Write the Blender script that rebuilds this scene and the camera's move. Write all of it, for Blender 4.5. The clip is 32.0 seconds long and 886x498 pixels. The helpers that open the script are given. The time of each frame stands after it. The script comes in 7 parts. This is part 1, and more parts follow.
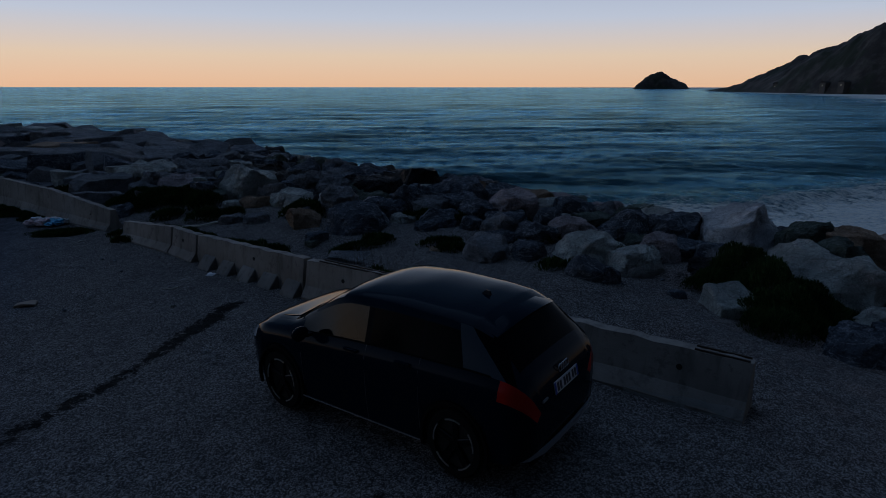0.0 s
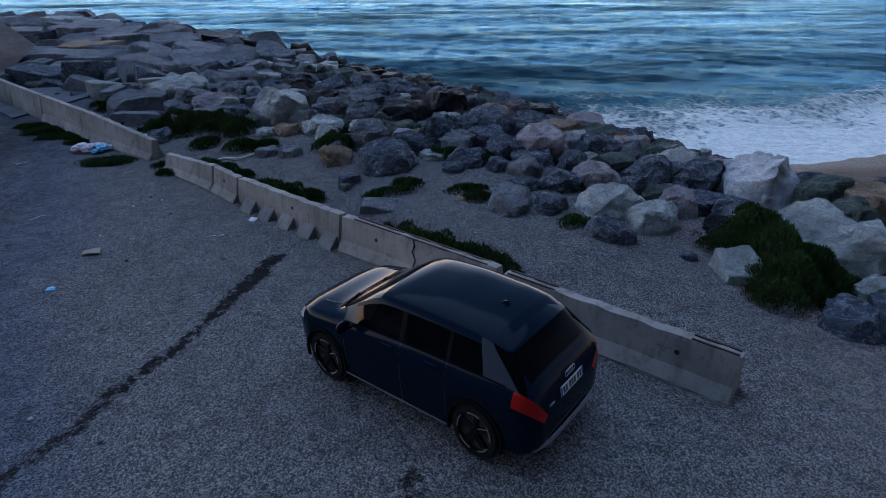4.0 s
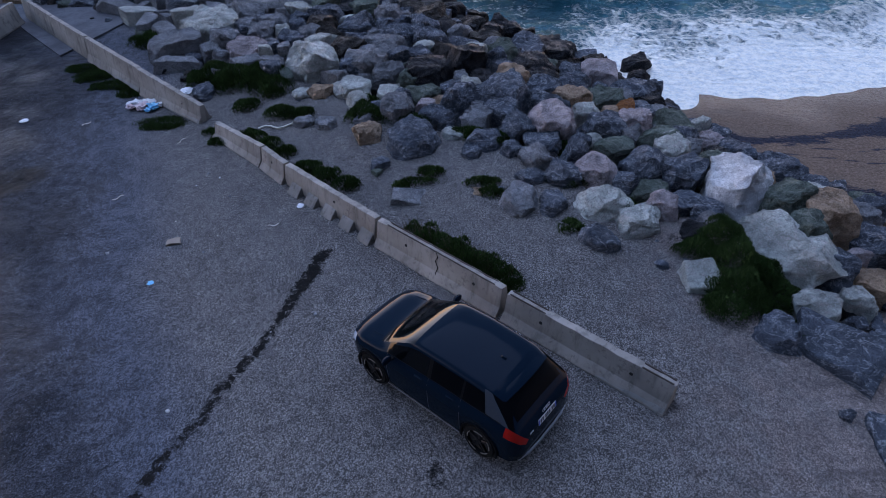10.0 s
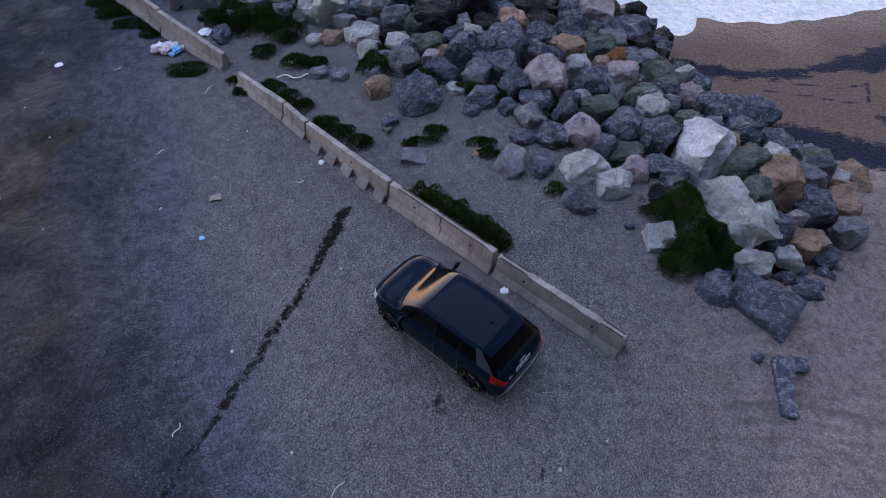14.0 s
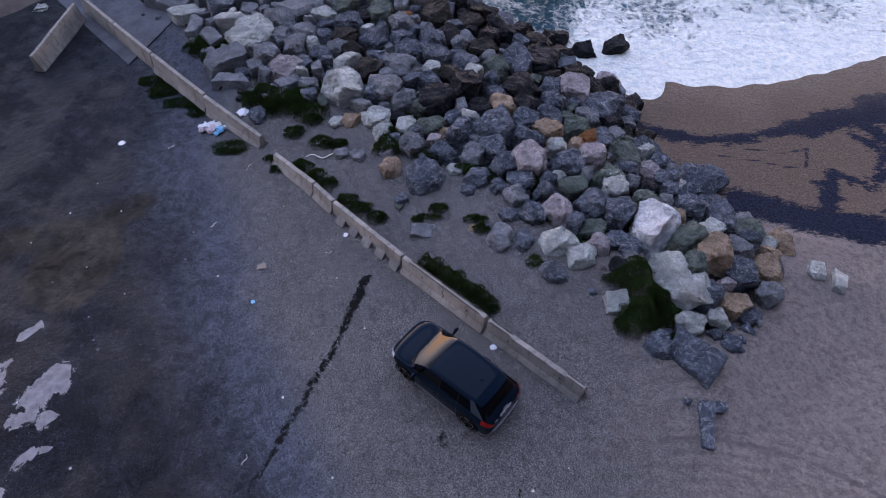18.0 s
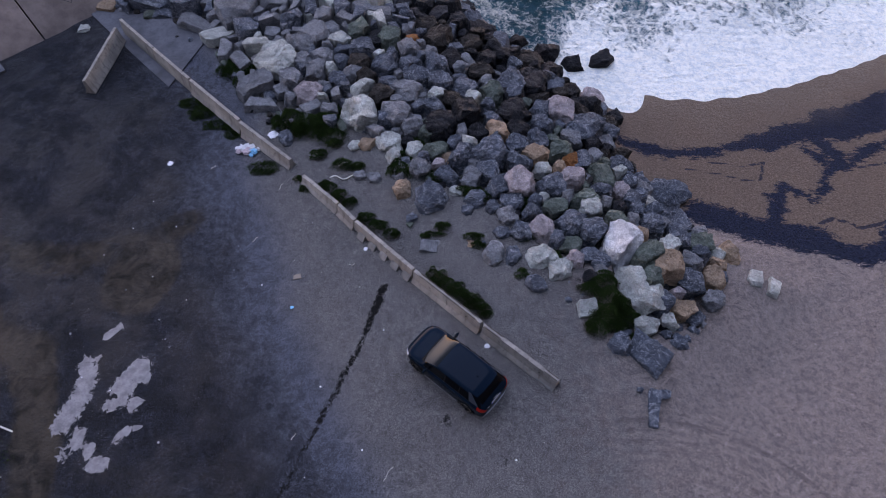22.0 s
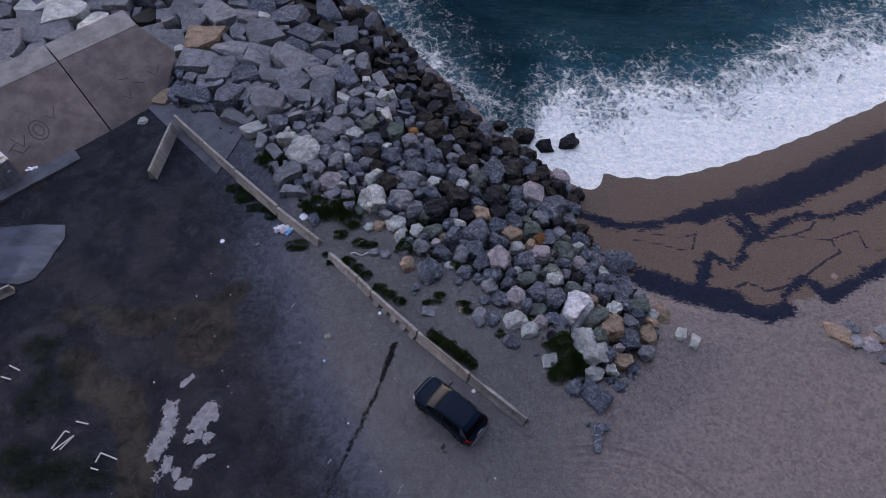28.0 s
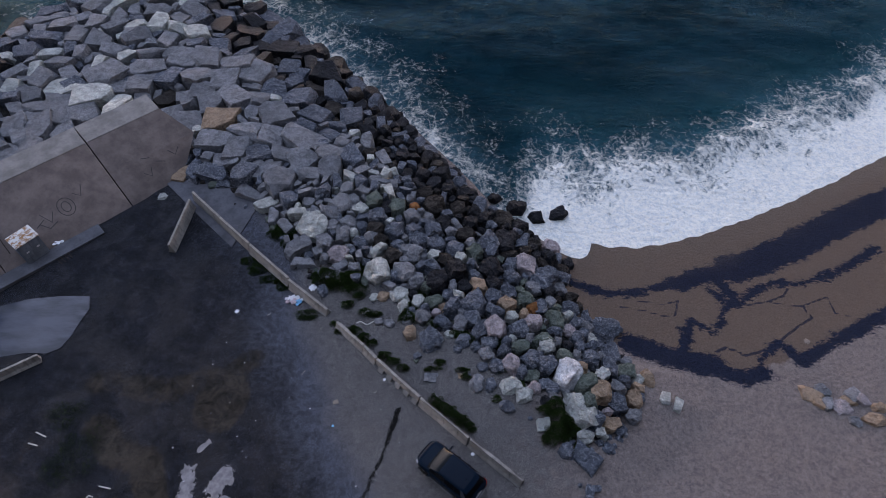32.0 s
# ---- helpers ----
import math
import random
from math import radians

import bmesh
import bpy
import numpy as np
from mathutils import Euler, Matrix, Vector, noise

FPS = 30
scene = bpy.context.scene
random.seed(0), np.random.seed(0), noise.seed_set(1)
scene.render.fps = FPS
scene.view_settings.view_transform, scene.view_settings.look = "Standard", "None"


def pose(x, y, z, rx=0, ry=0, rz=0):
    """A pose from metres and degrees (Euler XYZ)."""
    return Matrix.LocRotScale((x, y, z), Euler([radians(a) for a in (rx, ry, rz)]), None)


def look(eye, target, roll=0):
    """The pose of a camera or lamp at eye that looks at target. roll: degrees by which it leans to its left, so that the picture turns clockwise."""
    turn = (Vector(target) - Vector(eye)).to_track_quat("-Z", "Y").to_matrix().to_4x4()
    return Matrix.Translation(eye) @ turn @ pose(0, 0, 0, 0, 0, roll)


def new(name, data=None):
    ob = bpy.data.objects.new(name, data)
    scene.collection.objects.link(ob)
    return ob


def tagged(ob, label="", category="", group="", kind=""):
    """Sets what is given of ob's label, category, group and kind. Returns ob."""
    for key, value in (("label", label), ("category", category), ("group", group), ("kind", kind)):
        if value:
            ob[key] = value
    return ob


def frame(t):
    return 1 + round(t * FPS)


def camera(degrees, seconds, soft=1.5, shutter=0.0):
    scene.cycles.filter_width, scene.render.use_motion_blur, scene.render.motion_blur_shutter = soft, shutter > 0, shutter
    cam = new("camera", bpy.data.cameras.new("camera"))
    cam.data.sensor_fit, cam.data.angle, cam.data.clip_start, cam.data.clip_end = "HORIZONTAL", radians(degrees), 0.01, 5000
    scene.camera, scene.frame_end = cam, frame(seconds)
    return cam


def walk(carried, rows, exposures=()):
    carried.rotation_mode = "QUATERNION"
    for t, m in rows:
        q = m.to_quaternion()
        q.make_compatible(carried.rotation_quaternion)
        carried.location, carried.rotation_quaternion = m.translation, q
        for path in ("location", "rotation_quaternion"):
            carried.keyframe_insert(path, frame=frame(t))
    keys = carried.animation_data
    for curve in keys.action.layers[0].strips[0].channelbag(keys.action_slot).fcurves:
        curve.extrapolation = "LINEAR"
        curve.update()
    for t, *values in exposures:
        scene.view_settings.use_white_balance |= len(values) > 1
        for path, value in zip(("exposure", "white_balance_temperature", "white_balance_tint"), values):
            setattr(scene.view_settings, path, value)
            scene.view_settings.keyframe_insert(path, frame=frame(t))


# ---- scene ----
cam = camera(71.6, 32.0, 0.6)
PATH = [
    (0, (-0.208, -4.807, 3.428), (-0.207, -2.873, 2.916), 0.03),
    (0.5, (-0.234, -4.805, 3.618), (-0.246, -2.892, 3.035), 0.07),
    (1, (-0.260, -4.811, 3.782), (-0.284, -2.946, 3.061), 0.10),
    (1.5, (-0.282, -4.823, 3.939), (-0.322, -3.019, 3.078), 0.09),
    (2, (-0.284, -4.841, 4.115), (-0.336, -3.054, 3.218), 0.06),
    (2.5, (-0.265, -4.870, 4.319), (-0.325, -3.081, 3.426), 0.00),
    (3, (-0.244, -4.914, 4.538), (-0.311, -3.121, 3.654), -0.06),
    (3.5, (-0.228, -4.964, 4.759), (-0.302, -3.169, 3.879), -0.12),
    (5.5, (-0.107, -5.032, 5.775), (-0.213, -3.273, 4.829), -0.33),
    (6, (-0.095, -5.062, 6.061), (-0.201, -3.333, 5.061), -0.36),
    (7, (-0.059, -5.109, 6.677), (-0.169, -3.446, 5.571), -0.40),
    (8, (-0.084, -5.193, 7.328), (-0.202, -3.600, 6.125), -0.42),
    (8.5, (-0.109, -5.256, 7.662), (-0.228, -3.700, 6.410), -0.41),
    (9, (-0.136, -5.320, 8.012), (-0.256, -3.774, 6.749), -0.39),
    (9.5, (-0.166, -5.374, 8.393), (-0.288, -3.834, 7.123), -0.37),
    (10, (-0.196, -5.418, 8.805), (-0.322, -3.886, 7.525), -0.36),
    (10.5, (-0.220, -5.461, 9.215), (-0.345, -3.950, 7.911), -0.35),
    (11, (-0.240, -5.495, 9.606), (-0.367, -4.019, 8.262), -0.34),
    (12, (-0.271, -5.536, 10.378), (-0.396, -4.143, 8.948), -0.32),
    (13, (-0.232, -5.628, 11.151), (-0.346, -4.330, 9.634), -0.35),
    (13.5, (-0.187, -5.673, 11.587), (-0.300, -4.425, 10.027), -0.41),
    (14, (-0.139, -5.697, 12.092), (-0.253, -4.468, 10.519), -0.51),
    (14.5, (-0.100, -5.720, 12.635), (-0.217, -4.496, 11.058), -0.60),
    (15, (-0.078, -5.760, 13.191), (-0.195, -4.534, 11.614), -0.64),
    (15.5, (-0.077, -5.824, 13.741), (-0.192, -4.598, 12.165), -0.63),
    (17.5, (-0.113, -6.302, 16.082), (-0.229, -5.076, 14.506), -0.68),
    (18, (-0.112, -6.439, 16.655), (-0.224, -5.229, 15.066), -0.66),
    (19, (-0.168, -6.574, 17.904), (-0.273, -5.410, 16.281), -0.61),
    (20, (-0.206, -6.687, 19.148), (-0.310, -5.567, 17.494), -0.68),
    (21, (-0.145, -6.877, 20.331), (-0.252, -5.794, 18.653), -0.85),
    (21.5, (-0.131, -6.997, 20.933), (-0.239, -5.914, 19.255), -0.87),
    (22, (-0.161, -7.121, 21.569), (-0.264, -6.034, 19.893), -0.78),
    (23, (-0.228, -7.306, 22.913), (-0.322, -6.220, 21.236), -0.48),
    (24, (-0.223, -7.577, 24.281), (-0.310, -6.487, 22.607), -0.26),
    (25, (-0.201, -7.863, 25.638), (-0.286, -6.768, 23.966), -0.13),
    (25.5, (-0.206, -8.026, 26.281), (-0.291, -6.928, 24.612), -0.07),
    (27.5, (-0.165, -8.499, 29.052), (-0.247, -7.398, 27.384), 0.07),
    (28, (-0.193, -8.672, 29.634), (-0.273, -7.564, 27.970), 0.11),
    (29, (-0.227, -8.914, 30.793), (-0.305, -7.798, 29.135), 0.26),
    (29.5, (-0.288, -9.075, 31.258), (-0.362, -7.951, 29.605), 0.37),
    (30, (-0.379, -9.245, 31.623), (-0.450, -8.097, 29.986), 0.50),
    (30.5, (-0.434, -9.353, 31.947), (-0.503, -8.181, 30.328), 0.59),
    (31, (-0.451, -9.388, 32.240), (-0.522, -8.190, 30.640), 0.61),
    (31.5, (-0.452, -9.359, 32.506), (-0.523, -8.142, 30.921), 0.56),
    (32, (-0.444, -9.274, 32.757), (-0.517, -8.037, 31.187), 0.46),
]
EXPO = [(0, 3.4, 6300, 11), (1, 3.85, 5250, 11), (2, 4.5, 5950, 12), (3, 5.35, 6450, 15), (6, 6.17, 6800, 18), (9, 6.42, 7150, 24), (12, 6.5, 7600, 30), (13, 6.68, 8000, 32), (15, 6.7, 8250, 33), (19, 6.7, 8500, 35), (28, 6.45, 9100, 33), (32, 6.3, 9100, 28)]
walk(cam, [(t, look(eye, target, roll)) for t, eye, target, roll in PATH], EXPO)

# ---- world and light: dusk, the sun just gone behind the sea ----
SUN_AZ = radians(-30)          # from +y towards -x
world = bpy.data.worlds.new("dusk_sky")
scene.world = world
world.use_nodes = True
wn, wl = world.node_tree.nodes, world.node_tree.links
sky = wn.new("ShaderNodeTexSky")
sky.sky_type = "NISHITA"
sky.sun_disc = False
sky.sun_elevation = radians(-2.0)
sky.sun_rotation = SUN_AZ
sky.altitude = 10
sky.air_density, sky.dust_density, sky.ozone_density = 1.0, 0.6, 1.5
# a Nishita sky under a thin even haze that glows peach along the horizon and darkens to blue overhead
coord = wn.new("ShaderNodeTexCoord")
split = wn.new("ShaderNodeSeparateXYZ")
wl.new(coord.outputs["Generated"], split.inputs[0])
haze = wn.new("ShaderNodeValToRGB")
wl.new(split.outputs[2], haze.inputs[0])
STEPS = ((0.0, (1.0, 0.63, 0.39)), (0.045, (0.93, 0.72, 0.53)), (0.10, (0.64, 0.70, 0.82)), (0.20, (0.38, 0.49, 0.68)), (0.38, (0.06, 0.115, 0.21)), (1.0, (0.012, 0.034, 0.075)))
while len(haze.color_ramp.elements) < len(STEPS):
    haze.color_ramp.elements.new(0.5)
for el, (at, col) in zip(haze.color_ramp.elements, STEPS):
    el.position, el.color = at, (*col, 1)
gain = wn.new("ShaderNodeMix")
gain.data_type, gain.blend_type = "RGBA", "MULTIPLY"
gain.inputs[0].default_value = 1.0
wl.new(haze.outputs[0], gain.inputs[6])
# the glow belongs to the west; the sky behind is dimmer
west_dot = wn.new("ShaderNodeVectorMath")
west_dot.operation = "DOT_PRODUCT"
wl.new(coord.outputs["Generated"], west_dot.inputs[0])
west_dot.inputs[1].default_value = (math.sin(SUN_AZ), math.cos(SUN_AZ), 0.55)
side = wn.new("ShaderNodeMapRange")
side.interpolation_type = "SMOOTHSTEP"
wl.new(west_dot.outputs["Value"], side.inputs[0])
for k, v in enumerate((-0.55, 0.55, 0.11, 1.0)):
    side.inputs[k + 1].default_value = v
wl.new(side.outputs[0], gain.inputs[7])
half = wn.new("ShaderNodeMix")
half.data_type, half.blend_type = "RGBA", "MULTIPLY"
half.inputs[0].default_value = 1.0
half.inputs[7].default_value = (0.5, 0.5, 0.5, 1)
wl.new(gain.outputs[2], half.inputs[6])
both = wn.new("ShaderNodeMix")
both.data_type = "RGBA"
both.inputs[0].default_value = 0.97
wl.new(sky.outputs[0], both.inputs[6])
wl.new(half.outputs[2], both.inputs[7])
wl.new(both.outputs[2], wn["Background"].inputs[0])
wn["Background"].inputs[1].default_value = 0.15

# the high western sky, still bright after sunset, as one very wide soft source
sun = new("afterglow", bpy.data.lights.new("afterglow", "SUN"))
sun.data.energy, sun.data.angle, sun.data.color = 0.0225, radians(60), (0.40, 0.61, 1.0)
sun.matrix_world = look((0, 0, 30), Vector((0, 0, 30)) - Vector((math.sin(SUN_AZ), math.cos(SUN_AZ), 2.4)))

# ---- materials ----
def material(name, base, rough=0.8, metal=0.0, spec=0.5):
    m = bpy.data.materials.new(name)
    m.use_nodes = True
    b = m.node_tree.nodes["Principled BSDF"]
    b.inputs["Base Color"].default_value = (*base, 1)
    b.inputs["Roughness"].default_value = rough
    b.inputs["Metallic"].default_value = metal
    b.inputs["Specular IOR Level"].default_value = spec
    return m


class Nodes:
    """Short hand for node trees."""
    def __init__(self, m):
        self.t = m.node_tree
        self.b = self.t.nodes["Principled BSDF"]
        self.pos = self.t.nodes.new("ShaderNodeTexCoord").outputs["Object"]

    def put(self, v, socket):
        if hasattr(v, "is_output"):
            self.t.links.new(v, socket)
        else:
            socket.default_value = v

    def noise(self, scale, detail=4, rough=0.6, vec=None, distortion=0.0):
        n = self.t.nodes.new("ShaderNodeTexNoise")
        self.put(vec or self.pos, n.inputs["Vector"])
        n.inputs["Scale"].default_value, n.inputs["Detail"].default_value = scale, detail
        n.inputs["Roughness"].default_value, n.inputs["Distortion"].default_value = rough, distortion
        return n.outputs["Fac"]

    def cells(self, scale, feature="F1", out="Distance", vec=None, rand=1.0):
        n = self.t.nodes.new("ShaderNodeTexVoronoi")
        n.feature = feature
        self.put(vec or self.pos, n.inputs["Vector"])
        n.inputs["Scale"].default_value = scale
        n.inputs["Randomness"].default_value = rand
        return n.outputs[out]

    def ramp(self, v, lo, hi, a=0.0, b=1.0):
        n = self.t.nodes.new("ShaderNodeMapRange")
        n.interpolation_type = "SMOOTHSTEP"
        self.put(v, n.inputs[0])
        for i, x in enumerate((lo, hi, a, b)):
            n.inputs[i + 1].default_value = x
        return n.outputs[0]

    def math(self, op, a, b=0.0):
        n = self.t.nodes.new("ShaderNodeMath")
        n.operation = op
        self.put(a, n.inputs[0])
        self.put(b, n.inputs[1])
        return n.outputs[0]

    def mix(self, f, a, b):
        n = self.t.nodes.new("ShaderNodeMix")
        n.data_type = "RGBA"
        self.put(f, n.inputs[0])
        for v, s in ((a, n.inputs[6]), (b, n.inputs[7])):
            self.put((*v, 1) if isinstance(v, tuple) else v, s)
        return n.outputs[2]

    def attr(self, name):
        n = self.t.nodes.new("ShaderNodeAttribute")
        n.attribute_name = name
        return n.outputs["Fac"]

    def random(self):
        return self.t.nodes.new("ShaderNodeObjectInfo").outputs["Random"]

    def stretch(self, sx, sy, sz):
        n = self.t.nodes.new("ShaderNodeMapping")
        self.put(self.pos, n.inputs["Vector"])
        n.inputs["Scale"].default_value = (sx, sy, sz)
        return n.outputs[0]

    def bump(self, h, strength, dist=0.02, under=None):
        n = self.t.nodes.new("ShaderNodeBump")
        self.put(h, n.inputs["Height"])
        self.put(strength, n.inputs["Strength"])
        n.inputs["Distance"].default_value = dist
        if under is not None:
            self.put(under, n.inputs["Normal"])
        return n.outputs[0]

    def out(self, col=None, rough=None, normal=None):
        for v, s in ((col, "Base Color"), (rough, "Roughness"), (normal, "Normal")):
            if v is not None:
                self.put(v, self.b.inputs[s])


def stone_material(name, base, vein, wet=0.0, veins=0.5):
    m = material(name, base, 0.78 - 0.4 * wet, 0.0, 0.07)
    n = Nodes(m)
    geo = n.t.nodes.new("ShaderNodeNewGeometry").outputs["Random Per Island"]
    off = n.t.nodes.new("ShaderNodeVectorMath")
    off.operation = "MULTIPLY_ADD"
    n.put(n.random(), off.inputs[0])
    off.inputs[1].default_value = (37, 53, 71)
    n.put(n.pos, off.inputs[2])
    n.pos = off.outputs[0]
    big, mid, fine = n.noise(1.3, 6, 0.7, None, 0.6), n.noise(5, 7, 0.78), n.noise(26, 5, 0.8)
    c = n.mix(n.ramp(big, 0.36, 0.64), tuple(c * 0.58 for c in base), tuple(min(1, c * 1.25) for c in base))
    blotch = n.ramp(mid, 0.52, 0.66)
    c = n.mix(n.math("MULTIPLY", blotch, 0.6), c, tuple(v * 0.38 for v in base))
    frost = n.ramp(n.noise(3.2, 9, 0.85, None, 1.2), 0.51, 0.61)
    c = n.mix(n.math("MULTIPLY", frost, veins), c, vein)
    thread = n.math("SUBTRACT", 1.0, n.ramp(n.math("ABSOLUTE", n.math("SUBTRACT", n.noise(1.5, 5, 0.6, n.stretch(0.7, 1.0, 2.2), 1.4), 0.5)), 0.0, 0.018))
    c = n.mix(n.math("MULTIPLY", thread, veins), c, vein)
    c = n.mix(n.math("MULTIPLY", n.ramp(fine, 0.52, 0.6), 0.65), c, tuple(v * 0.4 for v in base))
    c = n.mix(n.math("MULTIPLY", n.ramp(n.noise(11, 6, 0.8, None, 0.8), 0.53, 0.6), 0.7), c, tuple(v * 0.4 for v in base))
    c = n.mix(n.math("MULTIPLY", n.ramp(n.noise(34, 4, 0.8), 0.55, 0.66), 0.55), c, tuple(min(1, v * 2.0 + 0.03) for v in base))
    c = n.mix(n.math("MULTIPLY", n.math("FRACT", n.math("MULTIPLY", n.math("ADD", geo, n.random()), 7.3)), 0.38), c, tuple(v * 0.42 for v in base))
    crack = n.cells(1.6, "DISTANCE_TO_EDGE", "Distance", n.stretch(1, 1, 1.8))
    c = n.mix(n.math("MULTIPLY", n.math("SUBTRACT", 1.0, n.ramp(crack, 0.0, 0.02)), 0.45), c, tuple(v * 0.3 for v in base))
    low = n.bump(n.math("ADD", n.noise(2.2, 7, 0.72), n.math("MULTIPLY", n.cells(2.6, "F1", "Distance", n.stretch(1, 1, 1.6)), 0.35)), 1.0, 0.26)
    n.out(c, None, n.bump(fine, 0.9, 0.035, n.bump(mid, 1.0, 0.11, low)))
    return m


ROCKS = {
    "grey": stone_material("grey_limestone", (0.27, 0.272, 0.285), (0.5, 0.46, 0.47), 0, 0.5),
    "slate": stone_material("slate_blue_stone", (0.115, 0.131, 0.16), (0.5, 0.51, 0.54), 0, 0.75),
    "pale": stone_material("pale_limestone", (0.66, 0.67, 0.61), (0.78, 0.585, 0.57), 0, 0.4),
    "white": stone_material("white_marble", (0.86, 0.84, 0.87), (0.5, 0.5, 0.53), 0, 0.2),
    "green": stone_material("green_serpentine", (0.155, 0.185, 0.155), (0.36, 0.36, 0.32)),
    "tan": stone_material("tan_sandstone", (0.5, 0.33, 0.225), (0.6, 0.46, 0.38)),
    "pink": stone_material("pinkish_marble", (0.52, 0.42, 0.42), (0.66, 0.58, 0.58)),
    "dark": stone_material("dark_wet_stone", (0.028, 0.028, 0.032), (0.09, 0.09, 0.10), 0.8),
    "umber": stone_material("brown_wet_stone", (0.048, 0.04, 0.036), (0.11, 0.095, 0.085), 0.8),
    "rust": stone_material("rust_stained_stone", (0.42, 0.16, 0.06), (0.3, 0.15, 0.11)),
}


def concrete_material(name, base, stain=1.0):
    m = material(name, base, 0.88, 0.0, 0.1)
    n = Nodes(m)
    big, mid, fine = n.noise(0.9, 5, 0.6), n.noise(5, 5, 0.7), n.noise(60, 3, 0.6)
    streak = n.noise(3.0, 4, 0.65, n.stretch(1.6, 1.6, 0.25))
    c = n.mix(n.ramp(big, 0.3, 0.7), tuple(v * 0.72 for v in base), tuple(v * 1.15 for v in base))
    c = n.mix(n.math("MULTIPLY", n.ramp(streak, 0.47, 0.68), 0.65 * stain), c, tuple(v * 0.5 for v in base))
    c = n.mix(n.math("MULTIPLY", n.ramp(mid, 0.54, 0.66), 0.55 * stain), c, tuple(v * 0.4 for v in base))
    n.out(c, None, n.bump(fine, 0.3, 0.006, n.bump(mid, 0.35, 0.03)))
    return m


CONCRETE = concrete_material("weathered_concrete", (0.30, 0.265, 0.235))
CONCRETE_WALL = concrete_material("brownish_concrete", (0.205, 0.158, 0.142), 0.3)
CONCRETE_CAP = concrete_material("pale_brown_concrete", (0.265, 0.235, 0.215), 0.3)
CONCRETE_PAD = concrete_material("grey_concrete_pad", (0.105, 0.106, 0.118), 0.5)

# ---- ground shape ----
SEA_Z = -3.3
FIELD = [(-23.8, 27.4), (-22.5, 22.7), (-18.1, 21.2), (-15.3, 19.7), (-12.4, 15.4), (-9.3, 12.4), (-7.0, 10.6),
         (-4.2, 9.2), (-2.2, 7.6), (1.3, 6.6), (4.0, 4.5), (5.4, 2.8), (8.6, 3.8), (10.9, 6.6), (10.8, 8.4), (9.0, 11.5),
         (6.9, 15.5), (7.2, 18.4), (4.0, 21.2), (0.6, 22.8), (-2.8, 27.8), (-8.4, 34.8), (-16.0, 43.0), (-24.0, 49.7),
         (-33.7, 50.2), (-42.5, 46.0), (-47.5, 38.5), (-44.0, 28.0), (-36.5, 17.5), (-30.8, 24.6), (-27.2, 30.8)]


# seaward edge of the gravel strip behind the barriers
INNER = ([-10, -6, -4, -1.5, 0.3, 1.2, 2, 3, 4.5, 5.5], [14.3, 13.0, 11.4, 9.7, 9.2, 8.7, 7.4, 6.4, 6.1, 6.2])


# the line of the barriers
ROW = ([-20.8, -15.0, -11.7, -8.1, -5.3, -2.5, 0.3, 3.1], [20.6, 15.8, 13.0, 10.3, 7.8, 5.45, 3.25, 1.25])


def field_distance(x, y):
    """Signed distance to the edge of the boulder field, positive inside (arrays)."""
    best, inside = np.full(x.shape, 1e9), np.zeros(x.shape, bool)
    for (ax, ay), (bx, by) in zip(FIELD, FIELD[1:] + FIELD[:1]):
        dx, dy = bx - ax, by - ay
        u = np.clip(((x - ax) * dx + (y - ay) * dy) / (dx * dx + dy * dy), 0, 1)
        best = np.minimum(best, np.hypot(x - ax - u * dx, y - ay - u * dy))
        inside ^= ((ay > y) != (by > y)) & (x < (bx - ax) * (y - ay) / (by - ay + 1e-12) + ax)
    return np.where(inside, best, -best)


def shore(x, y):
    """Metres up the beach from the water's edge, east of the boulders."""
    return 17.6 + 0.5 * np.sqrt((x - 11) ** 2 + 30) + 0.004 * np.maximum(x - 11, 0) ** 2 - y


def beach(x, y):
    """The sloping car park, and the beach that falls from it into the sea."""
    lot = 0.028 * np.clip(x, -60, 6)
    d = shore(x, y)
    sand = SEA_Z + np.where(d > 0, 0.10 * d + 0.002 * d * d, 0.16 * d) - 0.25 * np.maximum(6.8 - x, 0)
    stone = 0.1 + 0.3 * np.clip((3.0 - x) / 3, 0, 1) - 0.135 * np.maximum(x - 3.5, 0) - 0.22 * np.maximum(y - 6.8 - np.maximum(5 - x, 0), 0)
    stone = stone - np.clip((y - 9) / 6, 0, 1) * 0.6 * np.maximum(x - 6.5, 0)
    outer = 0.2 - 0.25 * (0.64 * -(x + 33.7) + 0.77 * (y - 44.0))
    p = np.maximum(sand, np.minimum(stone, np.where(x < -20, outer, 9.0))) - lot
    return np.maximum(lot - 0.2 * np.logaddexp(0, -p / 0.2), -6.5)


def core(x, y):
    """Metres inside the packed boulders, clear of the gravel strip behind the barriers."""
    d = field_distance(x, y)
    return np.where((x > -10) & (x < 5.5), np.minimum(d, y - np.interp(x, *INNER)), d)


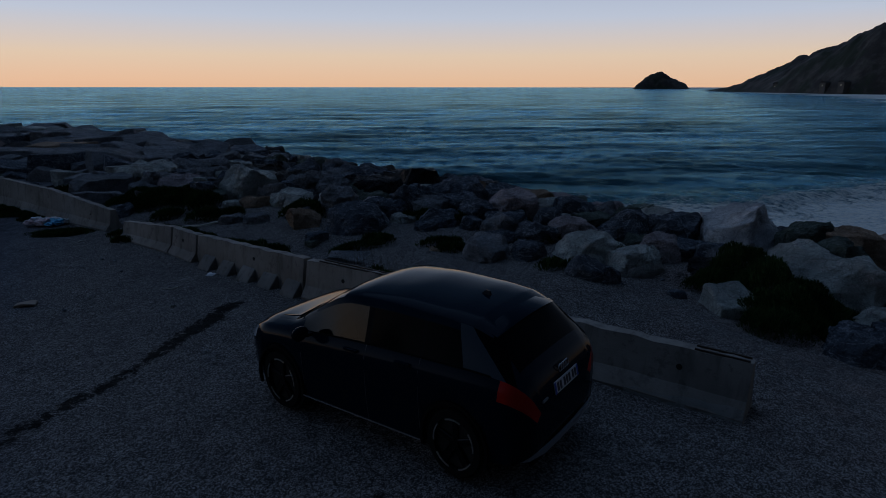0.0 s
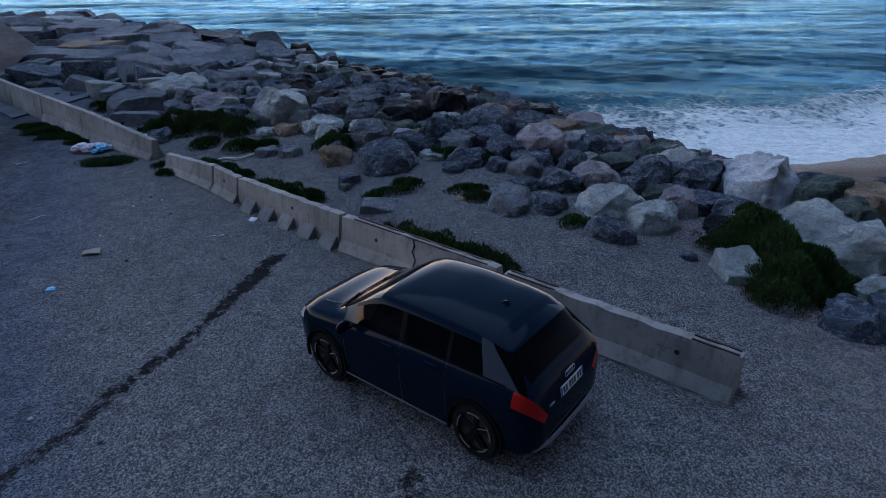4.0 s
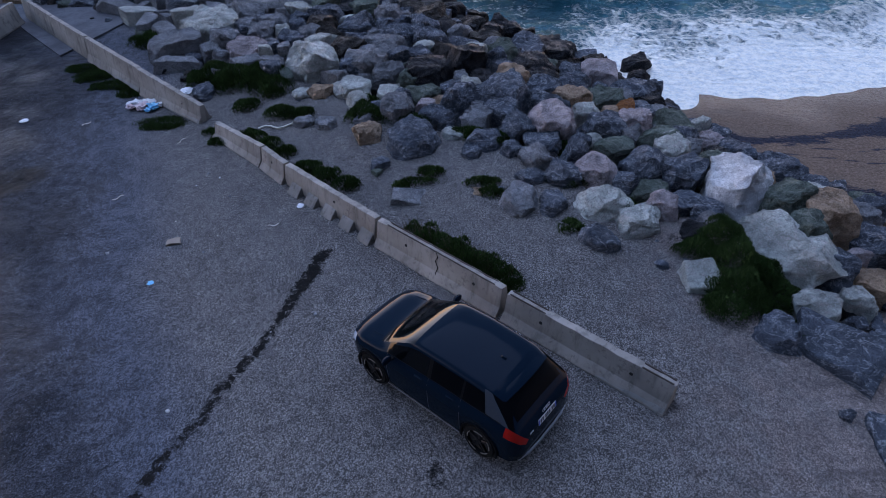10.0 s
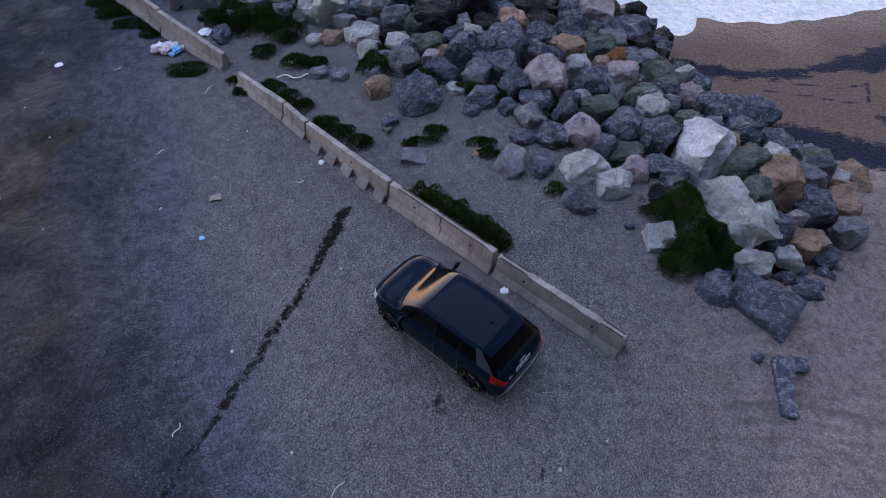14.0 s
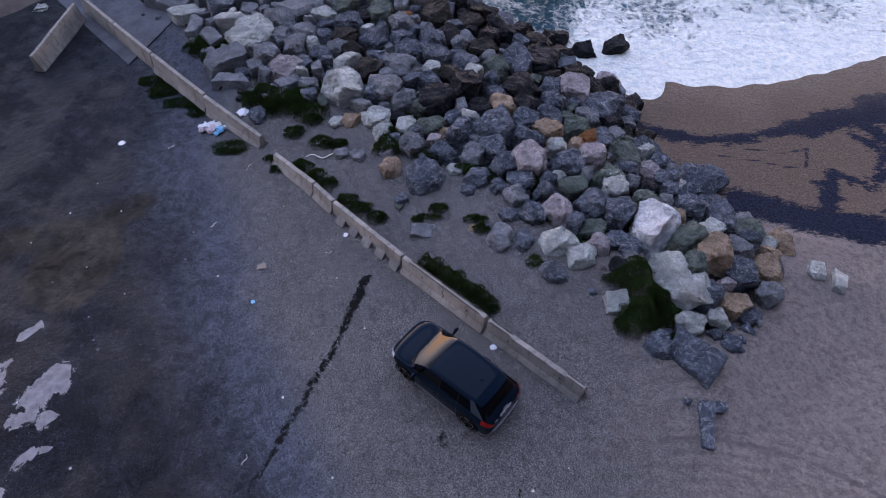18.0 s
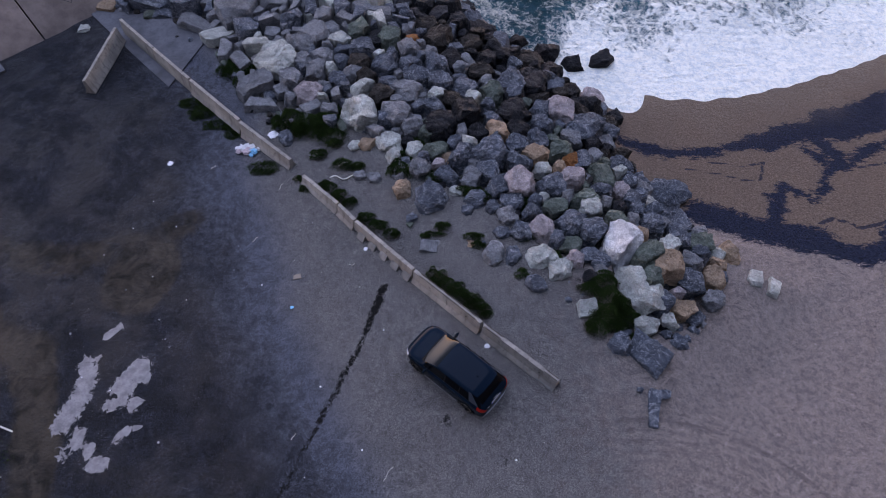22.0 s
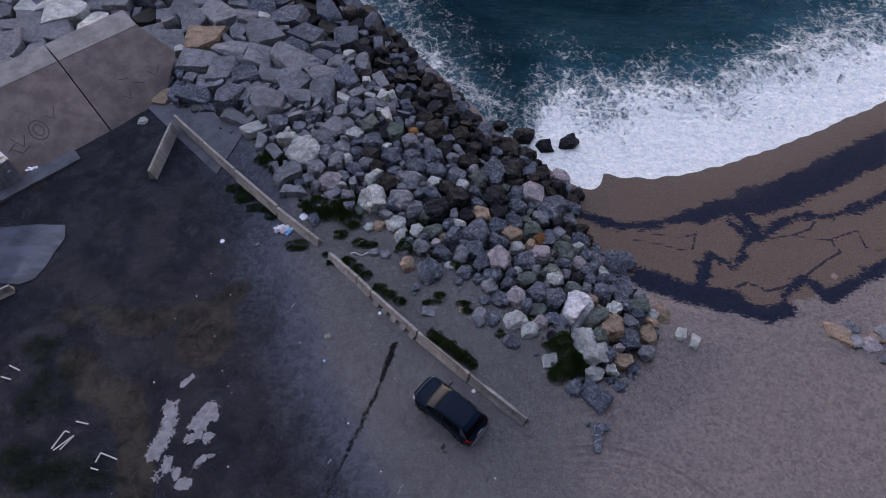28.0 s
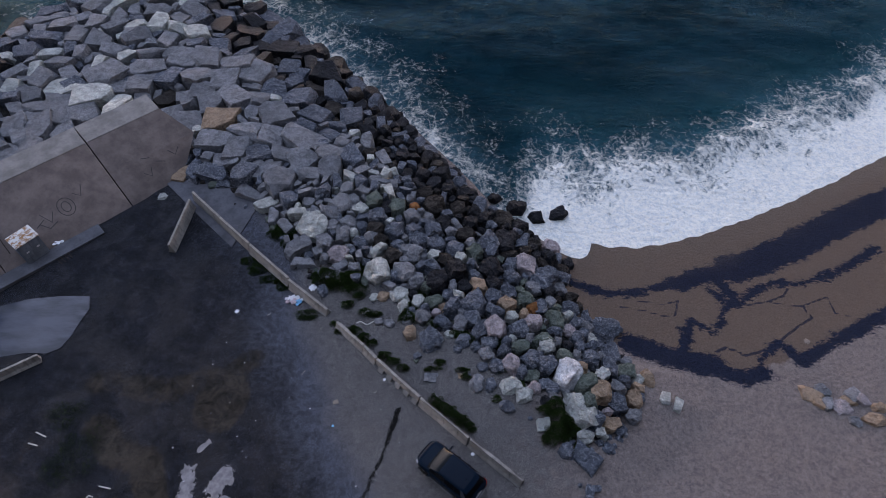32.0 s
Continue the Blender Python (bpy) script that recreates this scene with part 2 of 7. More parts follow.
def height(x, y):
    d = field_distance(x, y)
    b = beach(x, y)
    # the gravel behind the barriers lies a little higher than the car park
    behind = 0.77 * (y - np.interp(x, *ROW))
    b = b + 0.33 * np.clip((behind - 0.1) / 2.0, 0, 1) * np.clip((4.6 - x) / 2.4, 0, 1) * np.clip((x + 14) / 5, 0, 1) * np.clip((26 - x - y) / 8, 0, 1)
    cap = 0.25 + 0.02 * np.minimum(x, 0) - np.clip(0.22 * (x + y - 14.3), 0, 1.1)
    mound = np.minimum(cap, b - 0.15 + 0.5 * np.maximum(d - 0.4, 0)) - 0.35 * np.clip((core(x, y) - 0.2) / 0.8, 0, 1)
    seaward = np.clip((9.0 - x) / 2.5, 0, 1) * np.clip((-1.0 - b) / 0.8, 0, 1)
    z = np.where(d > 0, np.maximum(mound, b - 0.35 * np.clip((core(x, y) - 0.2) / 0.8, 0, 1)), b + seaward * 0.45 * np.maximum(d, -9))
    dry = np.clip((b + 2.2) / 1.5, 0, 1)
    return z + dry * 0.018 * (np.sin(x * 1.7 + 0.6 * y) * np.sin(y * 1.3 - 0.4 * x)) + 0.012 * np.sin(3.1 * x + 1.0) * np.sin(2.7 * y)


def height_at(x, y):
    return float(height(np.array([x], float), np.array([y], float))[0])


def axis(stops):
    """Grid lines: (start, step) pairs and an end."""
    out = []
    for (a, step), (b, _) in zip(stops, stops[1:]):
        out += list(np.linspace(a, b, max(1, round((b - a) / step)), endpoint=False))
    return np.array(out + [stops[-1][0]])


def sheet(name, xs, ys, zf, mat):
    X, Y = np.meshgrid(xs, ys)
    Z = zf(X, Y)
    nx, ny = len(xs), len(ys)
    idx = np.arange(nx * ny).reshape(ny, nx)
    quads = np.stack([idx[:-1, :-1], idx[:-1, 1:], idx[1:, 1:], idx[1:, :-1]], -1).reshape(-1, 4)
    me = bpy.data.meshes.new(name)
    me.from_pydata(np.stack([X, Y, Z], -1).reshape(-1, 3), [], quads.tolist())
    me.polygons.foreach_set("use_smooth", np.ones(len(quads), bool))
    me.materials.append(mat)
    return new(name, me), X.ravel(), Y.ravel()


def add_attr(ob, name, values):
    a = ob.data.attributes.new(name, "FLOAT", "POINT")
    a.data.foreach_set("value", np.asarray(values, np.float32))


def wobble(x, y, s, seed=0.0):
    """Cheap smooth noise, about -1 to 1 (arrays)."""
    v = 0
    for k in range(1, 6):
        a = 1.7 * k + seed
        v = v + np.sin((x * math.cos(a) + y * math.sin(a)) * s * (0.6 + 0.35 * k) + 2.1 * k + seed) / k ** 0.7
    return v / 2.2


def ground_material():
    m = material("gravel_sand_asphalt", (0.128, 0.1216, 0.1152), 0.9, 0.0, 0.12)
    n = Nodes(m)
    wet, sand, up, mud, streak, silt, ring = (n.attr(a) for a in ("wet", "sand", "shore", "mud", "streak", "silt", "ring"))
    bw = n.t.nodes.new("ShaderNodeRGBToBW")
    n.t.links.new(n.cells(70, "F1", "Color"), bw.inputs[0])
    grain = n.ramp(bw.outputs[0], 0.15, 0.85)
    fine, big = n.noise(24, 4, 0.7), n.noise(0.45, 6, 0.62)
    patch = n.noise(1.7, 5, 0.66)
    gravel = n.mix(grain, (0.07251, 0.06848, 0.07025), (0.3428, 0.32, 0.3042))
    mid = n.noise(9, 5, 0.8)
    gravel = n.mix(n.math("MULTIPLY", n.ramp(mid, 0.48, 0.64), 0.3), gravel, (0.05933, 0.05568, 0.0577))
    gravel = n.mix(n.math("MULTIPLY", n.ramp(n.noise(16, 3, 0.7), 0.6, 0.7), 0.15), gravel, (0.4087, 0.384, 0.3669))
    gravel = n.mix(n.math("MULTIPLY", n.ramp(big, 0.35, 0.7), 0.45), gravel, (0.1318, 0.1216, 0.1223))
    gravel = n.mix(n.math("MULTIPLY", n.ramp(n.noise(3.4, 7, 0.75), 0.47, 0.62), 0.4), gravel, (0.066, 0.06, 0.06))
    gravel = n.mix(n.math("MULTIPLY", n.ramp(patch, 0.5, 0.7), 0.5), gravel, (0.0857, 0.08, 0.08154))
    gravel = n.mix(n.math("MULTIPLY", n.ramp(n.cells(26, "F1", "Distance"), 0.0, 0.45), 0.45), n.mix(0.35, gravel, (0.515, 0.48, 0.4606)), gravel)
    gravel = n.mix(n.math("MULTIPLY", n.ramp(n.noise(40, 3, 0.85), 0.54, 0.64), 0.7), gravel, (0.0309, 0.029, 0.03038))
    gravel = n.mix(n.math("MULTIPLY", n.ramp(n.noise(30, 3, 0.8), 0.58, 0.68), 0.35), gravel, (0.4635, 0.43, 0.4116))
    def chips(scale):
        g = n.t.nodes.new("ShaderNodeRGBToBW")
        n.t.links.new(n.cells(scale, "F1", "Color"), g.inputs[0])
        return g.outputs[0]

    speck = n.math("ADD", n.math("MULTIPLY", chips(96), 0.42), n.math("ADD", n.math("MULTIPLY", chips(48), 0.3), n.math("MULTIPLY", fine, 0.25)))
    pits = n.noise(5.0, 4, 0.65)
    sandc = n.mix(n.ramp(n.noise(40, 5, 0.75), 0.3, 0.7), (0.172, 0.132, 0.121), (0.452, 0.354, 0.318))
    # dimple shade painted into the sand colour with the noise that drives the bump
    sandc = n.mix(n.math("MULTIPLY", n.ramp(pits, 0.46, 0.6), 0.42), sandc, (0.096, 0.08, 0.0736))
    c = n.mix(n.ramp(n.math("ADD", sand, n.math("MULTIPLY", n.math("SUBTRACT", patch, 0.5), 0.8)), 0.3, 0.75), gravel, sandc)
    c = n.mix(n.ramp(speck, 0.41, 0.63), n.mix(n.ramp(sand, 0.35, 0.9, 0.82, 0.55), c, (0.016, 0.013, 0.0125)), n.mix(0.12, c, (0.62, 0.565, 0.55)))
    c = n.mix(n.math("MULTIPLY", n.ramp(wet, 0.0, 0.3), 0.72), c, n.mix(n.ramp(speck, 0.36, 0.64), (0.022, 0.028, 0.04), (0.135, 0.165, 0.225)))
    wetm = n.ramp(n.math("ADD", wet, n.math("MULTIPLY", n.math("SUBTRACT", n.noise(0.8, 7, 0.7), 0.5), 0.9)), 0.1, 0.95)
    asphalt = n.mix(n.ramp(n.noise(22, 5, 0.85), 0.42, 0.66), (0.002, 0.002, 0.0025), (0.03, 0.032, 0.041))
    asphalt = n.mix(n.math("MULTIPLY", n.ramp(n.noise(0.5, 8, 0.72), 0.5, 0.7), 0.4), asphalt, n.mix(grain, (0.02, 0.02, 0.022), (0.14, 0.14, 0.15)))
    asphalt = n.mix(n.math("MULTIPLY", n.ramp(speck, 0.54, 0.64), 0.7), asphalt, (0.09, 0.104, 0.14))
    blot = n.ramp(n.noise(0.7, 9, 0.78, None, 0.8), 0.40, 0.62)
    asphalt = n.mix(n.math("MULTIPLY", n.math("SUBTRACT", 1.0, blot), 0.8), asphalt, n.mix(n.ramp(speck, 0.5, 0.7), (0.003, 0.003, 0.004), (0.05, 0.052, 0.06)))
    grit = n.cells(17, "F1", "Distance")
    asphalt = n.mix(n.math("MULTIPLY", n.math("SUBTRACT", 1.0, n.ramp(grit, 0.1, 0.2)), n.ramp(chips(17), 0.5, 0.8)), asphalt, (0.25, 0.25, 0.27))
    c = n.mix(wetm, c, asphalt)
    mottle = n.math("MULTIPLY", n.ramp(n.noise(2.6, 11, 0.86), 0.47, 0.56), n.ramp(wet, 0.0, 0.6, 0.22, 0.62))
    c = n.mix(mottle, c, (0.012, 0.0125, 0.015))
    mudm = n.ramp(n.math("ADD", mud, n.math("MULTIPLY", n.math("SUBTRACT", n.noise(0.55, 8, 0.68, None, 0.5), 0.5), 1.5)), 0.42, 0.85)
    c = n.mix(n.math("MULTIPLY", mudm, 0.92), c, n.mix(n.ramp(n.noise(1.1, 7, 0.68, None, 0.6), 0.32, 0.68), (0.011, 0.0095, 0.0085), (0.052, 0.041, 0.031)))
    dried = n.ramp(n.math("ADD", silt, n.math("MULTIPLY", n.math("SUBTRACT", n.noise(2.4, 8, 0.72, None, 1.2), 0.5), 2.2)), 0.5, 0.6)
    c = n.mix(dried, c, n.mix(n.ramp(n.noise(3, 4, 0.6), 0.3, 0.7), (0.1949, 0.181, 0.1883), (0.3216, 0.297, 0.2986)))
    # shade between the boulders, painted into the ground colour as a near-black tone
    gap_shade = n.mix(n.ramp(n.noise(8, 5, 0.7), 0.35, 0.7), (0.009, 0.0085, 0.008), (0.045, 0.043, 0.041))
    c = n.mix(n.ramp(n.math("ADD", n.attr("field"), n.math("MULTIPLY", n.math("SUBTRACT", patch, 0.5), 2.0)), 0.5, 1.6), c, gap_shade)
    # oil streak
    c = n.mix(n.ramp(n.math("ADD", streak, n.math("MULTIPLY", n.math("SUBTRACT", n.noise(4.5, 8, 0.85), 0.5), 2.6)), 0.46, 0.7), c, (0.007, 0.0065, 0.007))
    # wheel ruts in the sand
    rut = 0.0
    for r0, w, a in ((6.9, 0.14, 0.5), (6.5, 0.08, 0.26), (7.2, 0.07, 0.2), (6.15, 0.09, 0.28), (7.55, 0.07, 0.16), (5.75, 0.07, 0.25), (5.4, 0.08, 0.3), (4.9, 0.08, 0.25)):
        d = n.math("ABSOLUTE", n.math("SUBTRACT", ring, r0))
        rut = n.math("MAXIMUM", rut, n.math("MULTIPLY", n.math("SUBTRACT", 1.0, n.ramp(d, 0.0, w)), a))
    rut = n.math("MULTIPLY", rut, n.ramp(n.noise(1.3, 6, 0.7), 0.3, 0.5))
    c = n.mix(rut, c, (0.0768, 0.064, 0.0608))
    # damp sand, two bands of dark weed and the thin lines between them
    ups = n.math("ADD", up, n.math("MULTIPLY", n.math("SUBTRACT", n.noise(0.22, 3, 0.5), 0.5), 7.0))
    damp = n.ramp(n.math("ADD", n.attr("damp"), n.math("MULTIPLY", n.math("SUBTRACT", n.noise(1.2, 7, 0.7), 0.5), 1.6)), -0.1, 0.15)
    c = n.mix(damp, c, n.mix(n.ramp(n.noise(12, 5, 0.72), 0.3, 0.72), (0.08299, 0.05571, 0.0422), (0.1909, 0.1348, 0.1055)))
    fibre = n.math("ADD", n.math("MULTIPLY", n.noise(3.2, 9, 0.82, n.stretch(0.7, 1.5, 1), 0.8), 0.6), n.math("MULTIPLY", n.noise(0.9, 6, 0.7, None, 0.5), 0.4))
    reach = n.math("ADD", n.math("MULTIPLY", n.attr("weed_band"), 0.3), 0.49)
    bands = n.ramp(n.math("SUBTRACT", fibre, reach), -0.035, 0.03)
    wisp = n.math("ADD", n.attr("weed_line"), n.math("MULTIPLY", n.math("SUBTRACT", n.noise(2.5, 7, 0.75), 0.5), 0.16))
    weed = n.math("MAXIMUM", bands, n.math("MULTIPLY", n.math("SUBTRACT", 1.0, n.ramp(wisp, 0.0, 0.05)), 0.85))
    c = n.mix(weed, c, n.mix(n.ramp(n.noise(14, 6, 0.82), 0.38, 0.7), (0.0025, 0.0045, 0.011), (0.022, 0.034, 0.068)))
    soaked = n.math("SUBTRACT", 1.0, n.ramp(ups, 0.5, 4.5))
    c = n.mix(n.math("MULTIPLY", soaked, 0.3), c, (0.0288, 0.02176, 0.0192))
    rough = n.math("SUBTRACT", 0.92, n.math("MULTIPLY", n.math("MAXIMUM", n.math("MULTIPLY", wetm, n.ramp(big, 0.4, 0.6)), soaked), 0.5))
    low = n.bump(n.math("ADD", pits, n.math("MULTIPLY", n.cells(3.2, "SMOOTH_F1", "Distance"), 0.25)), 0.9, 0.11)
    n.out(c, rough, n.bump(bw.outputs[0], 0.8, 0.02, n.bump(fine, 0.3, 0.01, low)))
    return m


def smooth(v, lo, hi):
    u = np.clip((v - lo) / (hi - lo), 0, 1)
    return u * u * (3 - 2 * u)


def near_line(x, y, pts):
    best = np.full(x.shape, 1e9)
    for (ax, ay), (bx, by) in zip(pts, pts[1:]):
        dx, dy = bx - ax, by - ay
        u = np.clip(((x - ax) * dx + (y - ay) * dy) / (dx * dx + dy * dy), 0, 1)
        best = np.minimum(best, np.hypot(x - ax - u * dx, y - ay - u * dy))
    return best


gx = axis([(-400, 40), (-60, 1.0), (-30, 0.25), (-8, 0.16), (-1, 0.2), (27, 0.4), (38, 1.0), (70, 40), (400, 1)])
gy = axis([(-400, 40), (-20, 0.5), (-6, 0.2), (22, 0.3), (30, 0.4), (52, 2.0), (70, 1)])
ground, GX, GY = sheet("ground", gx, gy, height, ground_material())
tagged(ground, "grey gravel car park running into sandy beach", "ground", kind="structure")
w1, w2 = wobble(GX, GY, 0.35), wobble(GX, GY, 1.3, 4.0)
# wet asphalt of the car park, west of the oil streak
west = -11.0 - 0.55 * np.maximum(GY - 5, 0) + 0.62 * np.clip(4 - GY, 0, 12) + 1.2 * w1
add_attr(ground, "wet", smooth(west - GX, -6.0, 3.5))
add_attr(ground, "sand", smooth(0.75 * GX + 0.25 * GY - 3.0 + 0.8 * w1, -6.0, 8.0))
add_attr(ground, "shore", np.where(GX > 5.5, shore(GX, GY), 30.0))
line = near_line(GX, GY, [(-3.75, 4.95), (-3.85, 4.3), (-4.0, 3.6), (-4.2, 2.7), (-4.35, 2.05), (-4.75, 1.0), (-4.95, 0.3), (-5.5, -1.3), (-6.2, -3.5)])
streak = (1 - smooth(line + 0.07 * w2, 0.02, 0.34)) * np.interp(GY, [-4, 0, 3, 5], [0.62, 0.74, 0.84, 0.95])
for px, py, pr in ((-0.76, -0.25, 0.42), (-3.6, 5.0, 0.2), (-3.5, -0.9, 0.25), (1.4, -1.6, 0.2), (4.0, 5.6, 0.35)):
    streak = np.maximum(streak, 0.62 * (1 - smooth(np.hypot(GX - px, GY - py), 0.0, pr * 1.6)))
add_attr(ground, "streak", streak)
silt = np.zeros_like(GX)
for pts, r in (([(-14.6, 0.8), (-14.3, 0.1), (-14.4, -0.5), (-14.65, -1.5)], 0.42), ([(-12.65, 1.0), (-13.0, 0.4), (-13.15, -0.1)], 0.24), ([(-12.4, 1.0), (-12.7, 0.3), (-12.75, -0.5), (-13.2, -0.7)], 0.26), ([(-12.3, 0.75), (-12.15, 0.4)], 0.2),
               ([(-12.2, -0.45), (-12.25, -0.7)], 0.2), ([(-13.85, -1.8), (-13.8, -2.15)], 0.26), ([(-13.3, -2.25), (-13.25, -2.45)], 0.2), ([(-12.9, -2.85), (-12.6, -2.75)], 0.3), ([(-12.4, -1.9), (-12.3, -1.55), (-11.75, -1.4)], 0.15), ([(-14.3, 1.95), (-14.2, 2.2), (-13.95, 2.45)], 0.16),
               ([(-14.4, -2.5), (-14.1, -2.7)], 0.16)):
    silt = np.maximum(silt, 1 - smooth(near_line(GX, GY, pts), 0.0, 2.0 * r))
add_attr(ground, "silt", silt)
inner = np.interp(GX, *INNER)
# mask for the shade painted on the ground between the packed boulders
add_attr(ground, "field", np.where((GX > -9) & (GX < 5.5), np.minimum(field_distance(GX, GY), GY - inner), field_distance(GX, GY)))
# dark weed left by the tide: broad bands, then single lines, each with its half width
BANDS = (([(6.3, 16.7), (8.1, 16.15), (9.6, 15.6), (11.5, 15.8), (13.2, 16.3), (14.8, 16.85)], 0.32), ([(14.8, 16.85), (16.8, 17.7), (18.8, 18.35)], 0.75), ([(18.8, 18.35), (20.9, 19.15), (23.1, 20.4), (28, 23.4), (34, 26.7)], 1.25),
         ([(16.5, 16.5), (17.45, 15.5), (18.3, 15.0), (20, 16.4), (21.3, 17.2)], 0.24), ([(17.5, 17.2), (18.0, 16.2), (18.3, 15.2)], 0.42), ([(21.3, 17.2), (23, 17), (25.9, 18.2), (29.6, 20.6)], 0.3),
         ([(17.9, 15.1), (17.15, 14.3), (16.85, 13.45), (16.2, 12.65), (15.4, 13.0), (15, 13.5), (14.5, 12.6), (14.0, 11.4)], 0.2), ([(14.4, 12.5), (14.0, 11.4), (13.6, 10.6)], 0.4),
         ([(10.6, 11.4), (11.6, 11.0), (12.4, 10.7), (13.3, 10.3), (14.5, 10.1), (15.5, 9.9)], 0.8), ([(15.5, 9.9), (16.2, 9.4), (17, 9.1), (18.4, 9.5)], 0.55),
         ([(18.3, 9.6), (18.4, 10.4), (19.9, 11.9), (20.4, 11.5), (20.8, 10.4)], 0.24), ([(20.8, 10.4), (23.3, 11.9), (26.5, 13.8), (32, 17)], 0.4))
LINES = (([(10.3, 14.4), (11.75, 14.25), (13.1, 13.8), (13.95, 13.9), (14.3, 15.0)], 0.05), ([(10.3, 15.3), (11.9, 15), (13.3, 14.85), (14.4, 15.2)], 0.05), ([(18.9, 15), (20.4, 15.35), (21.6, 15.9), (22.1, 16.6)], 0.06),
         ([(20.4, 15.35), (21.3, 15.1), (22.5, 15.0), (24.5, 15.9)], 0.05), ([(11.7, 17.3), (13.8, 17.3), (15.5, 16.9)], 0.04), ([(15.9, 11.0), (16.6, 11.35), (17.3, 11.05), (17.55, 10.75), (19.1, 11.25)], 0.08),
         ([(22.5, 15.0), (22.8, 14.0), (21.6, 13.2), (20.0, 11.9)], 0.06), ([(24.5, 15.9), (24.4, 14.4), (26.2, 13.9)], 0.05))
add_attr(ground, "weed_band", np.min([near_line(GX, GY, line) - w for line, w in BANDS], axis=0))
add_attr(ground, "weed_line", np.min([near_line(GX, GY, line) - w for line, w in LINES], axis=0))
add_attr(ground, "damp", np.where(GX > 5.5, GY - np.interp(GX, [6, 9, 11.2, 13.2, 15.5, 17, 20, 23.3, 26.5, 32], [12.2, 11.4, 11, 10.1, 9.6, 9.0, 10.5, 11.7, 13.5, 16.8]), -9.0))
ang = np.arctan2(GY + 6.5, GX - 7.0)
add_attr(ground, "ring", np.where((ang > 0.6) & (ang < 1.85), np.hypot(GX - 7.0, GY + 6.5), 99.0))
mud = 1.0 - smooth(np.hypot((GX + 14.0) / 1.9, (GY - 4.9) / 2.3), 0.6, 1.15)
mud = np.maximum(mud, 1 - smooth(near_line(GX, GY, [(-20.5, 3.0), (-19.0, 1.6), (-17.2, 1.2), (-16.2, -0.3), (-15.4, -2.0), (-14.8, -4.0), (-14.5, -8)]), 0.4, 1.5))
mud = np.maximum(mud, 0.75 * (1 - smooth(near_line(GX, GY, [(-13.0, 7.6), (-14.5, 6.4), (-17.5, 5.2), (-21.5, 5.6)]), 0.3, 1.7)))
add_attr(ground, "mud", mud)

# ---- sea ----
def swell(x, y):
    off = np.minimum(-shore(x, y), -field_distance(x, y))
    z = np.zeros_like(x)
    for k, (length, amp, turn) in enumerate(((9.0, 0.06, 8), (5.2, 0.045, -16), (3.1, 0.035, 30), (1.9, 0.022, -42), (1.2, 0.013, 12), (17, 0.10, 0))):
        a = radians(turn)
        ph = (x * math.sin(a) + y * math.cos(a)) * 6.283 / length + 1.3 * k + 1.5 * wobble(x, y, 0.9 / length, k)
        z += amp * (1.3 - np.abs(np.sin(ph / 2)) * 2)
    near = np.clip((off - 1) / 8, 0.06, 1)
    crest = np.exp(-((off - 8.0 + 1.2 * wobble(x, y, 0.3)) / 1.6) ** 2) * 0.28 * np.clip((x - 5) / 8, 0, 1)
    return SEA_Z + z * near + crest + 0.02


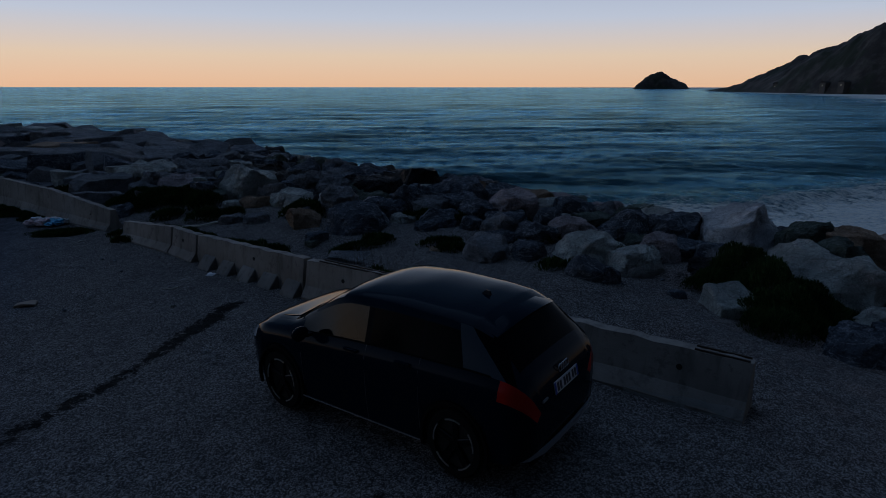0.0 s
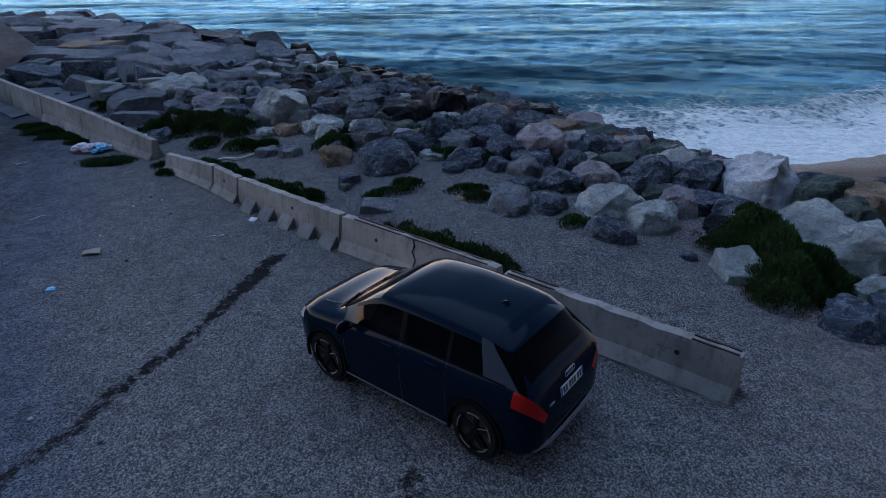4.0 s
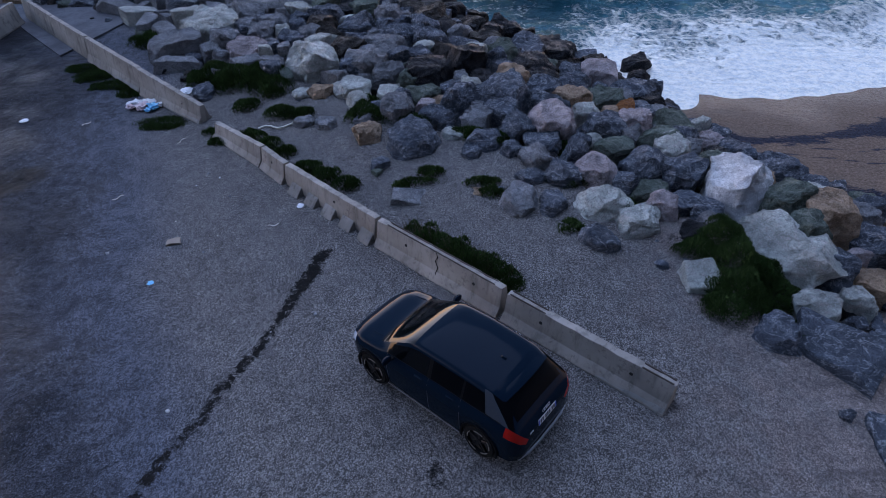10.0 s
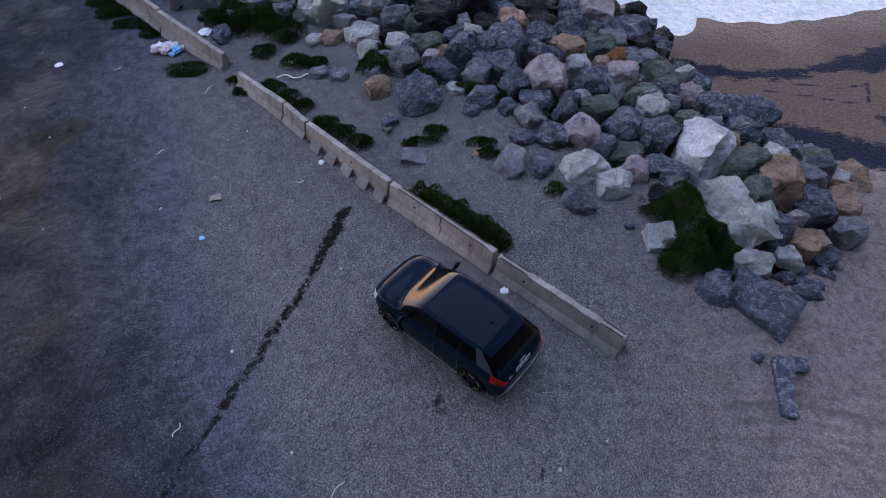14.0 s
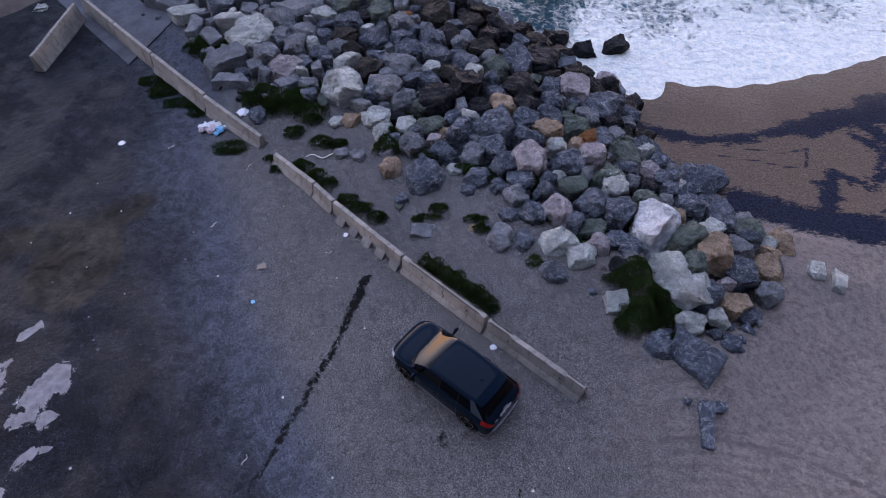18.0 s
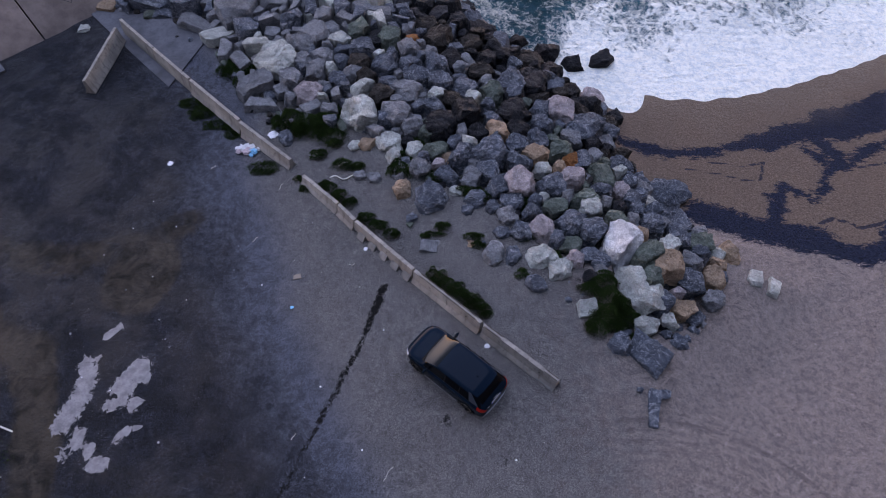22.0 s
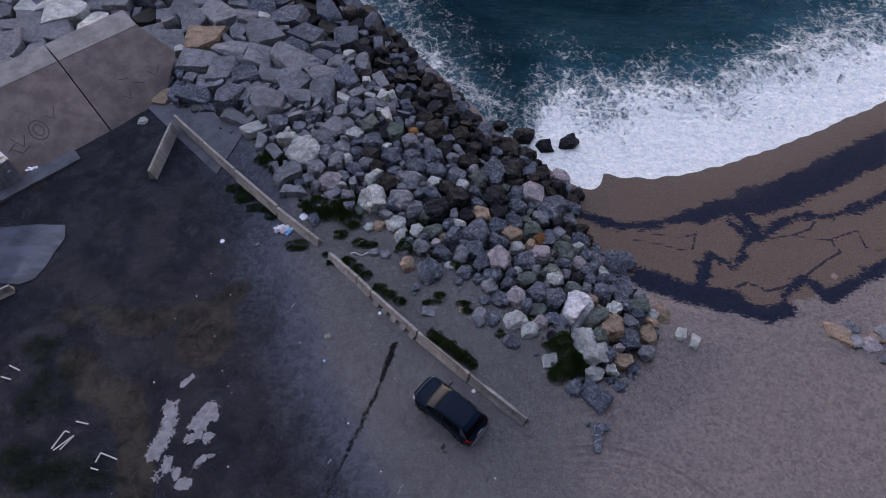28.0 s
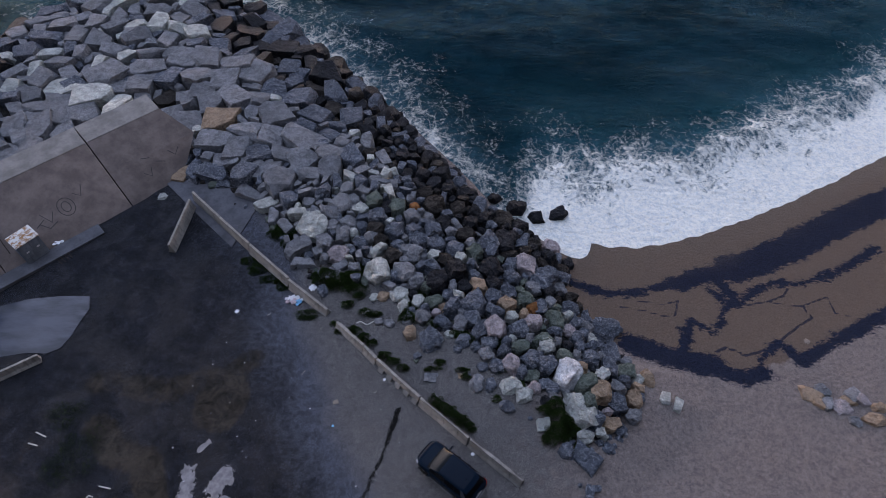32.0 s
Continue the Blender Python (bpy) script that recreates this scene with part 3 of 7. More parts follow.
def sea_material():
    m = material("sea_water", (0.002, 0.02, 0.03), 0.12, 0.0, 0.0)
    n = Nodes(m)
    n.b.inputs["IOR"].default_value = 1.33
    foam, shallow = n.attr("foam"), n.attr("shallow")

    bend = n.t.nodes.new("ShaderNodeTexNoise")
    n.put(n.pos, bend.inputs["Vector"])
    bend.inputs["Scale"].default_value, bend.inputs["Detail"].default_value = 0.55, 2
    bent = n.t.nodes.new("ShaderNodeVectorMath")
    bent.operation = "MULTIPLY_ADD"
    n.put(bend.outputs["Color"], bent.inputs[0])
    bent.inputs[1].default_value = (1.7, 1.7, 0)
    n.put(n.stretch(1.15, 0.85, 0), bent.inputs[2])

    def lace(scale, width):
        edge = n.cells(scale, "DISTANCE_TO_EDGE", "Distance", bent.outputs[0])
        return n.math("SUBTRACT", 1.0, n.ramp(edge, 0.0, width))

    web = n.math("MAXIMUM", lace(0.5, 0.14), n.math("MAXIMUM", n.math("MULTIPLY", lace(1.15, 0.2), 0.9), n.math("MULTIPLY", lace(2.7, 0.28), 0.6)))
    fine = n.noise(2.2, 10, 0.78, None, 0.9)
    patch = n.noise(0.3, 6, 0.66, None, 0.8)
    # thick foam where it is dense, a torn net of threads where it thins out
    level = n.math("ADD", n.math("ADD", n.math("MULTIPLY", foam, 0.95), n.math("MULTIPLY", n.math("SUBTRACT", patch, 0.5), 1.3)), n.math("ADD", n.math("MULTIPLY", web, 0.3), n.math("MULTIPLY", n.math("SUBTRACT", fine, 0.5), 1.5)))
    f = n.math("MULTIPLY", n.ramp(level, 0.48, 0.98), n.ramp(foam, 0.02, 0.14))
    water = n.mix(shallow, (0.0001, 0.018, 0.028), (0.003, 0.085, 0.11))
    water = n.mix(n.math("MULTIPLY", n.ramp(n.noise(0.09, 6, 0.66), 0.42, 0.62), n.math("SUBTRACT", 1.0, shallow)), water, (0.0002, 0.038, 0.056))
    # air stirred into the water between the threads
    water = n.mix(n.math("MULTIPLY", n.ramp(n.math("ADD", foam, n.math("MULTIPLY", n.math("SUBTRACT", n.noise(1.6, 6, 0.7), 0.5), 0.6)), 0.15, 0.85), 0.7), water, (0.07, 0.25, 0.34))
    n.out(n.mix(f, water, n.mix(n.ramp(n.noise(3.2, 7, 0.8), 0.36, 0.58), (0.66, 0.7, 0.7), (0.97, 0.93, 0.84))), n.math("ADD", n.math("MULTIPLY", f, 0.7), 0.15))
    calm = n.math("SUBTRACT", 1.0, n.math("MULTIPLY", f, 0.85))
    rip = n.noise(1.3, 7, 0.66, n.stretch(0.6, 1.7, 1))
    small = n.noise(6, 4, 0.7, n.stretch(0.7, 1.5, 1))
    long = n.bump(n.noise(0.3, 7, 0.72, n.stretch(0.45, 1.5, 1)), calm, 2.6, n.bump(n.noise(0.06, 5, 0.65, n.stretch(0.35, 1.6, 1)), calm, 6.0))
    waves = n.bump(n.math("MULTIPLY", f, n.noise(1.8, 6, 0.7)), 0.9, 0.35, n.bump(small, calm, 0.09, n.bump(rip, calm, 0.55, long)))
    n.out(None, None, waves)
    # the sky's sheen on the water, stronger towards grazing
    gloss = n.t.nodes.new("ShaderNodeBsdfGlossy")
    gloss.inputs["Color"].default_value, gloss.inputs["Roughness"].default_value = (0.34, 0.74, 0.97, 1), 0.1
    edge = n.t.nodes.new("ShaderNodeFresnel")
    edge.inputs["IOR"].default_value = 1.16
    n.put(waves, gloss.inputs["Normal"])
    both = n.t.nodes.new("ShaderNodeMixShader")
    # noise streaks put the dark and bright reflections of choppy waves into the sheen
    sheen_streaks = n.ramp(n.noise(0.09, 10, 0.78, n.stretch(0.4, 1.5, 1), 0.4), 0.36, 0.64, 0.25, 1.5)
    n.put(n.math("MULTIPLY", n.math("MULTIPLY", edge.outputs[0], sheen_streaks), n.math("SUBTRACT", 1.0, f)), both.inputs[0])
    n.t.links.new(n.b.outputs[0], both.inputs[1])
    n.t.links.new(gloss.outputs[0], both.inputs[2])
    n.t.links.new(both.outputs[0], n.t.nodes["Material Output"].inputs["Surface"])
    return m


sx = axis([(-4500, 500), (-500, 40), (-100, 2.0), (-50, 0.4), (40, 2.0), (100, 40), (500, 500), (4500, 1)])
sy = axis([(9, 0.3), (60, 0.8), (100, 3.0), (200, 20), (600, 300), (4800, 1)])
sea, SX, SY = sheet("sea", sx, sy, swell, sea_material())
tagged(sea, "dark blue sea with white breaking surf", "sea", kind="structure")
s1, s2 = wobble(SX, SY, 0.45, 2.0), wobble(SX, SY, 1.6, 7.0)
off = -shore(SX, SY)
surf = np.interp(off + 1.2 * s1 + 0.4 * s2, [-1.5, 0, 2.0, 4.0, 6.0, 8.5, 11.0, 13.5, 16.0], [1.2, 1.2, 1.1, 0.95, 0.76, 0.56, 0.36, 0.16, 0.0])
beach_side = smooth(SX, 0.0, 7.5)
fd = -field_distance(SX, SY)
lap = np.interp(fd + 1.5 * s1 + 0.6 * s2, [-1, 1.5, 4.5, 8, 11], [0.62, 0.45, 0.3, 0.14, 0.0])
add_attr(sea, "foam", np.maximum(surf * beach_side, lap))
add_attr(sea, "shallow", np.maximum(beach_side * (1 - smooth(off, 5.0, 26.0)), 0.4 * (1 - smooth(fd, 0, 9))))


# ---- helpers for things ----
def finish(name, bm, mats, smooth_angle=None):
    me = bpy.data.meshes.new(name)
    bmesh.ops.recalc_face_normals(bm, faces=bm.faces)
    bm.to_mesh(me)
    bm.free()
    for m in mats if isinstance(mats, (list, tuple)) else [mats]:
        me.materials.append(m)
    if smooth_angle is not None:
        me.polygons.foreach_set("use_smooth", np.ones(len(me.polygons), bool))
        me.set_sharp_from_angle(angle=radians(smooth_angle))
    return me


def part(name, bm, mat, parent, label="", smooth_angle=35):
    ob = new(name, finish(name, bm, mat, smooth_angle))
    ob.parent = parent
    return tagged(ob, label)


def thing(name, x, y, z, turn, label, category, group="", kind=""):
    ob = new(name)
    ob.matrix_basis = pose(x, y, z, 0, 0, turn)
    return tagged(ob, label, category, group, kind)


def box(bm, x0, x1, y0, y1, z0, z1, bevel=0.0, segments=2, m=None):
    r = bmesh.ops.create_cube(bm, size=1)
    for v in r["verts"]:
        v.co = Vector((x0 + (v.co.x + 0.5) * (x1 - x0), y0 + (v.co.y + 0.5) * (y1 - y0), z0 + (v.co.z + 0.5) * (z1 - z0)))
        if m is not None:
            v.co = m @ v.co
    if bevel:
        edges = list({e for v in r["verts"] for e in v.link_edges})
        bmesh.ops.bevel(bm, geom=edges, offset=bevel, segments=segments, affect="EDGES", profile=0.6)
    return bm


def prism(bm, outline, x0, x1):
    """Extrudes a (y, z) outline along x."""
    a = [bm.verts.new((x0, y, z)) for y, z in outline]
    b = [bm.verts.new((x1, y, z)) for y, z in outline]
    bm.faces.new(a)
    bm.faces.new(b[::-1])
    for i in range(len(a)):
        j = (i + 1) % len(a)
        bm.faces.new((a[i], b[i], b[j], a[j]))
    return bm


def rough_up(bm, amount, scale, seed=0.0):
    for v in bm.verts:
        d = noise.noise_vector(v.co * scale + Vector((seed, 3.1 * seed, 0)))
        v.co += d * amount
    return bm


# ---- concrete barriers ----
STEEL = material("rusty_dark_steel", (0.05, 0.035, 0.028), 0.7, 0.4)
CRACK = material("dark_crack", (0.02, 0.018, 0.017), 0.95)
FOOT = concrete_material("worn_pale_concrete", (0.23, 0.215, 0.2))
LIME = concrete_material("lime_washed_concrete", (0.33, 0.32, 0.305))


def strip(points, w, h, up=(0, 0, 1)):
    """A bar of width w and height h along a line of points."""
    bm = bmesh.new()
    rows = []
    pts = [Vector(p) for p in points]
    for k, p in enumerate(pts):
        d = (pts[min(k + 1, len(pts) - 1)] - pts[max(k - 1, 0)]).normalized()
        side = d.cross(Vector(up)).normalized()
        u = side.cross(d)
        rows.append([bm.verts.new(p + side * a * w / 2 + u * b * h / 2) for a, b in ((-1, -1), (1, -1), (1, 1), (-1, 1))])
    for a, b in zip(rows, rows[1:]):
        for k in range(4):
            bm.faces.new((a[k], a[(k + 1) % 4], b[(k + 1) % 4], b[k]))
    bm.faces.new(rows[0][::-1])
    bm.faces.new(rows[-1])
    return bm


def loft(outline, stops, jag=0.0, seed=0):
    """Extrudes a closed (y, z) outline through stops along x, each with a scale of its height."""
    r = random.Random(seed)
    bm = bmesh.new()
    rows = [[bm.verts.new((x + r.uniform(-jag, jag), y + r.uniform(-jag, jag), z * k + r.uniform(-jag, jag))) for y, z in outline] for x, k in stops]
    n = len(outline)
    for a, b in zip(rows, rows[1:]):
        for i in range(n):
            bm.faces.new((a[i], b[i], b[(i + 1) % n], a[(i + 1) % n]))
    bm.faces.new(rows[0])
    bm.faces.new(rows[-1][::-1])
    return bm


def barrier(ax, ay, bx, by, label, h0, h1, holes=(), rails=(), notches=0, lime=0.0, foot=0.25):
    """From a to b; the side towards the car park is +y in its own axes when the row runs west."""
    ln = math.hypot(bx - ax, by - ay)
    za, zb = height_at(ax, ay), height_at(bx, by)
    ob = thing("concrete_barrier", ax, ay, za, 0, label, "barrier", "row of concrete barriers")
    turn = math.degrees(math.atan2(by - ay, bx - ax))
    ob.matrix_basis = pose(ax, ay, za - 0.03, 0, 0, turn) @ pose(0, 0, 0, 0, -math.degrees(math.atan2(zb - za, ln)), 0)
    top = max(h0, h1)
    front = 0.12 if notches else foot
    outline = [(-foot, 0.0), (-foot, 0.10), (-0.14, 0.36), (-0.075, 1.0), (0.075, 1.0), (0.14, 0.36), (front + 0.01, 0.10), (front, 0.0)]
    k = max(6, round(ln / 0.22))
    stops = [(0.015 + (ln - 0.03) * i / k, h0 + (h1 - h0) * i / k + 0.012 * math.sin(2.3 * i)) for i in range(k + 1)]
    bm = loft(outline, stops, 0.006, int(10 * abs(ax)))
    ends = [e for e in bm.edges if len(e.link_faces) == 2 and e.calc_face_angle(0) > 0.6]
    bmesh.ops.bevel(bm, geom=ends, offset=0.018, segments=1, affect="EDGES")
    part("body", bm, CONCRETE, ob, smooth_angle=20)
    for i in range(notches + 1):
        a = 0.05 + (ln - 0.1) * i / (notches + 1)
        b = a + (ln - 0.1) / (notches + 1) * 0.6
        bm = bmesh.new()
        w = [(0.08, 0.0), (0.115, 0.42 * h0), (0.17, 0.36 * h0), (0.33, 0.06), (0.35, 0.0)]
        prism(bm, w, a, b)
        bmesh.ops.bevel(bm, geom=list(bm.edges), offset=0.012, segments=1, affect="EDGES")
        if notches:
            part("foot", bm, FOOT, ob, "pale worn wedge foot")
        else:
            bm.free()
    for x in holes:
        bm = bmesh.new()
        bmesh.ops.create_cone(bm, cap_ends=True, segments=14, radius1=0.035, radius2=0.03, depth=0.03, matrix=pose(x, 0.105, 0.66 * h0, 90))
        part("lifting_hole", bm, CRACK, ob, "dark lifting hole")
    for a, b in rails:
        for dy in (-0.05, 0.06):
            hz = h0 + (h1 - h0) * (a + b) / 2 / ln
            part("rail", strip([(a, dy, hz + 0.012), (b, dy, hz + 0.012)], 0.022, 0.022), STEEL, ob, "rusty steel rail on the top edge")
    if lime:
        bm = bmesh.new()
        seg = 8
        rows = []
        r = random.Random(3)
        for i in range(seg + 1):
            x = 0.02 + lime * i / seg
            hi = (0.30 - 0.16 * i / seg) * r.uniform(0.75, 1.15) * h0
            rows.append([bm.verts.new((x, foot + 0.006, 0.0)), bm.verts.new((x, foot + 0.006, 0.10 * h0)), bm.verts.new((x, foot + 0.006 - 0.07 * min(1, (hi / h0 - 0.1) / 0.26), max(hi, 0.105 * h0)))])
        for a, b in zip(rows, rows[1:]):
            for q in range(2):
                bm.faces.new((a[q], b[q], b[q + 1], a[q + 1]))
        part("lime_stain", bm, LIME, ob, "white lime stain on the foot")
    return ob


barrier(3.14, 1.22, 0.36, 3.22, "pale weathered concrete barrier beside the parked car", 0.66, 0.66, (0.75, 2.6), ((0.05, 0.62), (2.55, 3.35)), 0, 1.3)
crk = barrier(0.30, 3.26, -2.50, 5.42, "cracked grey concrete barrier in a row", 0.70, 0.68, (0.7, 2.6), ((0.2, 3.2),))
part("crack", strip([(1.72, 0.09, 0.70), (1.68, 0.10, 0.60), (1.74, 0.112, 0.5), (1.66, 0.122, 0.36), (1.70, 0.155, 0.22), (1.62, 0.20, 0.08)], 0.018, 0.03), CRACK, crk, "jagged dark crack")
barrier(-2.54, 5.46, -5.28, 7.76, "concrete barrier with notches cut in its foot", 0.68, 0.62, (1.5,), (), 4)
barrier(-5.32, 7.79, -6.16, 8.58, "short grey concrete barrier sunk in gravel", 0.60, 0.60, (0.6,))
barrier(-6.19, 8.61, -8.12, 10.24, "low concrete barrier half sunk in gravel", 0.60, 0.42)
barrier(-8.82, 11.0, -11.66, 12.95, "concrete barrier leaning beside rubbish", 0.55, 0.92, (1.0, 2.4), (), 0, 1.8)
barrier(-11.72, 13.08, -14.98, 15.72, "chipped concrete barrier with a pale foot", 0.88, 0.90, (), (), 0, 2.9)
barrier(-15.02, 15.76, -17.7, 18.0, "tall thin concrete barrier at the pad", 0.90, 0.92, (), (), 0, 0.0, 0.16)
barrier(-17.73, 18.03, -20.4, 20.3, "tall thin concrete barrier at the pad", 0.92, 0.95, (), (), 0, 0.0, 0.16)
barrier(-20.5, 15.4, -20.38, 19.55, "concrete barrier standing across the row", 0.85, 0.95, (1.2, 2.8))
barrier(-29.4, 4.3, -25.7, 6.95, "lone concrete barrier at a puddle", 0.6, 0.6)

# ---- sea wall ----
WALL = pose(-24.9, 19.5, -0.75, 0, 0, math.degrees(math.atan2(0.73, 0.684)))
wall = thing("wall_sea", 0, 0, 0, 0, "sloping brown concrete sea wall with scrawled paint", "wall", kind="structure")
wall.matrix_basis = WALL
for a, b in ((-18.0, -9.0), (-8.95, -0.04), (0.04, 6.4)):
    bm = bmesh.new()
    prism(bm, [(0.0, -0.8), (0.0, 0.02), (2.6, 1.395), (5.2, 2.77), (5.2, -2.0)], a, b)
    if b > 1:
        # the last section ends in a blunt point
        for v in bm.verts:
            if v.co.x > 6:
                v.co.x += 0.5 if 2 < v.co.y < 3 else -2.4 if v.co.y < 1 else -0.6
    bmesh.ops.bevel(bm, geom=list(bm.edges), offset=0.03, segments=1, affect="EDGES")
    part("wall_section", bm, CONCRETE_WALL, wall)
    bm = bmesh.new()
    prism(bm, [(5.2, -2.0), (5.2, 2.79), (7.3, 2.94), (7.5, -2.0)], a, b - 0.6 * (b > 1))
    bmesh.ops.bevel(bm, geom=list(bm.edges), offset=0.03, segments=1, affect="EDGES")
    part("wall_cap", bm, CONCRETE_CAP, wall, "paler flat top of the sea wall")
bm = bmesh.new()
prism(bm, [(-1.1, -0.3), (-1.1, 0.14), (-0.01, 0.16), (-0.01, -0.3)], -16.0, -2.6)
bmesh.ops.bevel(bm, geom=list(bm.edges), offset=0.02, segments=1, affect="EDGES")
part("ledge", bm, CONCRETE_PAD, wall, "low grey concrete ledge")
SCRAWL = material("dark_spray_paint", (0.05, 0.045, 0.042), 0.8)


def on_face(x, y):
    return (x, y, 0.02 + y * 0.5289 + 0.012)


def scrawl(points):
    part("scrawl", strip([on_face(*p) for p in points], 0.05, 0.012, (0, -0.47, 0.88)), SCRAWL, wall, "dark scrawled paint")


scrawl([(-3.6 + 0.55 * math.cos(a * 0.45), 2.0 + 0.62 * math.sin(a * 0.45)) for a in range(15)])
scrawl([(-3.6 + 0.28 * math.cos(a * 0.45), 2.0 + 0.36 * math.sin(a * 0.45)) for a in range(15)])
for p in (((-4.5, 2.1), (-4.9, 1.5), (-5.3, 2.3)), ((-4.6, 1.4), (-5.2, 1.2), (-5.6, 1.7)), ((-2.8, 2.6), (-2.4, 2.2), (-2.0, 2.9)), ((-5.2, 1.9), (-5.9, 1.6)),
          ((2.0, 1.6), (2.4, 1.2), (2.7, 1.8)), ((3.2, 2.0), (3.8, 1.7)), ((4.4, 2.3), (4.7, 1.8), (5.2, 2.2)), ((2.4, 2.6), (3.0, 2.4))):
    scrawl(p)

bm = bmesh.new()
pad = [(-23.8, 22.4), (-22.2, 23.4), (-17.0, 21.2), (-15.6, 20.0), (-16.5, 16.0), (-19.3, 18.4)]
lo = [bm.verts.new((x, y, 0.028 * x - 0.15)) for x, y in pad]
hi = [bm.verts.new((x, y, 0.028 * x + 0.06)) for x, y in pad]
bm.faces.new(hi)
for i in range(6):
    bm.faces.new((lo[i], lo[(i + 1) % 6], hi[(i + 1) % 6], hi[i]))
tagged(new("concrete_pad", finish("concrete_pad", bm, CONCRETE_PAD)), "grey concrete pad behind the barriers", "pavement", kind="structure")


# ---- boulders ----
rng = np.random.default_rng(7)


def boulder_mesh(name, radii, c, mat, seed, detail=1, flat=0.0, block=None):
    """A broken stone: a block cut by planes at the given reach in each direction; slabs keep flat tops, others are worn round."""
    r = np.random.default_rng(seed)
    k = len(radii)
    size = float(np.mean(radii))
    slab = flat >= 0.5

    def reach(a):
        return float(np.interp(a % 6.2832 * k / 6.2832, range(k + 1), list(radii) + [radii[0]]))

    bm = bmesh.new()
    bmesh.ops.create_cube(bm, size=2, matrix=Matrix.Diagonal((2.2 * size, 2.2 * size, c * 1.3, 1)))

    def cut(n, d):
        n = Vector(n).normalized()
        bmesh.ops.bisect_plane(bm, geom=bm.verts[:] + bm.edges[:] + bm.faces[:], dist=1e-5, plane_co=n * d, plane_no=n, clear_outer=True)
        rim = [e for e in bm.edges if e.is_boundary]
        if rim:
            bmesh.ops.holes_fill(bm, edges=rim, sides=0)

    turn0 = r.uniform(0, 6.283)
    if slab:
        long = r.uniform(1.05, 1.5)
        half_x, half_y = size * long, size * 0.98 / long
        if block:
            half_x, half_y, turn0 = block[0], block[1], radians(block[2])
        for i in range(4):
            a = turn0 + i * 1.5708 + r.normal() * 0.13
            cut((math.cos(a), math.sin(a), r.uniform(-0.05, 0.2)), (half_x, half_y)[i % 2] * r.uniform(0.92, 1.06))
        for i in range(int(r.integers(0, 3))):
            a = turn0 + 0.785 + int(r.integers(4)) * 1.5708 + r.normal() * 0.2
            cut((math.cos(a), math.sin(a), r.uniform(-0.1, 0.3)), size * r.uniform(0.85, 1.1))
    else:
        m = int(r.integers(5, 8))
        for i in range(m):
            a = turn0 + (i + r.uniform(-0.3, 0.3)) * 6.283 / m
            cut((math.cos(a), math.sin(a), r.uniform(-0.25, 0.4)), reach(a) * r.uniform(0.9, 1.02))
    ta, tilt = r.uniform(0, 6.283), abs(r.normal()) * (0.2 if slab else 0.24)
    cut((tilt * math.cos(ta), tilt * math.sin(ta), 1.0), c * r.uniform(0.75, 1.1))
    for i in range(int(r.integers(1, 4)) if slab else int(r.integers(4, 8))):
        a, e = r.uniform(0, 6.283), r.uniform(0.5, 1.1)
        cut((math.cos(a) * math.cos(e), math.sin(a) * math.cos(e), math.sin(e)), (reach(a) * math.cos(e) + c * math.sin(e)) * (r.uniform(0.84, 0.97) if slab else r.uniform(0.72, 0.9)))
    worn = r.uniform(0.015, 0.05) if slab else r.uniform(0.03, 0.075)
    bmesh.ops.bevel(bm, geom=list(bm.edges), offset=worn * size, segments=1 if slab or not detail else 2, affect="EDGES", clamp_overlap=True)
    bmesh.ops.triangulate(bm, faces=bm.faces)
    for step in range(4 if detail else 1):
        bmesh.ops.subdivide_edges(bm, edges=[e for e in bm.edges if e.calc_length() > ((0.55, 0.36, 0.27, 0.19)[step]) * size], cuts=1)
        bmesh.ops.triangulate(bm, faces=[f for f in bm.faces if len(f.verts) > 3])
    rough_up(bm, (0.07 if slab else 0.17) * size, 1.3 / size, seed * 0.37)
    rough_up(bm, (0.03 if slab else 0.085) * size, 4.2 / size, seed * 0.11)
    if detail:
        rough_up(bm, (0.02 if slab else 0.04) * size, 9.5 / size, seed * 0.53)
    return finish(name, bm, mat, 22)


def stone_size(x, y):
    """Spacing of the boulders across the field."""
    s = 1.05
    if x < -11:
        s = 1.2
    far = -0.5 * x + 0.55 * y
    if far > 21:
        s = 1.3 + min(0.4, (far - 21) * 0.06)
    if -14 < x < -6 and y < 22 and far < 19:
        s = 0.85
    if x < -30:
        s = 1.7
    return s


MARKED = []


# gaps between the stones that green mats or gravel fill
OPEN = [(-5.8, 11.7, 0.8), (-3.7, 9.2, 0.9), (-2.2, 8.4, 0.8), (-0.9, 8.9, 0.6), (-6.9, 10.9, 0.9), (-10.0, 14.4, 1.3), (-8.6, 13.2, 1.2), (-7.6, 14.2, 0.7), (-7.6, 11.8, 1.0), (-6.4, 11.4, 0.9), (-13.1, 17.3, 0.9), (-5.0, 10.6, 1.2), (-3.4, 11.0, 0.6), (-1.2, 8.0, 1.0), (0.2, 7.6, 0.8), (5.2, 4.8, 1.4)]


def marked(x, y, rx, ry, tone, turn=0, slab=False, drop=0.0):
    MARKED.append((x, y, rx, ry, tone, turn, slab, drop))


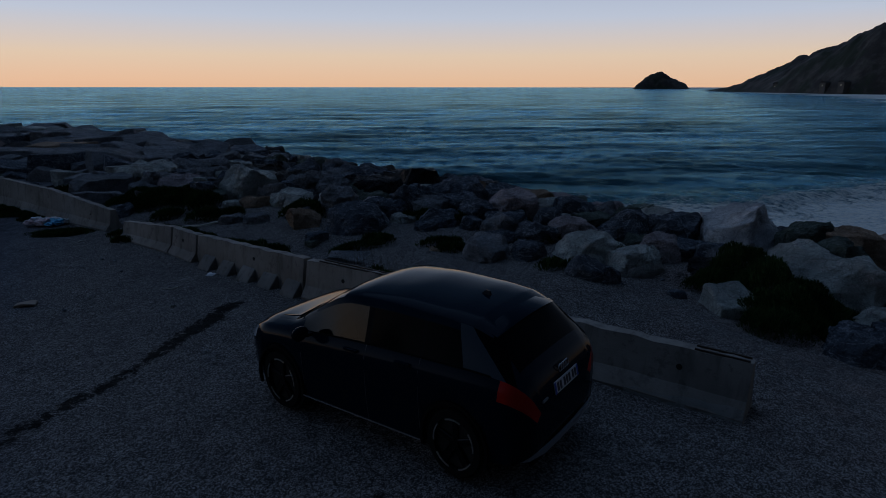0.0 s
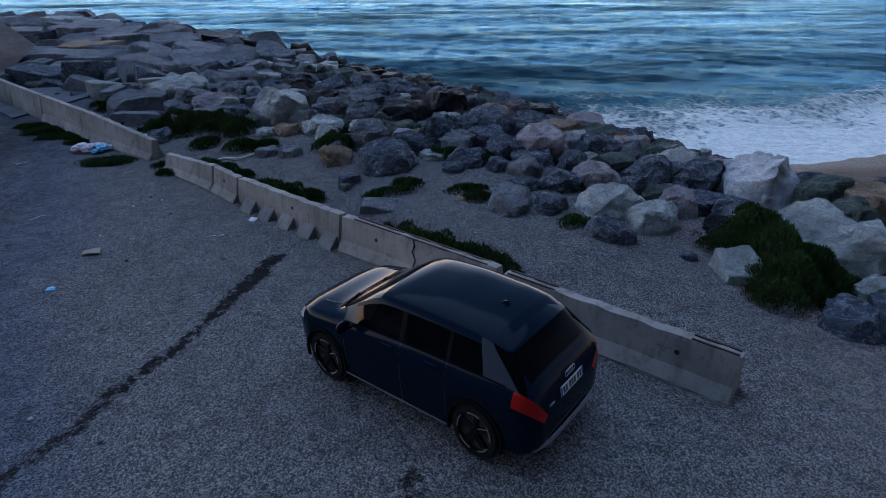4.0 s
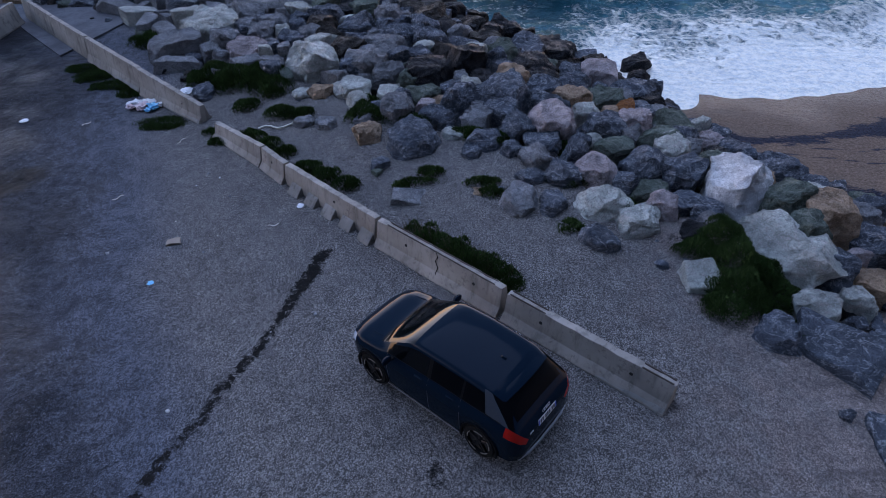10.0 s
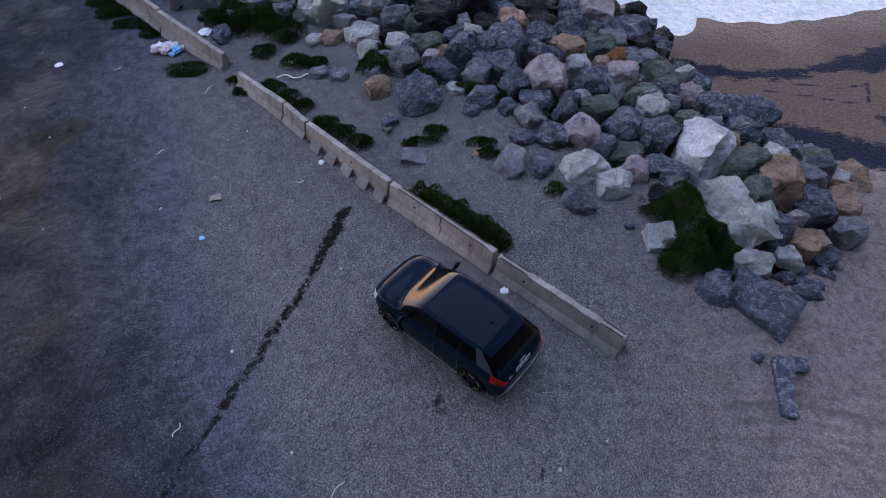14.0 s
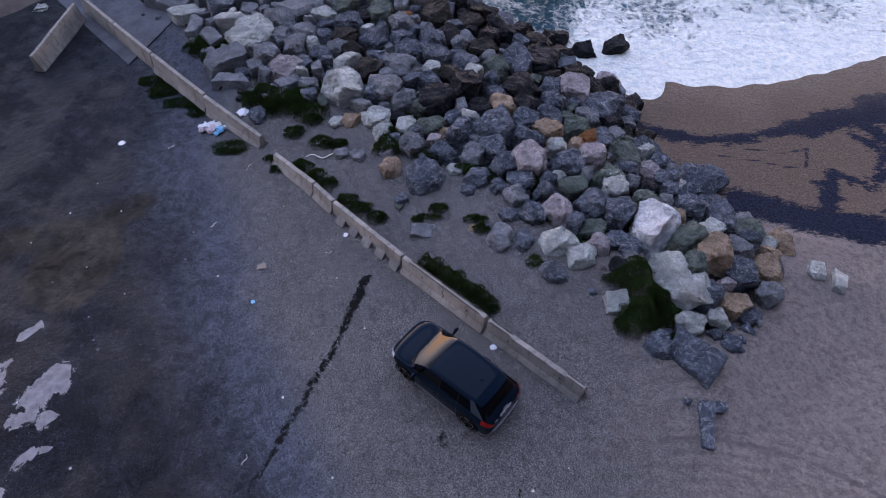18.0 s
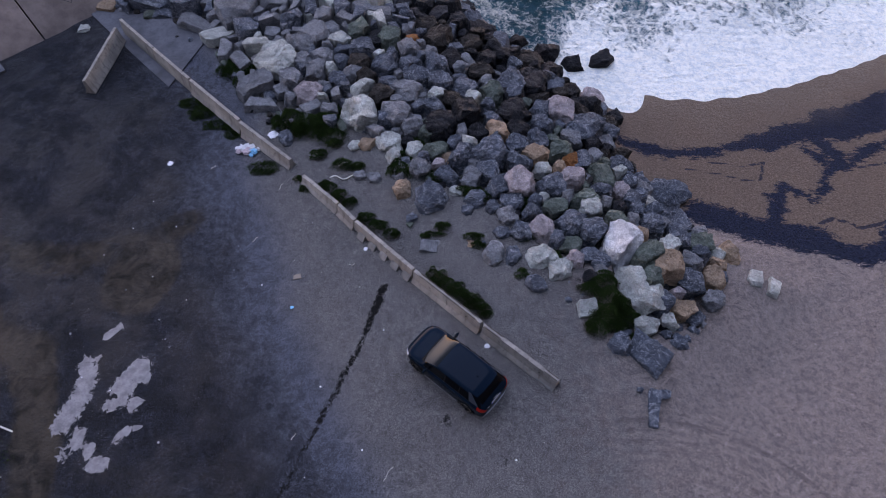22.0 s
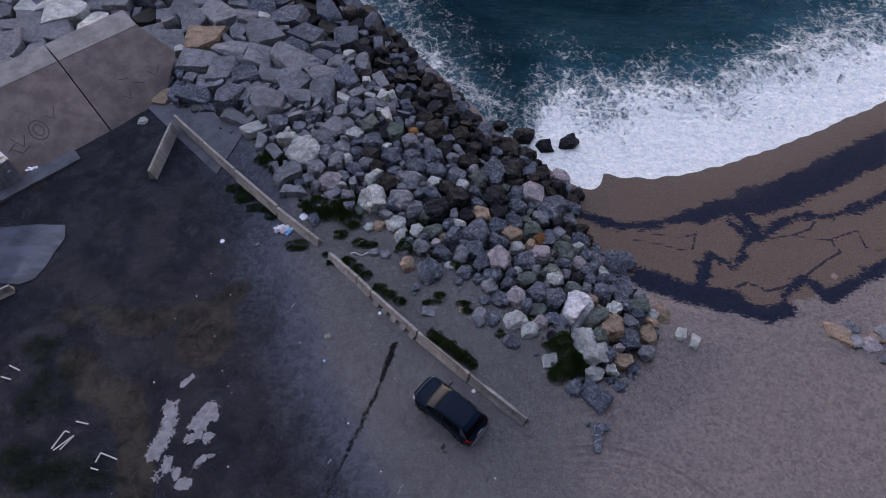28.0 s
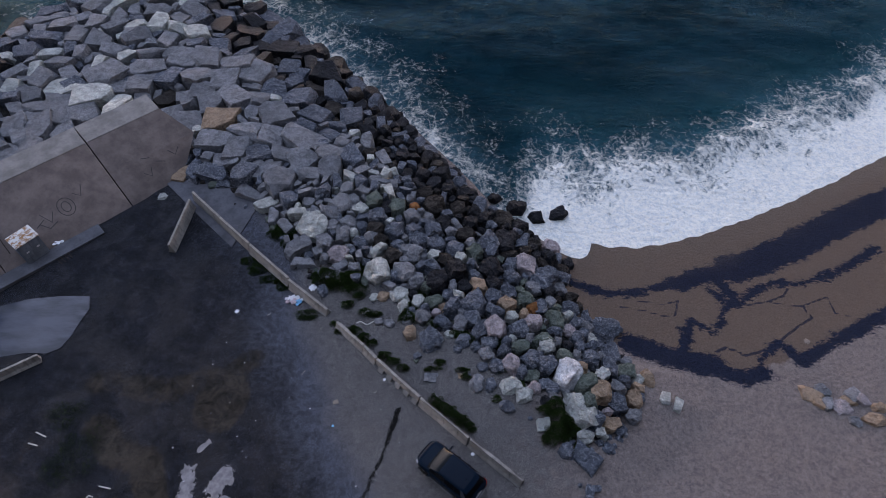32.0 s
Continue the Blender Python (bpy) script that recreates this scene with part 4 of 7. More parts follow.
# the stones that stand out, in metres
marked(5.86, 7.48, 1.04, 0.69, "white", 58)
marked(6.22, 5.38, 1.15, 0.5, "leaning", 128)
marked(4.42, 4.5, 0.42, 0.36, "pale", 12, True, -0.12)
marked(6.88, 6.99, 0.92, 0.52, "green", 45)
marked(6.96, 5.93, 0.75, 0.40, "green", 56)
marked(7.65, 6.50, 0.88, 0.47, "tan", 55)
marked(8.00, 7.89, 0.45, 0.33, "pale", 23)
marked(8.66, 6.11, 0.53, 0.48, "slate", 3)
marked(7.40, 5.10, 0.39, 0.45, "slate", 3)
marked(8.27, 4.95, 0.57, 0.38, "tan", 18)
marked(9.55, 8.57, 0.75, 0.49, "green", 32)
marked(8.94, 9.71, 0.55, 0.60, "slate", 3)
marked(8.99, 12.26, 1.00, 0.81, "slate", 3)
marked(7.38, 8.91, 0.66, 0.45, "slate", 134)
marked(6.24, 10.88, 0.32, 0.45, "pink", 3)
marked(6.72, 10.29, 0.39, 0.52, "slate", 3)
marked(6.05, 9.69, 0.31, 0.31, "dark", 3)
marked(6.54, 13.03, 0.62, 0.63, "slate", 3)
marked(5.44, 11.53, 0.77, 0.47, "green", 123)
marked(5.77, 8.78, 0.49, 0.44, "green", 160)
marked(7.79, 13.42, 0.25, 0.40, "slate", 3)
marked(4.73, 9.40, 0.48, 0.51, "pale", 147)
marked(4.73, 8.06, 0.73, 0.44, "slate", 60)
marked(3.88, 8.42, 0.56, 0.59, "slate", 160)
marked(4.42, 9.74, 0.98, 0.33, "green", 12)
marked(3.16, 9.19, 0.54, 0.41, "green", 14)
marked(2.57, 7.95, 0.70, 0.46, "pink", 102)
marked(3.23, 7.56, 0.35, 0.43, "slate", 3)
marked(3.83, 7.32, 0.41, 0.38, "green", 3)
marked(4.57, 6.90, 0.48, 0.30, "slate", 14)
marked(5.03, 6.57, 0.47, 0.31, "slate", 33)
marked(2.60, 6.59, 0.72, 0.44, "pale", 178)
marked(3.38, 6.13, 0.60, 0.37, "pale", 42)
marked(4.54, 5.84, 0.31, 0.26, "dark", 3)
marked(2.36, 5.30, 0.49, 0.35, "slate", 157)
marked(1.41, 6.55, 0.55, 0.28, "slate", 81)
marked(0.61, 6.57, 0.57, 0.38, "grey", 92)
marked(0.92, 7.66, 0.35, 0.31, "slate", 3)
marked(1.79, 7.76, 0.46, 0.46, "slate", 3)
marked(1.18, 8.50, 0.45, 0.51, "grey", 3)
marked(0.46, 9.00, 0.30, 0.38, "slate", 3)
marked(1.31, 9.32, 0.52, 0.39, "slate", 172)
marked(1.64, 10.36, 0.76, 0.61, "pink", 137)
marked(0.62, 10.02, 0.63, 0.39, "slate", 74)
marked(3.10, 10.34, 0.58, 0.58, "slate", 3)
marked(3.98, 11.08, 0.56, 0.51, "pink", 171)
marked(2.68, 11.33, 0.40, 0.34, "pale", 3)
marked(2.33, 9.51, 0.39, 0.27, "slate", 89)
marked(2.70, 9.72, 0.31, 0.21, "pale", 88)
marked(11.07, 10.38, 0.44, 0.42, "tan", 3)
marked(10.33, 8.10, 0.56, 0.27, "pale", 91)
marked(10.93, 8.29, 0.40, 0.60, "tan", 3)
marked(9.80, 6.69, 0.65, 0.44, "tan", 109)
marked(10.12, 11.20, 0.48, 0.28, "tan", 120)
marked(10.65, 11.01, 0.31, 0.28, "pale", 159)
marked(11.28, 11.05, 0.37, 0.27, "slate", 3)
marked(8.72, 7.09, 0.38, 0.40, "grey", 3)
marked(10.34, 6.97, 0.20, 0.35, "slate", 3)
marked(1.18, 16.84, 0.63, 0.92, "dark", 3)
marked(2.19, 17.97, 0.80, 1.09, "dark", 3)
marked(2.53, 16.89, 0.52, 0.46, "umber", 3)
marked(3.72, 16.06, 0.98, 0.67, "pink", 112)
marked(5.82, 19.41, 0.67, 0.68, "pink", 131)
marked(4.86, 15.14, 1.27, 0.82, "slate", 63)
marked(1.29, 15.17, 0.72, 0.79, "dark", 3)
marked(1.49, 13.76, 0.53, 0.54, "dark", 3)
marked(2.68, 14.71, 0.61, 0.55, "slate", 146)
marked(2.61, 15.85, 0.51, 0.51, "slate", 3)
marked(2.51, 13.32, 0.50, 0.42, "slate", 171)
marked(3.24, 13.71, 0.27, 0.29, "green", 3)
marked(4.10, 14.15, 0.57, 0.43, "grey", 139)
marked(1.48, 12.60, 0.62, 0.41, "slate", 9)
marked(2.31, 12.20, 0.65, 0.44, "tan", 171)
marked(3.56, 12.86, 0.54, 0.58, "green", 146)
marked(3.98, 12.17, 0.33, 0.35, "rust", 3)
marked(1.59, 11.47, 0.65, 0.36, "slate", 171)
marked(3.42, 11.63, 0.30, 0.30, "tan", 3)
marked(5.99, 14.91, 0.66, 0.51, "grey", 164)
marked(5.22, 13.12, 0.32, 0.46, "grey", 3)
marked(4.49, 12.46, 0.47, 0.51, "slate", 3)
marked(6.98, 17.99, 0.50, 0.45, "dark", 3)
marked(-11.04, 17.67, 1.29, 1.05, "pale", 82)
marked(-10.03, 16.44, 0.52, 0.80, "grey", 3)
marked(-9.75, 17.82, 0.45, 0.63, "grey", 3)
marked(-8.90, 17.21, 0.49, 0.73, "grey", 3)
marked(-10.09, 19.03, 0.90, 0.53, "grey", 148)
marked(-9.49, 19.98, 0.78, 0.82, "grey", 18)
marked(-11.34, 19.40, 0.36, 0.32, "grey", 3)
marked(-11.92, 20.16, 0.49, 0.40, "grey", 3)
marked(-8.63, 18.22, 0.72, 0.44, "grey", 127)
marked(-8.18, 17.43, 0.33, 0.45, "pale", 3)
marked(-7.69, 17.94, 0.33, 0.58, "slate", 3)
marked(-7.97, 19.61, 0.42, 0.62, "pale", 3)
marked(-8.65, 20.47, 0.49, 0.45, "grey", 3)
marked(-8.63, 19.69, 0.27, 0.62, "grey", 3)
marked(-7.80, 18.86, 0.59, 0.31, "slate", 18)
marked(-6.71, 17.78, 0.61, 0.57, "umber", 3)
marked(-6.94, 17.05, 0.54, 0.47, "grey", 44)
marked(-7.60, 16.56, 0.51, 0.47, "slate", 3)
marked(-6.25, 16.79, 0.51, 0.44, "umber", 3)
marked(-8.27, 16.11, 0.40, 0.29, "grey", 159)
marked(-8.93, 15.46, 0.64, 0.65, "pink", 57)
marked(-10.37, 15.72, 0.40, 0.31, "grey", 3)
marked(-9.79, 15.23, 0.34, 0.33, "grey", 3)
marked(-7.70, 14.43, 0.42, 0.40, "grey", 3)
marked(-6.97, 14.98, 0.31, 0.26, "slate", 3)
marked(-8.80, 13.75, 0.38, 0.54, "grey", 3)
marked(-9.92, 13.99, 0.22, 0.26, "slate", 3)
marked(-9.48, 12.65, 0.34, 0.48, "slate", 3)
marked(-6.03, 14.07, 0.74, 1.02, "pale", 3)
marked(-5.31, 15.47, 0.50, 0.74, "umber", 3)
marked(-5.35, 17.75, 0.79, 0.57, "slate", 142)
marked(-4.07, 17.82, 0.69, 0.48, "slate", 10)
marked(-3.68, 16.99, 0.64, 0.61, "slate", 170)
marked(-4.43, 16.04, 0.47, 0.56, "grey", 42)
marked(-3.76, 15.65, 0.71, 0.53, "grey", 73)
marked(-2.75, 18.06, 0.61, 0.68, "slate", 3)
marked(-2.46, 16.73, 0.62, 0.54, "slate", 3)
marked(-2.55, 15.78, 0.45, 0.38, "pale", 16)
marked(-3.14, 15.58, 0.17, 0.29, "grey", 3)
marked(-1.68, 15.42, 0.44, 0.51, "umber", 3)
marked(-1.20, 16.57, 0.57, 0.63, "slate", 170)
marked(-5.00, 16.46, 0.45, 0.46, "slate", 3)
marked(-4.32, 14.13, 0.80, 0.69, "grey", 159)
marked(-2.55, 14.66, 0.79, 0.41, "slate", 159)
marked(-2.19, 13.63, 0.74, 0.75, "dark", 3)
marked(-3.52, 13.56, 0.65, 0.53, "grey", 57)
marked(-2.86, 13.36, 0.37, 0.67, "green", 3)
marked(-4.79, 13.80, 0.48, 0.48, "slate", 3)
marked(-4.49, 12.38, 0.57, 0.52, "pale", 22)
marked(-4.13, 11.68, 0.61, 0.32, "pale", 72)
marked(-3.62, 12.59, 0.33, 0.26, "dark", 3)
marked(-6.08, 12.16, 0.32, 0.28, "pale", 47)
marked(-5.52, 12.24, 0.33, 0.39, "tan", 3)
marked(-2.21, 12.06, 0.62, 0.40, "green", 13)
marked(-1.43, 12.61, 0.33, 0.36, "slate", 3)
marked(-1.67, 11.67, 0.25, 0.27, "tan", 3)
marked(-1.06, 11.78, 0.74, 0.46, "slate", 68)
marked(-1.03, 14.56, 0.70, 0.77, "dark", 3)
marked(0.52, 13.43, 0.78, 0.44, "tan", 121)
marked(-1.11, 13.30, 0.26, 0.46, "grey", 3)
marked(-0.43, 13.36, 0.42, 0.53, "dark", 3)
marked(0.12, 16.33, 1.06, 0.41, "green", 92)
marked(1.16, 17.52, 1.36, 0.68, "slate", 91)
marked(-0.52, 18.20, 0.83, 0.52, "umber", 3)
marked(0.25, 11.92, 0.93, 0.56, "slate", 177)
marked(-0.43, 11.40, 0.30, 0.27, "grey", 3)
marked(-0.55, 10.78, 0.35, 0.35, "grey", 3)
marked(0.14, 10.95, 0.55, 0.54, "slate", 3)
marked(-1.13, 20.80, 0.56, 0.89, "umber", 3)
marked(-2.88, 20.77, 0.75, 0.90, "umber", 3)
marked(-4.26, 20.37, 0.37, 0.53, "rust", 3)
marked(-5.47, 19.87, 0.60, 0.74, "green", 3)
marked(-3.76, 22.00, 0.77, 0.47, "umber", 3)
marked(-6.72, 18.91, 0.72, 0.65, "slate", 3)
marked(-7.15, 20.45, 0.67, 0.54, "green", 3)
marked(-6.19, 19.80, 0.36, 0.70, "dark", 3)
marked(-2.12, 19.02, 0.54, 0.59, "dark", 3)
marked(-2.26, 9.22, 0.72, 0.67, "slate", 172)
marked(-3.50, 9.72, 0.37, 0.55, "tan", 3)
marked(-1.70, 6.90, 0.75, 0.32, "grey", 178, True, 0.33)
marked(-0.43, 7.03, 0.47, 0.18, "tan", 178, True, 0.08)
marked(-1.12, 9.75, 0.41, 0.25, "pale", 3)
marked(-1.62, 10.50, 0.66, 0.43, "slate", 155)
marked(-0.53, 10.44, 0.66, 0.37, "grey", 67)
marked(-4.86, 10.30, 0.31, 0.29, "grey", 15)
marked(-5.54, 10.43, 0.32, 0.26, "grey", 3)
marked(-3.78, 10.58, 0.32, 0.36, "grey", 3)
marked(-7.91, 11.71, 0.21, 0.19, "pale", 3)
marked(-6.52, 11.15, 0.31, 0.15, "pale", 3)
marked(-0.58, 8.74, 0.27, 0.27, "slate", 3)
marked(5.56, 3.17, 0.42, 0.40, "slate", 3)
marked(6.69, 2.89, 0.73, 0.59, "slate", 150, True, 0.1)
marked(8.00, 3.61, 0.29, 0.35, "slate", 3)
marked(6.73, 4.06, 0.49, 0.34, "pale", 3)
marked(7.52, 3.86, 0.20, 0.20, "slate", 3)
marked(8.81, 4.75, 0.53, 0.28, "slate", 78)
marked(-26.30, 36.42, 1.39, 1.26, "grey", 176, True)
marked(-24.35, 36.53, 1.29, 1.41, "grey", 3, True)
marked(-21.53, 35.92, 1.66, 0.98, "grey", 3, True)
marked(-24.42, 34.01, 1.30, 1.44, "grey", 35, True)
marked(-26.05, 34.33, 1.15, 0.69, "grey", 159, True)
marked(-23.33, 32.22, 1.15, 0.99, "grey", 170, True)
marked(-21.78, 33.42, 1.12, 1.24, "grey", 3, True)
marked(-19.57, 34.89, 1.60, 1.45, "grey", 158, True)
marked(-20.57, 31.52, 1.67, 0.98, "grey", 134, True)
marked(-22.20, 30.62, 0.98, 1.20, "grey", 25, True)
marked(-24.76, 31.47, 0.77, 0.74, "grey", 18, True)
marked(-18.43, 31.46, 1.01, 1.05, "grey", 3, True)
marked(-23.54, 28.38, 1.14, 1.38, "grey", 25, True)
marked(-20.93, 28.39, 1.25, 1.26, "tan", 3, True)
marked(-19.94, 29.50, 0.63, 0.84, "grey", 3, True)
marked(-16.57, 29.33, 1.22, 1.35, "grey", 32, True)
marked(-17.51, 32.99, 1.07, 1.08, "slate", 3, True)
marked(-15.42, 31.87, 1.37, 1.13, "slate", 170, True)
marked(-13.43, 30.13, 1.24, 1.03, "slate", 159, True)
marked(-17.27, 37.30, 1.01, 1.19, "slate", 3, True)
marked(-16.12, 36.09, 0.95, 0.76, "slate", 3, True)
marked(-18.44, 27.31, 1.26, 0.88, "grey", 177, True)
marked(-16.15, 26.72, 1.03, 1.18, "grey", 3, True)
marked(-13.79, 26.55, 1.84, 1.01, "grey", 154, True)
marked(-11.91, 27.55, 1.14, 0.62, "slate", 144, True)
marked(-15.00, 28.52, 0.82, 0.51, "slate", 170, True)
marked(-13.70, 27.98, 0.85, 0.63, "slate", 159, True)
marked(-20.42, 26.07, 1.51, 0.98, "grey", 3, True)
marked(-23.10, 26.05, 0.90, 0.92, "grey", 17, True)
marked(-18.44, 25.20, 0.86, 1.15, "grey", 3, True)
marked(-16.74, 24.88, 0.96, 0.91, "slate", 30, True)
marked(-14.80, 24.69, 1.02, 0.71, "grey", 177, True)
marked(-13.23, 24.36, 1.07, 1.08, "grey", 55, True)
marked(-11.30, 25.01, 1.08, 0.81, "grey", 160, True)
marked(-9.51, 24.76, 1.03, 0.78, "slate", 131, True)
marked(-22.73, 24.37, 0.67, 0.75, "slate", 3, True)
marked(-19.32, 23.94, 0.74, 0.63, "grey", 3, True)
marked(-19.70, 22.77, 1.12, 0.70, "slate", 166, True)
marked(-17.35, 22.59, 1.10, 0.86, "slate", 81, True)
marked(-16.30, 23.15, 0.94, 0.56, "grey", 80, True)
marked(-15.24, 22.96, 1.02, 0.55, "grey", 79, True)
marked(-14.36, 21.98, 1.25, 1.06, "grey", 42, True)
marked(-10.93, 23.44, 0.90, 1.00, "grey", 160, True)
marked(-12.37, 22.85, 0.83, 0.64, "grey", 3, True)
marked(-22.38, 22.79, 0.59, 0.82, "tan", 3, True)
marked(-21.37, 23.25, 1.18, 0.52, "slate", 89, True)
marked(-10.50, 30.36, 0.93, 1.10, "slate", 3, True)
marked(-17.58, 25.53, 0.49, 0.40, "pale", 3, True)
marked(-32.51, 30.96, 1.82, 1.21, "pale", 15, True)
marked(-29.35, 34.84, 1.71, 1.02, "grey", 19, True)
marked(-32.48, 33.65, 1.64, 1.44, "grey", 46, True)
marked(-27.26, 33.87, 1.44, 1.07, "slate", 164, True)
marked(-35.89, 31.82, 1.12, 1.15, "pale", 37, True)
marked(-34.55, 32.19, 0.86, 1.21, "slate", 55, True)
marked(-34.94, 30.04, 1.10, 1.15, "grey", 18, True)
marked(-36.61, 29.35, 1.25, 0.75, "grey", 10, True)
marked(-36.27, 28.27, 1.18, 0.78, "grey", 3, True)
marked(-34.02, 28.07, 0.97, 1.36, "grey", 26, True)
marked(-32.21, 28.60, 1.04, 1.43, "grey", 35, True)
marked(-37.27, 27.00, 0.97, 1.30, "grey", 3, True)
marked(-35.09, 26.68, 1.05, 1.46, "grey", 26, True)
marked(-32.79, 26.06, 0.93, 1.12, "grey", 43, True)
marked(-36.14, 25.60, 1.30, 0.61, "grey", 120, True)
marked(-34.49, 24.28, 1.05, 1.36, "grey", 17, True)
marked(-35.89, 23.39, 1.51, 0.78, "grey", 120, True)
marked(-40.15, 31.94, 0.74, 1.00, "pale", 3, True)
marked(-37.87, 30.87, 0.80, 0.88, "grey", 37, True)
marked(-29.03, 32.81, 1.04, 1.40, "grey", 3, True)
marked(-30.76, 32.35, 0.83, 0.95, "grey", 3, True)
pts = [np.array((k[0], k[1])) for k in MARKED]
rad = [1.75 * math.sqrt(k[2] * k[3]) for k in MARKED]
cand = np.stack([rng.uniform(-49, 11.5, 60000), rng.uniform(2, 51, 60000)], 1)
cand = cand[field_distance(cand[:, 0], cand[:, 1]) > 0.45]
P, R = np.array(pts).reshape(-1, 2), np.array(rad)
passes = len(cand) // 5
for n_try, q in enumerate(cand):
    # large stones first, then smaller ones between them
    s = stone_size(*q) * (1.2 if n_try < passes * 0.12 else 0.85 if n_try < passes else 0.52)
    s *= 0.75 if q[0] > -8 and n_try < passes else 1.0
    if -10 < q[0] < 5.5 and q[1] < np.interp(q[0], *INNER):
        continue
    if any(math.hypot(q[0] - bx, q[1] - by) < br for bx, by, br in OPEN):
        continue
    if len(P) and (np.hypot(*(P - q).T) < 0.5 * (s + R)).any():
        continue
    P, R = np.vstack([P, q]), np.append(R, s)
g = np.stack(np.meshgrid(np.arange(-50, 12, 0.16), np.arange(1.5, 52, 0.16)), -1).reshape(-1, 2)
g = g[field_distance(g[:, 0], g[:, 1]) > -0.1]


def owners():
    own = np.empty(len(g), int)
    for a in range(0, len(g), 4000):
        d = ((g[a:a + 4000, None] - P[None]) ** 2).sum(-1) / (R[None] ** 2)
        own[a:a + 4000] = d.argmin(1)
    return own


for _ in range(2):
    own = owners()
    for i in range(len(MARKED), len(P)):
        c = g[own == i]
        if len(c):
            P[i] = 0.4 * P[i] + 0.6 * c.mean(0)
own = owners()
TONES = ["grey", "slate", "slate", "grey", "slate", "pale", "green", "slate", "grey", "slate", "pink", "slate", "tan"]
rest = bmesh.new()
rest_me, count = [], 0
order = np.argsort(np.hypot(P[:, 0] - 2, P[:, 1] - 7))
placed = 0
shape_rng = random.Random(5)
for i in order:
    x, y = P[i]
    d = float(field_distance(np.array([x]), np.array([y]))[0])
    c = g[own == i] - P[i]
    if len(c) < 6:
        continue
    keyed = i < len(MARKED)
    k = 10
    if keyed:
        _, _, rx, ry, tone, turn, flat_top, drop = MARKED[i]
        if tone == "leaning":       # the tilted slab is built on its own
            continue
        lift = (-0.05 if flat_top else 0.0) - drop
        radii = [1.0 / math.sqrt((math.cos(a - radians(turn)) / rx) ** 2 + (math.sin(a - radians(turn)) / ry) ** 2) for a in np.arange(k) * 6.283 / k]
        thick = 0.55 * math.sqrt(rx * ry) + 0.04
    else:
        radii = []
        for a in np.arange(k) * 6.283 / k:
            radii.append(max(0.16, min(0.8 * R[i], float(np.percentile(c @ (math.cos(a), math.sin(a)), 97)) * 1.0)))
        thick, lift = 0.6 * float(np.mean(radii)) + 0.1, shape_rng.uniform(-0.1, 0.22)
        gz = height_at(x, y)
        tone = TONES[shape_rng.randrange(len(TONES))]
        if y > 14 and x < -2:
            tone = shape_rng.choice(["grey", "slate", "grey", "slate", "pale", "grey"])
        if x < -11:
            tone = shape_rng.choice(["grey", "grey", "grey", "slate", "grey", "pale"])
        if (gz < -0.9 - 0.3 * shape_rng.random() and y > 13) or (d < 2.6 + 2.0 * shape_rng.random() and y > 19.5 and x > -0.75 * (y - 22) - 6):
            tone = shape_rng.choice(["dark", "dark", "slate", "dark", "slate", "rust" if shape_rng.random() < 0.05 else "umber"])
    if x < -11:
        thick *= 0.75
    deep = min(1.0, max(0.0, (float(core(np.array([x]), np.array([y]))[0]) - 0.2) / 0.8))
    thick += 0.14 * deep
    z = height_at(x, y) - 0.12 + 0.5 * thick + lift + 0.2 * deep
    near = placed < 300
    me = boulder_mesh("boulder", radii, thick, ROCKS[tone], int(i) + 11, 1 if near else 0, 0.9 if (flat_top if keyed else x < -11 - 0.15 * (y - 18) and height_at(x, y) > -2.2) or (not keyed and y > 13 and tone not in ("dark", "umber") and i % 5 < (4 if x < -5 else 2)) else 0.25, (rx, ry, turn) if keyed else None)
    if near:
        ob = new("boulder", me)
        ob.location = (x, y, z)
        words = {"grey": "grey limestone boulder", "slate": "blue-grey slate boulder", "pale": "pale limestone boulder", "white": "large white marble boulder",
                 "green": "greenish serpentine boulder", "tan": "tan sandstone boulder", "pink": "pinkish marble boulder", "dark": "dark wet boulder", "umber": "dark brown wet boulder", "rust": "rust-stained orange boulder"}[tone]
        tagged(ob, words + (" at the waterline" if tone in ("dark", "umber") else " piled in the breakwater"), "boulder", "breakwater boulders")
        placed += 1
    else:
        rest_me.append((me, x, y, z, tone))

tones = list(ROCKS)
for me, x, y, z, tone in rest_me:
    n0 = len(rest.faces)
    me.transform(pose(x, y, z))
    rest.from_mesh(me)
    rest.faces.ensure_lookup_table()
    for f in rest.faces[n0:]:
        f.material_index = tones.index(tone)
    bpy.data.meshes.remove(me)
ob = new("far_boulders", finish("far_boulders", rest, [ROCKS[t] for t in tones], 26))
tagged(ob, "packed grey angular boulders of the outer breakwater", "boulders", kind="stuff")

# small stones in the gaps and on the gravel behind the barriers
kinds = []
for k in range(8):
    me = boulder_mesh("small_stone", [1.0 * random.Random(k * 7 + a).uniform(0.75, 1.2) for a in range(8)], 0.62, ROCKS["grey"], 500 + k, 0, 0.2)
    v = np.empty(len(me.vertices) * 3)
    me.vertices.foreach_get("co", v)
    kinds.append((v.reshape(-1, 3), [tuple(p.vertices) for p in me.polygons]))
    bpy.data.meshes.remove(me)
r = np.random.default_rng(21)
sv, sf, sm, base = [], [], [], 0
spots = np.stack([r.uniform(-24, 11.5, 6000), r.uniform(2.5, 34, 6000)], 1)
fdist = field_distance(spots[:, 0], spots[:, 1])
hz = height(spots[:, 0], spots[:, 1])
